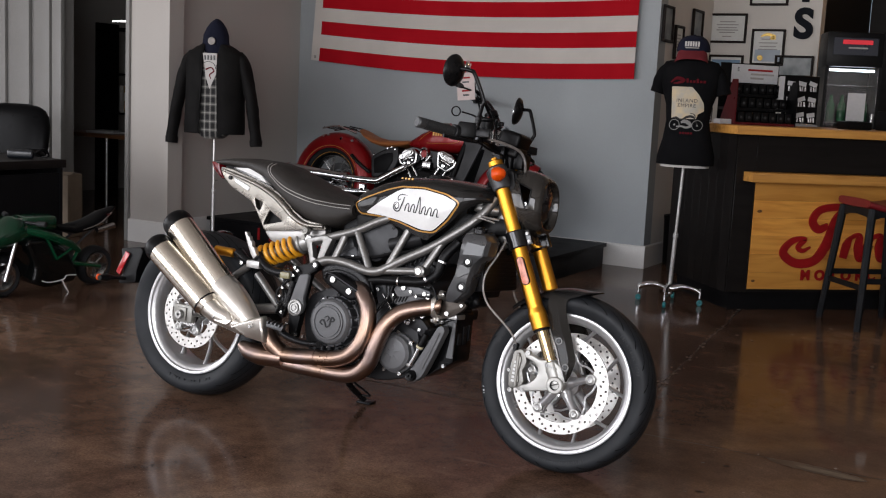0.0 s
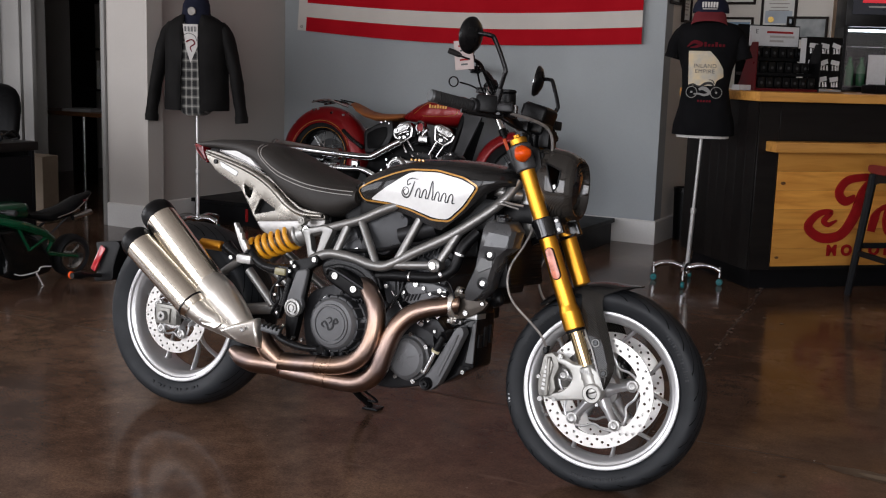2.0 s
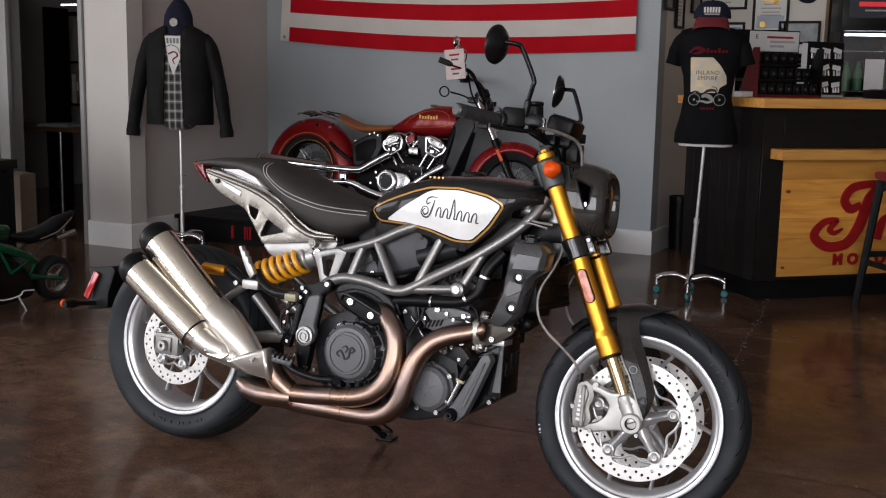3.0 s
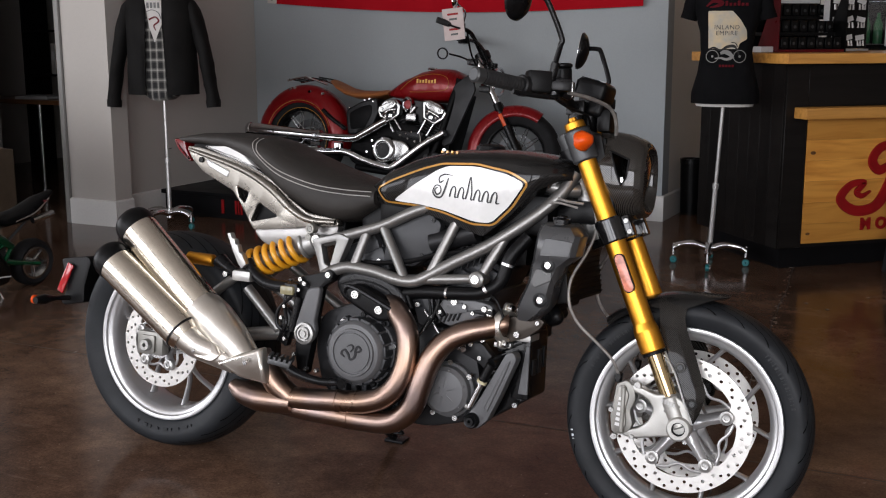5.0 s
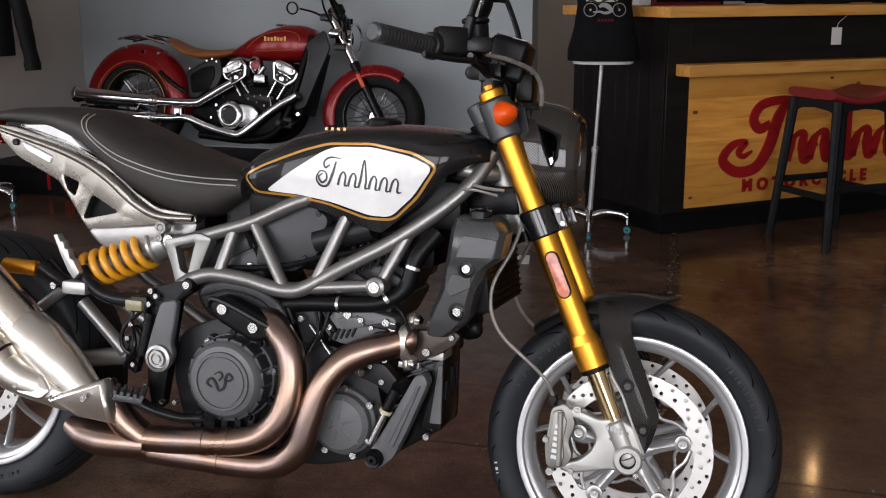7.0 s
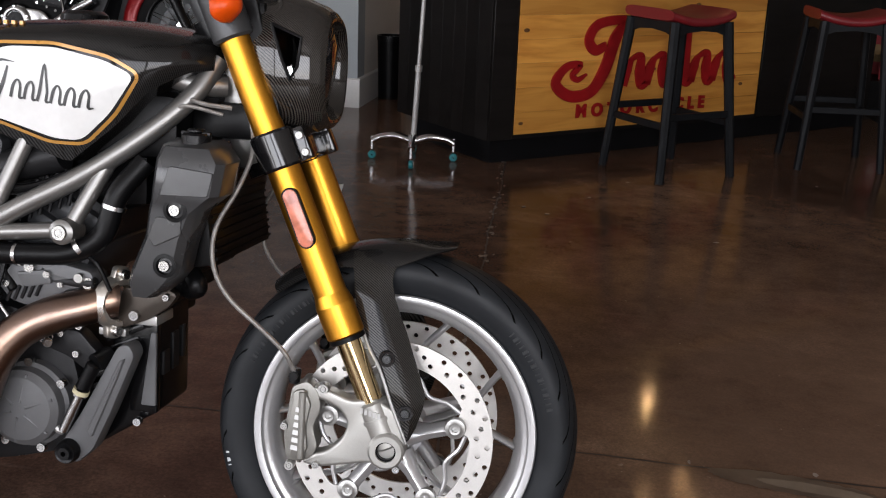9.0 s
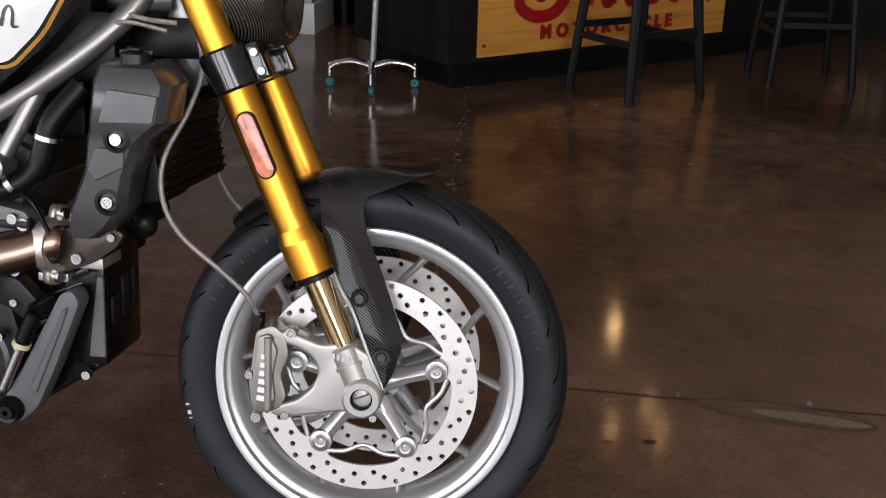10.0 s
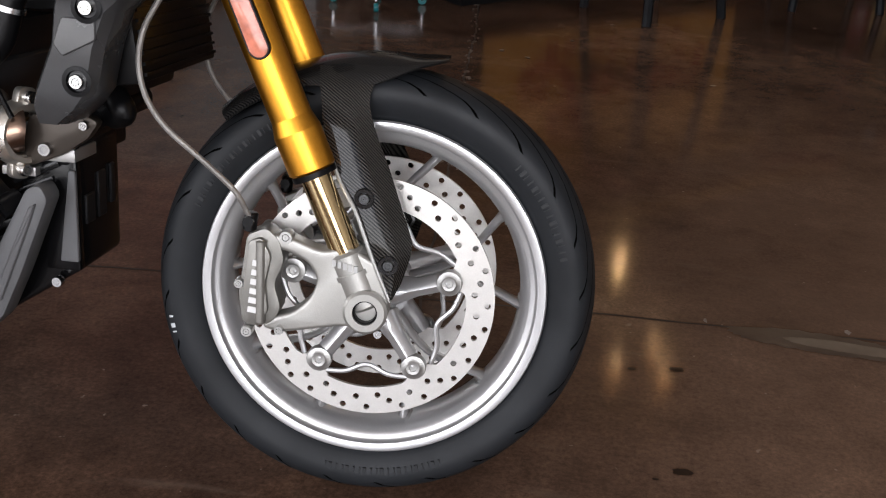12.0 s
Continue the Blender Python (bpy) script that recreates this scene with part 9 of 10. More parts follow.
for s in (-1, 1):
    rows = []
    for z, w0, w1, wy in ((0.835, 0.078, 0.250, 0.138), (0.90, 0.078, 0.250, 0.140), (1.05, 0.072, 0.244, 0.140), (1.20, 0.064, 0.242, 0.138), (1.32, 0.060, 0.250, 0.132), (1.40, 0.060, 0.235, 0.110), (1.445, 0.065, 0.160, 0.085), (1.465, 0.070, 0.11, 0.075)):
        row = []
        for j in range(15):
            a = radians(-90 + 180 * j / 14)
            row.append((s * (w0 + (w1 - w0) * math.cos(a)) if j else s * w0, wy * math.sin(a) * 1.0, z))
        inner = [(p[0] * 0.96, p[1] * 0.95, p[2]) for p in row[::-1]]
        rows.append(row + inner)
    pnl = rings(rows)
    for v in pnl.verts:
        v.co += Vector((0, noise.noise(v.co * 9.0) * 0.008, 0))
    part("front_panel", pnl, M_WOOL_BLACK, jacket, angle=70)
    part("zip", tube([(s * 0.078, -0.1390, 0.845), (s * 0.072, -0.142, 1.05), (s * 0.064, -0.140, 1.20), (s * 0.060, -0.133, 1.32)], 0.003, 6, 4), M_BLACKMETAL, jacket)
    part("sleeve", sleeve([(s * 0.185, 0.0, 1.395), (s * 0.238, 0, 1.325), (s * 0.288, -0.005, 1.15), (s * 0.328, -0.01, 0.98), (s * 0.350, -0.015, 0.85), (s * 0.356, -0.018, 0.765)], [0.050, 0.064, 0.062, 0.058, 0.053, 0.050]), M_WOOL_BLACK, jacket, angle=70)
    part("cuff", sleeve([(s * 0.354, -0.016, 0.80), (s * 0.357, -0.018, 0.755)], [0.058, 0.057]), M_WOOL_BLACK, jacket)


# ---- stools, bin ----
M_STOOLMETAL = material("blue_black_stool_metal", (0.009, 0.010, 0.012), 0.5, 0.2, 0.2, 16, spec=0.2)
M_REDVINYL = material("oxblood_vinyl", (0.20, 0.012, 0.016), 0.38, 0, 0.15, 9, 0.2, 300)


def bar_stool(at):
    st = thing("bar_stool", "dark metal bar stool with a curved red vinyl seat", "stool", at, "stools at the counter")
    rows = []
    for k in range(15):
        u = -0.185 + 0.37 * k / 14
        sag = 0.030 * ((u / 0.185) ** 2 - 0.4)
        row = []
        for j in range(20):
            a = 2 * math.pi * j / 20
            c, s = math.cos(a), math.sin(a)
            row.append((u, 0.185 * (1 - 0.06 * abs(u / 0.185) ** 4) * abs(c) ** 0.35 * (1 if c > 0 else -1), 0.688 + sag + 0.024 * abs(s) ** 0.7 * (1 if s > 0 else -1)))
        rows.append(row)
    part("seat", rings(rows), M_REDVINYL, st, "saddle-shaped red vinyl seat", 60)
    top, bot = 0.155, 0.215
    for sx in (-1, 1):
        for sy in (-1, 1):
            part("leg", tube([(sx * bot, sy * bot, 0.0), (sx * top, sy * top, 0.675)], [0.021, 0.025], 8, 1), M_STOOLMETAL, st)
    for sx in (-1, 1):
        part("apron", plate(round_poly([(-0.155, 0.69), (0.155, 0.69), (0.150, 0.615), (0.10, 0.632), (0.0, 0.640), (-0.10, 0.632), (-0.150, 0.615)], 0.01), sx * 0.155 - 0.008, sx * 0.155 + 0.008), M_STOOLMETAL, st)
        part("apron", moved(plate(round_poly([(-0.155, 0.69), (0.155, 0.69), (0.150, 0.615), (0.10, 0.632), (0.0, 0.640), (-0.10, 0.632), (-0.150, 0.615)], 0.01), sx * 0.155 - 0.008, sx * 0.155 + 0.008), pose(0, 0, 0, 0, 0, 90)), M_STOOLMETAL, st)
        k = 0.193
        part("stretcher", box(-k, k, sx * k - 0.009, sx * k + 0.009, 0.265, 0.295, 0.003, 1), M_STOOLMETAL, st)
        part("stretcher", box(sx * k - 0.009, sx * k + 0.009, -k, k, 0.225, 0.255, 0.003, 1), M_STOOLMETAL, st)
    return st


first = bar_stool(pose(1.185, 3.47, 0, 0, 0, 40) @ Matrix.Diagonal((0.94, 0.94, 1, 1)))
copy_thing(first, pose(1.95, 3.92, 0, 0, 0, 8) @ Matrix.Diagonal((0.94, 0.94, 1, 1)))
can = thing("waste_bin", "slim black waste bin with a metal rim", "bin", pose(-0.455, 4.93, 0))
part("bin_body", moved(lathe([(0.0005, 0.0), (0.07, 0.0), (0.08, 0.35), (0.076, 0.35), (0.066, 0.01)], 28, closed=False), pose(0, 0, 0, 90, 0, 0)), M_BLACKPLASTIC, can)
part("bin_rim", moved(lathe([(0.074, 0.345), (0.083, 0.345), (0.083, 0.375), (0.074, 0.375)], 28), pose(0, 0, 0, 90, 0, 0)), M_BLACKMETAL, can)

# ---- certificates, letters ----
M_PAPER = material("certificate_paper", (0.78, 0.78, 0.75), 0.5, 0, 0.06, 8)
M_FRAMEWOOD = material("dark_walnut_frame", (0.014, 0.008, 0.006), 0.5, 0, 0.3, 20, spec=0.15)
M_GOLDSEAL = material("gold_foil_seal", (0.60, 0.40, 0.10), 0.35, 0.6)
M_PICTURE = material("grey_landscape_print", (0.34, 0.36, 0.36), 0.4, 0, 0.5, 7, colour2=(0.12, 0.14, 0.15))


def framed(at, wd, ht, content, label):
    fr = thing("framed_certificate", label, "framed picture", at, "frames on the wall")
    b = 0.018
    for x0, x1, z0, z1 in ((-wd / 2, wd / 2, ht / 2 - b, ht / 2), (-wd / 2, wd / 2, -ht / 2, -ht / 2 + b), (-wd / 2, -wd / 2 + b, -ht / 2 + b, ht / 2 - b), (wd / 2 - b, wd / 2, -ht / 2 + b, ht / 2 - b)):
        part("frame_rail", box(x0, x1, -0.022, 0.0, z0, z1, 0.003, 1), M_FRAMEWOOD, fr)
    part("paper", box(-wd / 2 + b, wd / 2 - b, -0.008, -0.002, -ht / 2 + b, ht / 2 - b), M_PICTURE if content == "picture" else M_PAPER, fr)
    if content != "picture":
        for k, (z, w) in enumerate(((0.22, 0.5), (0.12, 0.7), (0.02, 0.6), (-0.06, 0.7), (-0.14, 0.5), (-0.28, 0.3))):
            part("print_bar", box(-wd * w / 2 * 0.8, wd * w / 2 * 0.8, -0.0092, -0.0082, ht * z - 0.004, ht * z + 0.004), M_STITCH, fr)
    if content == "gold":
        part("foil_emblem", ribbon([(-0.06, 0.085), (-0.01, 0.10), (0.05, 0.085), (0.02, 0.07), (0.06, 0.065)], [.01, .025, .02, .02, .008], -0.0105, 0.002, 5), M_GOLDSEAL, fr)
        part("foil_seal", moved(lathe([(0.0005, -0.011), (0.022, -0.011), (0.024, -0.008)], 20, closed=False), Matrix.Translation((-0.055, 0, -0.085))), M_GOLDSEAL, fr)
        part("lower_sheet", box(-wd / 2 + b + 0.015, wd / 2 - b - 0.015, -0.0095, -0.0082, -ht / 2 + b + 0.012, -0.02), material("pale_blue_paper", (0.48, 0.55, 0.63), 0.5), fr)
    if content == "blue":
        part("header_band", box(-wd / 2 + b + 0.01, wd / 2 - b - 0.01, -0.0095, -0.0082, 0.02, ht / 2 - b - 0.02), material("sky_blue_print", (0.22, 0.36, 0.52), 0.5), fr)
    return fr


framed(pose(-0.425, 5.848, 1.835), 0.315, 0.235, "text", "certificate in a dark walnut frame on the wall")
framed(pose(-0.09, 5.848, 1.69), 0.265, 0.285, "gold", "certificate with gold foil emblem in a dark frame")
framed(pose(0.125, 5.848, 1.545), 0.30, 0.17, "picture", "grey landscape print in a dark frame")
framed(pose(-0.415, 5.848, 1.505), 0.285, 0.235, "blue", "blue-headed certificate in a dark walnut frame")
framed(pose(-0.11, 5.848, 2.13), 0.30, 0.23, "text", "certificate in a dark walnut frame high on the wall")
framed(pose(-0.549, 4.68, 1.775, 0, 0, 90), 0.22, 0.26, "picture", "small grey print in a black frame on the return wall")
framed(pose(-0.549, 4.96, 1.66, 0, 0, 90), 0.20, 0.25, "text", "small certificate in a black frame on the return wall")
framed(pose(-0.549, 5.40, 1.80, 0, 0, 90), 0.26, 0.28, "picture", "grey print in a dark frame near the corner")
M_WALLLETTER = material("dark_blue_letter", (0.004, 0.006, 0.012), 0.6, 0, 0.2, 20, spec=0.12)
for txt, z in (("S", 1.772), ("T", 2.055)):
    lt = thing("wall_letter", "large dark blue cut-out letter on the wall", "letter", pose(0.172, 5.838, z), "letters on the wall")
    lettering(txt, 0.315, M_WALLLETTER, lt, pose(0, 0, 0, 90, 0, 0), 0.008, "letter", 1, 0.012)

# ---- on and behind the counter ----
def on_counter(x, y, z=1.097, rz=0):
    return CF @ pose(x, y, z, 0, 0, rz)


M_REDPLASTIC = material("red_display_plastic", (0.11, 0.004, 0.007), 0.3, 0, 0.2, 12, spec=0.3)
M_PLACARD = material("white_placard", (0.66, 0.66, 0.67), 0.4, 0, 0.05, 10)
rack = thing("battery_display", "red and black tiered counter display with a white header card", "display rack", on_counter(0.30, 0.36))
part("rack_side", moved(plate([(-0.08, 0.0), (0.12, 0.0), (0.12, 0.27), (0.06, 0.27)], -0.205, -0.199), pose(0, 0, 0, 0, 0, 90) @ Matrix.Diagonal((-1, 1, 1, 1))), M_BLACKPLASTIC, rack)
part("rack_side", moved(plate([(-0.08, 0.0), (0.12, 0.0), (0.12, 0.27), (0.06, 0.27)], 0.199, 0.205), pose(0, 0, 0, 0, 0, 90) @ Matrix.Diagonal((-1, 1, 1, 1))), M_REDPLASTIC, rack)
part("rack_back", box(-0.2, 0.2, 0.115, 0.12, 0.0, 0.375), M_BLACKPLASTIC, rack)
for t in range(3):
    part("tier", box(-0.198, 0.198, -0.11 + 0.075 * t, 0.114, 0.085 * t, 0.085 * t + 0.018), M_BLACKPLASTIC, rack)
    part("tier_edge", box(-0.198, 0.198, -0.114 + 0.075 * t, -0.110 + 0.075 * t, 0.085 * t, 0.085 * t + 0.014), M_BLACKPLASTIC if t else M_REDPLASTIC, rack)
part("header_card", box(-0.13, 0.19, 0.104, 0.110, 0.255, 0.368, 0.002, 1), M_PLACARD, rack, "white header card with plain print")
for k, (x0, x1, z) in enumerate(((-0.02, 0.15, 0.335), (0.0, 0.16, 0.31), (0.0, 0.09, 0.285))):
    part("print_bar", box(x0, x1, 0.1025, 0.104, z - 0.006, z + 0.006), M_REDLETTER if k == 0 else M_STITCH, rack)
lettering("E", 0.036, M_TANKBLACK, rack, pose(-0.085, 0.1035, 0.325, 90, 0, 0), 0.0005, "card_lettering")
small = thing("boxed_part", "small black boxed part standing in the display tier", "box", on_counter(0.14, 0.262, 1.116), "boxed parts")
part("carton", box(-0.022, 0.022, -0.016, 0.016, 0.0, 0.058, 0.003, 1), M_BLACKPLASTIC, small)
part("sticker", moved(lathe([(0.0005, -0.0175), (0.008, -0.0172), (0.0085, -0.015)], 12, closed=False), Matrix.Translation((0, 0, 0.026))), M_DULLGREY, small)
for t in range(3):
    for k in range(7):
        if t or k:
            copy_thing(small, on_counter(0.14 + 0.053 * k, 0.262 + 0.075 * t, 1.116 + 0.085 * t))
board = thing("pin_board", "black board hung with small carded silver pins", "display board", on_counter(0.60, 0.36))
part("board_panel", box(-0.12, 0.12, 0.0, 0.02, 0.02, 0.315, 0.003, 1), M_BLACKPLASTIC, board)
part("board_foot", box(-0.10, 0.10, -0.05, 0.06, 0.0, 0.018, 0.003, 1), M_CHROME, board)
part("side_card", box(-0.155, -0.121, 0.0, 0.004, 0.10, 0.305), M_PLACARD, board)
rng = random.Random(5)
for r in range(3):
    for c in range(3):
        x, z = -0.075 + 0.075 * c, 0.265 - 0.095 * r
        part("pin_card", moved(box(-0.027, 0.027, -0.003, -0.001, -0.013, 0.013), Matrix.Translation((x, 0, z)) @ pose(0, 0, 0, 0, rng.uniform(-20, 20), 0)), M_PLACARD, board)
        for k in range(3):
            part("pin", rod((x - 0.018 + 0.018 * k, -0.005, z - 0.015), (x - 0.018 + 0.018 * k + rng.uniform(-.004, .004), -0.006, z - 0.045), 0.006, 8, 0.008), M_STEEL, board)
solid("glass_tumbler", lathe([(0.0005, 0.0), (0.032, 0.0), (0.036, 0.09), (0.033, 0.09), (0.029, 0.006), (0.0005, 0.006)], 24, closed=False), M_GLASS, "small clear glass tumbler on the counter", "glass", at=on_counter(0.0, 0.42) @ pose(0, 0, 0, 90, 0, 0))
solid("folded_paper", box(-0.06, 0.06, -0.03, 0.03, 0, 0.03, 0.004), M_PLACARD, "folded white paper beside the tumbler", "paper", at=on_counter(0.06, 0.30, rz=15))
for k, (x, y, dx, dz, mat, lab) in enumerate(((0.95, 0.30, 0.16, 0.05, M_BLACKPLASTIC, "black card terminal lying on the counter"), (1.30, 0.36, 0.22, 0.12, M_STOOLMETAL, "dark register keyboard on the counter"), (1.75, 0.34, 0.18, 0.10, M_BLACKPLASTIC, "black printer on the counter"))):
    ob = thing("counter_item", lab, "device", on_counter(x, y, rz=6 * k))
    part("casing", box(-dx / 2, dx / 2, -0.07, 0.07, 0, dz, 0.008), mat, ob)
    part("panel", moved(box(-dx * 0.4, dx * 0.4, -0.05, 0.03, dz, dz + 0.003), Matrix()), M_BLACKMETAL, ob)

# drinks cooler
cool = thing("drinks_cooler", "tall black glass-door drinks cooler with a lit red header", "cooler", pose(0.70, 5.05, 0, 0, 0, 20))
part("cabinet", join(box(-0.19, 0.19, 0.0, 0.30, 0.0, 0.12), box(-0.19, -0.17, -0.02, 0.30, 0.12, 1.52), box(0.17, 0.19, -0.02, 0.30, 0.12, 1.52), box(-0.17, 0.17, 0.28, 0.30, 0.12, 1.52), box(-0.19, 0.19, -0.03, 0.30, 1.52, 1.76, 0.01)), M_BLACKPLASTIC, cool)
part("header_panel", box(-0.15, 0.15, -0.036, -0.031, 1.60, 1.72, 0.002, 1), material("dark_blue_header", (0.010, 0.014, 0.028), 0.3), cool)
part("header_mark", join(box(-0.09, 0.11, -0.041, -0.037, 1.675, 1.705, 0.004, 1)), glowing("red_lit_mark", (0.5, 0.02, 0.03), 0.6), cool, "lit red mark")
part("header_mark", box(-0.05, 0.08, -0.040, -0.037, 1.645, 1.655), M_STITCH, cool)
gl = part("glass_door", box(-0.168, 0.168, -0.018, -0.012, 0.13, 1.51), M_GLASS, cool)
gl.visible_shadow = False
part("door_handle", rod((0.15, -0.035, 0.7), (0.15, -0.035, 1.2), 0.008, 10), M_STEEL, cool)
for k in range(5):
    sh = part("wire_shelf", join(*[rod((-0.165 + 0.03 * i, 0.0, 0.35 + 0.26 * k), (-0.165 + 0.03 * i, 0.27, 0.35 + 0.26 * k), 0.002, 6) for i in range(12)], rod((-0.168, 0.0, 0.35 + 0.26 * k), (0.168, 0.0, 0.35 + 0.26 * k), 0.003, 6)), M_STEEL, cool)
    sh["kind"] = "stuff"
part("cooler_lamp", box(-0.15, 0.15, 0.02, 0.04, 1.49, 1.505), glowing("cool_white_tube", (0.85, 0.93, 1.0), 6.0), cool, "white lamp inside the cooler")
part("door_notice", box(-0.02, 0.10, -0.022, -0.019, 1.12, 1.34), M_PLACARD, cool)
rng = random.Random(8)
M_BOTTLES = [material("bottle_" + n, c, 0.2, 0, 0.1, 20, coat=0.5) for n, c in (("amber", (0.25, 0.10, 0.02)), ("red", (0.30, 0.02, 0.02)), ("clear", (0.45, 0.47, 0.48)), ("green", (0.03, 0.12, 0.05)))]
for k in range(4):
    for i in range(4):
        bt = solid("bottle", lathe([(0.0005, 0.0), (0.028, 0.0), (0.030, 0.01), (0.030, 0.12), (0.012, 0.16), (0.012, 0.19), (0.0005, 0.19)], 16, closed=False), M_BOTTLES[rng.randint(0, 3)], "drink bottle on a wire shelf in the cooler", "bottle", "bottles in the cooler", at=cool.matrix_world @ pose(-0.11 + 0.075 * i, 0.10, 0.354 + 0.26 * k, 90, 0, 0))

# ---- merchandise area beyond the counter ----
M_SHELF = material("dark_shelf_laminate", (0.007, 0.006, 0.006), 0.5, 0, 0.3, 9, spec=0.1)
def shelving(at, n, wd, label):
    s = thing("shelving_unit", label, "shelves", at, "merchandise shelves")
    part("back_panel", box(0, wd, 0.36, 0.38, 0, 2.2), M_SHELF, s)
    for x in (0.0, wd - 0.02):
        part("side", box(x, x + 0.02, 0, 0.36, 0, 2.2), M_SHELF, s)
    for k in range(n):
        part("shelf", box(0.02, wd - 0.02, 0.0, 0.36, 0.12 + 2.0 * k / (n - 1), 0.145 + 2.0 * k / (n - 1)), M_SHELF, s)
    return s


rng = random.Random(21)
M_GOODS = [material("goods_" + n, c, r, 0, 0.2, 14) for n, c, r in (("red", (0.30, 0.012, 0.018), 0.5), ("white", (0.58, 0.56, 0.54), 0.5), ("tan", (0.30, 0.19, 0.08), 0.7), ("black", (0.015, 0.015, 0.016), 0.6), ("grey", (0.14, 0.145, 0.15), 0.5), ("gold", (0.42, 0.26, 0.06), 0.4))]
for at, n, wd in ((pose(0.75, 7.78, 0), 5, 1.5), (pose(2.40, 7.78, 0), 5, 1.6), (pose(2.2, 5.35, 0, 0, 0, -20), 3, 1.7)):
    low = n == 3
    unit = shelving(at, 5, wd, "dark shelving stocked with boxed goods") if not low else None
    if low:
        unit = thing("display_cabinet", "low dark glass-topped cabinet stocked with packets", "cabinet", at)
        part("plinth", box(0.02, wd - 0.02, 0.03, 0.5, 0, 0.20), M_SHELF, unit)
        part("deck", box(0, wd, 0, 0.52, 0.20, 0.235), M_SHELF, unit)
        part("top_frame", join(box(0, wd, 0, 0.03, 0.90, 0.93), box(0, wd, 0.49, 0.52, 0.90, 0.93)), M_BLACKMETAL, unit)
        for x in (0.0, wd - 0.03):
            for y in (0.0, 0.49):
                part("post", box(x, x + 0.03, y, y + 0.03, 0.235, 0.90), M_BLACKMETAL, unit)
    for k in range(4 if not low else 2):
        x = 0.06
        while x < wd - 0.16:
            w_, h_ = rng.uniform(0.06, 0.16), rng.uniform(0.10, 0.30)
            z = (0.147 + 0.5 * k) if not low else (0.237 if k == 0 else 0.237)
            y = 0.08 if not low else 0.06 + 0.24 * k
            g = thing("packet", "boxed shop goods standing on a dark shelf", "packet", at @ pose(x, y, z))
            part("carton", box(0, w_, 0, 0.12, 0, h_, 0.004, 1), M_GOODS[rng.randint(0, 5)], g)
            part("label_panel", box(w_ * 0.2, w_ * 0.8, -0.0015, 0.0, h_ * 0.3, h_ * 0.7), M_GOODS[rng.randint(0, 5)], g)
            x += w_ + rng.uniform(0.01, 0.08)

# pendant lamps over the merchandise area
M_BULB = glowing("warm_bulb_glass", (1.0, 0.60, 0.22), 30.0)
M_DIMBULB = glowing("dim_amber_bulb_glass", (1.0, 0.36, 0.08), 12.0)
for x, y, z in ((1.31, 7.45, 3.00), (1.57, 6.07, 3.02), (1.30, 5.67, 3.00), (1.64, 5.67, 3.00)):
    pen = thing("pendant_lamp", "warm bare-bulb pendant lamp under the ceiling", "lamp", pose(x, y, z), "pendant lamps")
    part("bulb", moved(lathe([(0.0005, -0.035), (0.013, -0.032), (0.020, -0.015), (0.019, 0.012), (0.012, 0.045), (0.011, 0.06)], 20, closed=False), pose(0, 0, 0, 90, 0, 0)), M_BULB if y > 7 else M_DIMBULB, pen, "glowing bulb")
    part("socket", rod((0, 0, 0.055), (0, 0, 0.12), 0.02, 14, bevel=0.004), M_BLACKMETAL, pen)
    part("cord", rod((0, 0, 0.12), (0, 0, CEIL - z), 0.004, 8), M_BLACKPLASTIC, pen)
    pt = bpy.data.lights.new("pendant_light", "POINT")
    pt.energy, pt.color, pt.shadow_soft_size = 4.0 if y > 7 else 1.4, (1.0, 0.58, 0.24), 0.02
    po = new("pendant_light", pt)
    po.location = (x, y, z - 0.10)

# ---- left side: table, chair, pocket bike, boxes ----
M_BLACKVINYL = material("black_office_vinyl", (0.0035, 0.0035, 0.004), 0.30, 0, 0.2, 8, 0.2, 240, spec=0.06)
table = thing("side_table", "black wooden side table beside the wall", "table", pose(-4.15, 0.65, 0))
part("tabletop", box(0, 0.85, -0.6, 0.98, 0.63, 0.68, 0.004), M_DARKWOOD, table)
for x in (0.04, 0.77):
    for y in (-0.55, 0.90):
        part("leg", box(x, x + 0.05, y, y + 0.05, 0, 0.63), M_BLACKPLINTH, table)
part("modesty_panel", box(0.10, 0.12, -0.5, 0.9, 0.1, 0.63), M_BLACKPLINTH, table)
# two black sheets added so the shaded space below the table stays dark
part("back_panel", box(0.0, 0.85, 0.93, 0.95, 0, 0.63), M_BLACKPLINTH, table)
part("side_panel", box(0.825, 0.845, -0.5, 0.93, 0, 0.60), M_BLACKPLINTH, table)
part("apron", box(0.0, 0.85, -0.602, -0.59, 0.52, 0.63), M_BLACKPLINTH, table)
chair = thing("office_chair", "black vinyl office chair pushed to the table", "chair", pose(-4.34, 2.04, 0, 0, 0, 8) @ Matrix.Diagonal((1.22, 1, 1, 1)))
rows = []
for z, wd, dp, y0 in ((0.50, 0.20, 0.05, 0.0), (0.56, 0.25, 0.06, 0.0), (0.70, 0.27, 0.07, 0.02), (0.83, 0.262, 0.07, 0.05), (0.90, 0.245, 0.066, 0.062), (0.945, 0.215, 0.058, 0.072), (0.972, 0.165, 0.045, 0.080), (0.986, 0.09, 0.025, 0.084)):
    rows.append([(wd * abs(math.cos(a)) ** 0.6 * (1 if math.cos(a) > 0 else -1), y0 + dp * math.sin(a), z) for a in [2 * math.pi * j / 24 for j in range(24)]])
part("backrest", rings(rows), M_BLACKVINYL, chair, angle=60)
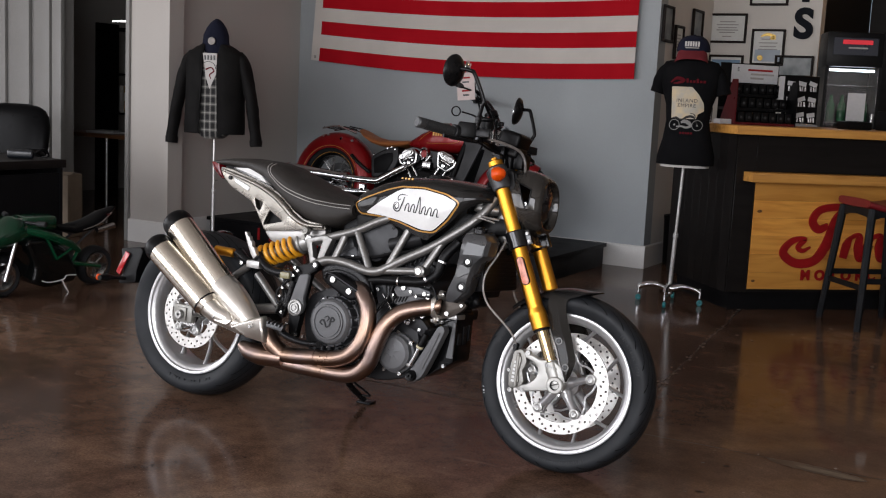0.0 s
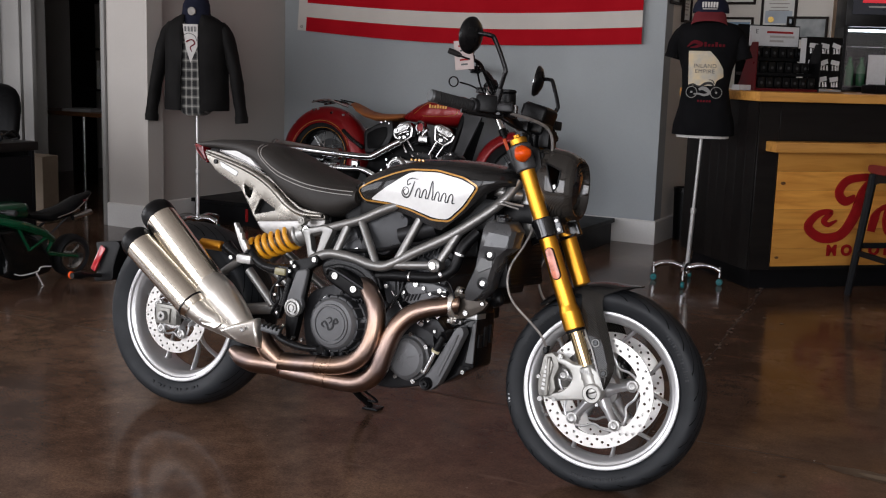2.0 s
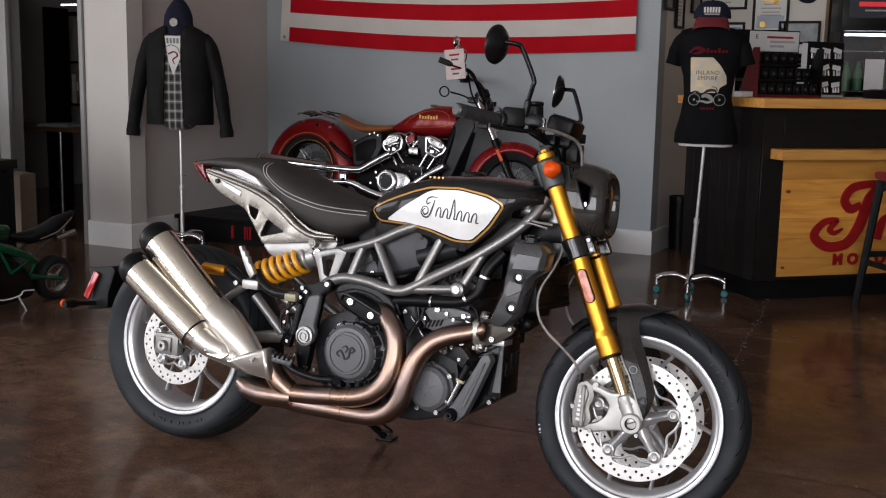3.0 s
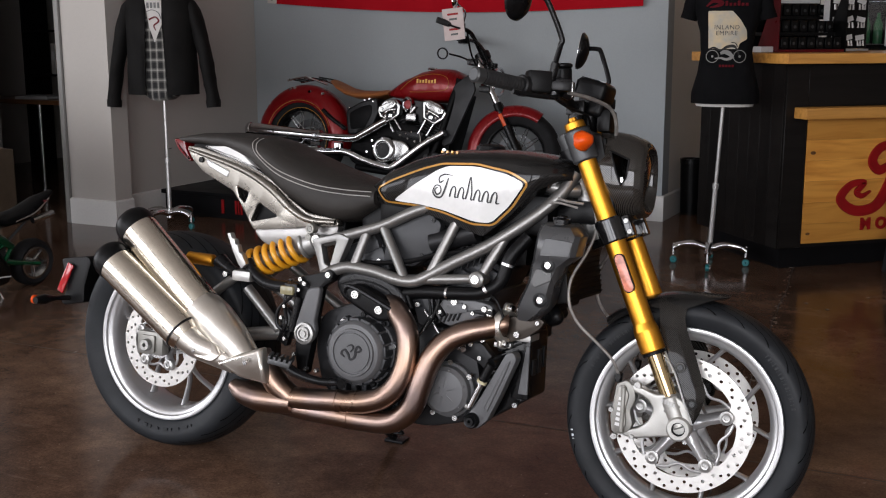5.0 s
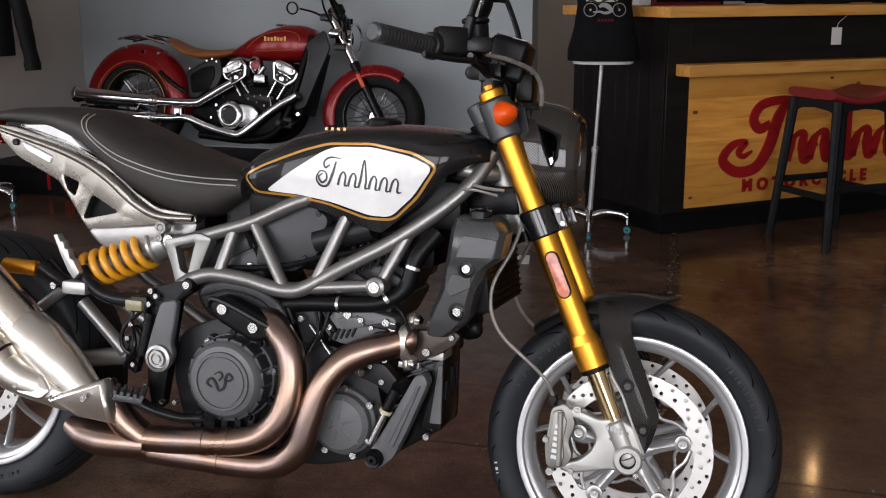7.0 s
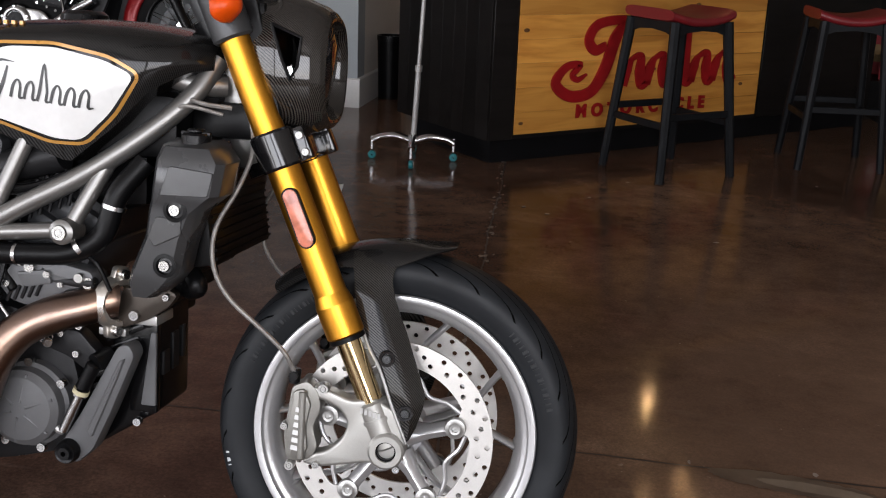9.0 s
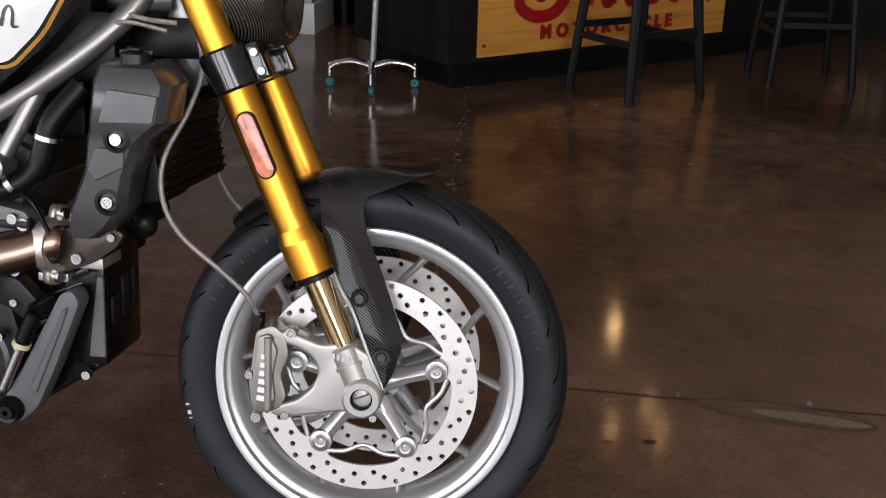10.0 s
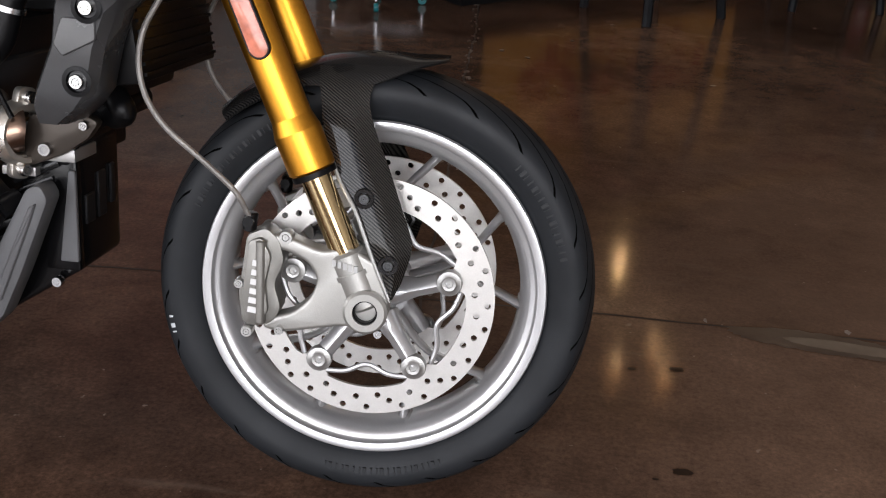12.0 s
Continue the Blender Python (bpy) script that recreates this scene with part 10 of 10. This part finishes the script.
part("seat", box(-0.25, 0.25, -0.48, 0.02, 0.42, 0.52, 0.04, 4), M_BLACKVINYL, chair)
part("gas_lift", rod((0, -0.22, 0.10), (0, -0.22, 0.42), 0.025, 14), M_BLACKMETAL, chair)
for k in range(5):
    a = radians(72 * k)
    lg = part("leg", tube([(0, -0.22, 0.10), (0.28 * math.cos(a), -0.22 + 0.28 * math.sin(a), 0.065)], [0.022, 0.014], 10, 1), M_BLACKPLASTIC, chair)
    part("castor", moved(lathe([(0.005, -0.02), (0.028, -0.018), (0.03, 0.0), (0.028, 0.018), (0.005, 0.02)], 16), Matrix.Translation((0.28 * math.cos(a), -0.22 + 0.28 * math.sin(a), 0.03))), M_BLACKPLASTIC, lg)
for s in (-1, 1):
    part("armrest", tube([(s * 0.26, -0.05, 0.50), (s * 0.30, -0.08, 0.66), (s * 0.30, -0.30, 0.66), (s * 0.26, -0.36, 0.48)], 0.018, 10, 5), M_BLACKPLASTIC, chair)
gog = thing("tinted_goggles", "dark goggles with a loose strap on the table", "goggles", pose(-3.46, 1.42, 0.681, 0, 0, 30))
part("lens", join(moved(box(-0.08, 0.08, -0.02, 0.02, 0.0, 0.055, 0.018, 3), Matrix())), material("goggle_lens", (0.010, 0.012, 0.016), 0.3, 0.1, 0.1, 20, coat=0.2), gog)
part("strap", tube([(0.08, 0.0, 0.03), (0.13, 0.03, 0.06), (0.15, 0.06, 0.02), (0.10, 0.09, 0.008)], 0.007, 8, 5), M_BLACKPLASTIC, gog)
for at, dims, lab in ((pose(-4.55, 2.60, 0, 0, 0, -20), (0.05, 0.09, 0.46), "tall brown cardboard carton on the floor"), (pose(-4.41, 2.64, 0, 0, 0, 8), (0.065, 0.08, 0.47), "narrow brown paper carton on the floor"), (pose(-3.55, 1.02, 0, 0, 0, 30), (0.16, 0.14, 0.30), "pale paper-wrapped bundle under the table")):
    c = thing("carton", lab, "box", at, "cartons")
    mt = material("brown_cardboard", (0.22, 0.17, 0.12), 0.8, 0, 0.15, 7, 0.1, 120)
    part("carton_body", box(-dims[0], dims[0], -dims[1], dims[1], 0, dims[2], 0.003, 1), mt, c)
    part("flap", moved(box(-dims[0], dims[0], -dims[1] * 0.5, dims[1] * 0.5, 0, 0.004), Matrix.Translation((0, -dims[1] * 0.5, dims[2])) @ pose(0, 0, 0, 14, 0, 0)), mt, c)

# pocket bike
M_GREEN = material("green_anodised_frame", (0.004, 0.085, 0.034), 0.2, 0.35, 0.15, 12, coat=0.4)
M_GREENTINT = material("dark_green_tinted_plastic", (0.004, 0.055, 0.024), 0.14, 0, 0.6, 9, coat=0.6)
pb = thing("pocket_bike", "miniature green and black pocket racing bike", "pocket bike", pose(-2.80, 1.05, 0, 0, 0, -93) @ pose(0, 0, 0, -4, 0, 0))
for nm, x in (("front_wheel", 0.31), ("rear_wheel", -0.31)):
    hub = new(nm)
    hub.parent = pb
    hub.matrix_local = Matrix.Translation((x, 0, 0.115))
    part("tyre", lathe([(0.075, -0.03), (0.095, -0.04), (0.112, -0.025), (0.115, 0), (0.112, 0.025), (0.095, 0.04), (0.075, 0.03)], 36), M_TYRE, hub, "", 60)
    part("rim", lathe([(0.078, -0.032), (0.068, -0.033), (0.064, 0), (0.068, 0.033), (0.078, 0.032)], 36), M_STEEL, hub)
    for k in range(3):
        a = radians(120 * k + 20)
        part("spoke", rod((0.012 * math.cos(a), 0, 0.012 * math.sin(a)), (0.068 * math.cos(a), 0, 0.068 * math.sin(a)), 0.010, 8, 0.008), M_STEEL, hub)
    part("hub", lathe([(0.004, -0.04), (0.018, -0.04), (0.018, 0.04), (0.004, 0.04)], 16), M_STEEL, hub)
for s in (-1, 1):
    part("frame_rail", tube([(0.24, s * 0.05, 0.375), (0.10, s * 0.09, 0.34), (-0.05, s * 0.09, 0.285), (-0.14, s * 0.07, 0.23)], [0.020, 0.024, 0.022, 0.016], 10, 5), M_GREEN, pb, "green frame rail")
    part("swingarm", tube([(-0.10, s * 0.055, 0.16), (-0.31, s * 0.055, 0.118)], [0.014, 0.011], 10, 1), M_GREEN, pb)
    part("fork_leg", tube([(0.315, s * 0.055, 0.10), (0.235, s * 0.055, 0.40)], 0.013, 10, 1), M_STEEL, pb)
    part("handlebar", rod((0.22, s * 0.03, 0.41), (0.17, s * 0.17, 0.415), 0.010, 10), M_BLACKMETAL, pb)
    part("exhaust_tip", rod((-0.28, s * 0.05, 0.33), (-0.40, s * 0.05, 0.35), 0.016, 12), M_CHROME, pb)
M_GLOSSBLACK = material("gloss_black_plastic", (0.004, 0.0045, 0.0045), 0.14, 0, 0.3, 9, coat=0.35, spec=0.3)
part("fairing", plate(round_poly([(0.22, 0.315), (0.10, 0.320), (-0.05, 0.245), (-0.135, 0.120), (-0.120, 0.060), (0.08, 0.040), (0.165, 0.075), (0.150, 0.170)], 0.03), -0.090, 0.090, 0.025, 3), M_GLOSSBLACK, pb, "gloss black belly fairing")
for s in (-1, 1):
    part("fairing_stripe", tube([(-0.115, s * 0.0905, 0.095), (-0.05, s * 0.0925, 0.100), (-0.03, s * 0.0925, 0.080), (0.06, s * 0.0925, 0.072), (0.11, s * 0.0905, 0.085)], 0.0035, 6, 3), M_TRIM, pb)
rows = []
for x, zt, th, wd in ((-0.02, 0.375, 0.03, 0.05), (-0.12, 0.365, 0.05, 0.08), (-0.24, 0.385, 0.06, 0.08), (-0.34, 0.43, 0.05, 0.06), (-0.43, 0.455, 0.02, 0.02)):
    rows.append([(x, wd * math.cos(a), zt - th / 2 + th / 2 * math.sin(a)) for a in [2 * math.pi * j / 16 for j in range(16)]])
part("seat", rings(rows), M_BLACKVINYL, pb, "", 60)
part("tank", moved(box(-0.10, 0.12, -0.07, 0.07, 0.0, 0.08, 0.035, 4), Matrix.Translation((0.10, 0, 0.355))), M_GREENTINT, pb)
part("seat_flash", box(-0.37, -0.345, -0.060, 0.060, 0.412, 0.420, 0.003, 1), M_REDPLASTIC, pb)
rows = []
for x, zc, rz, ry in ((0.16, 0.345, 0.045, 0.06), (0.22, 0.365, 0.075, 0.085), (0.29, 0.355, 0.085, 0.090), (0.36, 0.325, 0.065, 0.070), (0.42, 0.290, 0.034, 0.040), (0.445, 0.275, 0.008, 0.010)):
    rows.append([(x, ry * math.cos(a), zc + rz * math.sin(a)) for a in [2 * math.pi * j / 24 for j in range(24)]])
part("nose_fairing", rings(rows), M_GREENTINT, pb, "dark green nose fairing", 60)
rows = []
for k in range(11):
    a = radians(28 + 112 * k / 10)
    arc = [(0.126, -0.046), (0.133, -0.026), (0.136, 0.0), (0.133, 0.026), (0.126, 0.046), (0.122, 0.042), (0.130, 0.0), (0.122, -0.042)]
    rows.append([(0.31 + r * math.cos(a), y, 0.115 + r * math.sin(a)) for r, y in arc])
part("front_mudguard", rings(rows), M_BLACKPLASTIC, pb, "", 60)
for s in (-1, 1):
    part("grip", rod((0.185, s * 0.13, 0.414), (0.168, s * 0.175, 0.416), 0.015, 12), M_RUBBER, pb)
part("engine", box(-0.12, 0.06, -0.06, 0.06, 0.10, 0.24, 0.015), M_DULLGREY, pb)
for s in (-1, 1):
    part("frame_strut", rod((0.10, s * 0.092, 0.335), (0.02, s * 0.090, 0.20), 0.009, 8), M_GREEN, pb)
    part("frame_strut", rod((0.02, s * 0.090, 0.20), (-0.10, s * 0.082, 0.255), 0.009, 8), M_GREEN, pb)
    part("frame_strut", rod((-0.14, s * 0.070, 0.23), (-0.10, s * 0.060, 0.15), 0.010, 8), M_GREEN, pb)
    part("seat_stay", rod((-0.12, s * 0.06, 0.25), (-0.33, s * 0.05, 0.40), 0.007, 8), M_DULLGREY, pb)
    part("tail_edge", tube([(-0.16, s * 0.078, 0.345), (-0.27, s * 0.078, 0.372), (-0.38, s * 0.050, 0.425)], 0.004, 6, 5), M_STEEL, pb)
part("chain_guard", tube([(-0.08, -0.066, 0.19), (-0.20, -0.066, 0.175), (-0.30, -0.066, 0.15)], [0.006, 0.012, 0.008], 8, 4, flat=0.5), M_STEEL, pb)
part("side_stand", rod((-0.02, 0.07, 0.10), (-0.04, 0.13, 0.003), 0.006, 8), M_STEEL, pb)

# ---- the unlit office beyond the doorway ----
desk = thing("office_desk", "brown office desk in the unlit room", "desk", pose(-6.2, 4.0, 0))
part("desktop", box(0, 1.5, 0, 0.7, 0.66, 0.695, 0.003), pine("brown_desk_top", (0.16, 0.07, 0.03), (0.10, 0.045, 0.02)), desk)
for x in (0.05, 0.70, 1.42):
    part("leg", rod((x, 0.06, 0), (x, 0.06, 0.66), 0.018, 12), M_STEEL, desk)
shelf = thing("office_shelf", "dark office shelf holding folders", "shelf", pose(-6.6, 4.95, 0))
for x in (0, 0.95):
    part("side_panel", box(x, x + 0.02, 0, 0.3, 0, 1.75), M_SHELF, shelf)
for z in (0.86, 1.25, 1.70):
    part("shelf_board", box(0.02, 0.95, 0, 0.3, z - 0.02, z), M_SHELF, shelf)
for k, (x, w_, m) in enumerate(((0.32, 0.05, M_GOODS[1]), (0.375, 0.045, M_GOODS[2]), (0.425, 0.05, M_GOODS[2]), (0.70, 0.05, M_GOODS[4]))):
    f = thing("folder", "pale box folder standing on the office shelf", "folder", pose(-6.6 + x, 4.97, 0.861), "folders")
    part("spine", box(0, w_, 0, 0.22, 0, 0.27, 0.003, 1), m, f)
    part("spine_label", box(w_ * 0.2, w_ * 0.8, -0.0015, 0, 0.12, 0.2), M_PLACARD, f)
strip = thing("under_shelf_light", "row of small white lights under a shelf", "strip light", pose(-6.4, 5.0, 1.76))
for k in range(9):
    part("light_chip", box(0.05 * k, 0.05 * k + 0.035, -0.01, 0.0, 0.0, 0.014), glowing("white_light_chip", (1.0, 0.97, 0.9), 6.0) if k == 0 else strip.children[0].data.materials[0], strip)
paper = thing("desk_papers", "loose stack of papers on the office desk", "papers", pose(-5.6, 4.15, 0.696, 0, 0, 10))
part("sheet", box(-0.15, 0.15, -0.1, 0.1, 0, 0.02, 0.002, 1), material("grey_paper", (0.4, 0.4, 0.4), 0.7), paper)
part("sheet", moved(box(-0.11, 0.11, -0.14, 0.14, 0.021, 0.027), pose(0, 0, 0, 0, 0, 18)), material("grey_paper", (0.4, 0.4, 0.4), 0.7), paper)

card = solid("paper_card", box(-0.035, 0.035, -0.08, 0.08, 0.0005, 0.002), M_PAPER, "small white paper card lying on the floor", "card", at=pose(-0.13, 2.64, 0, 0, 0, 12))
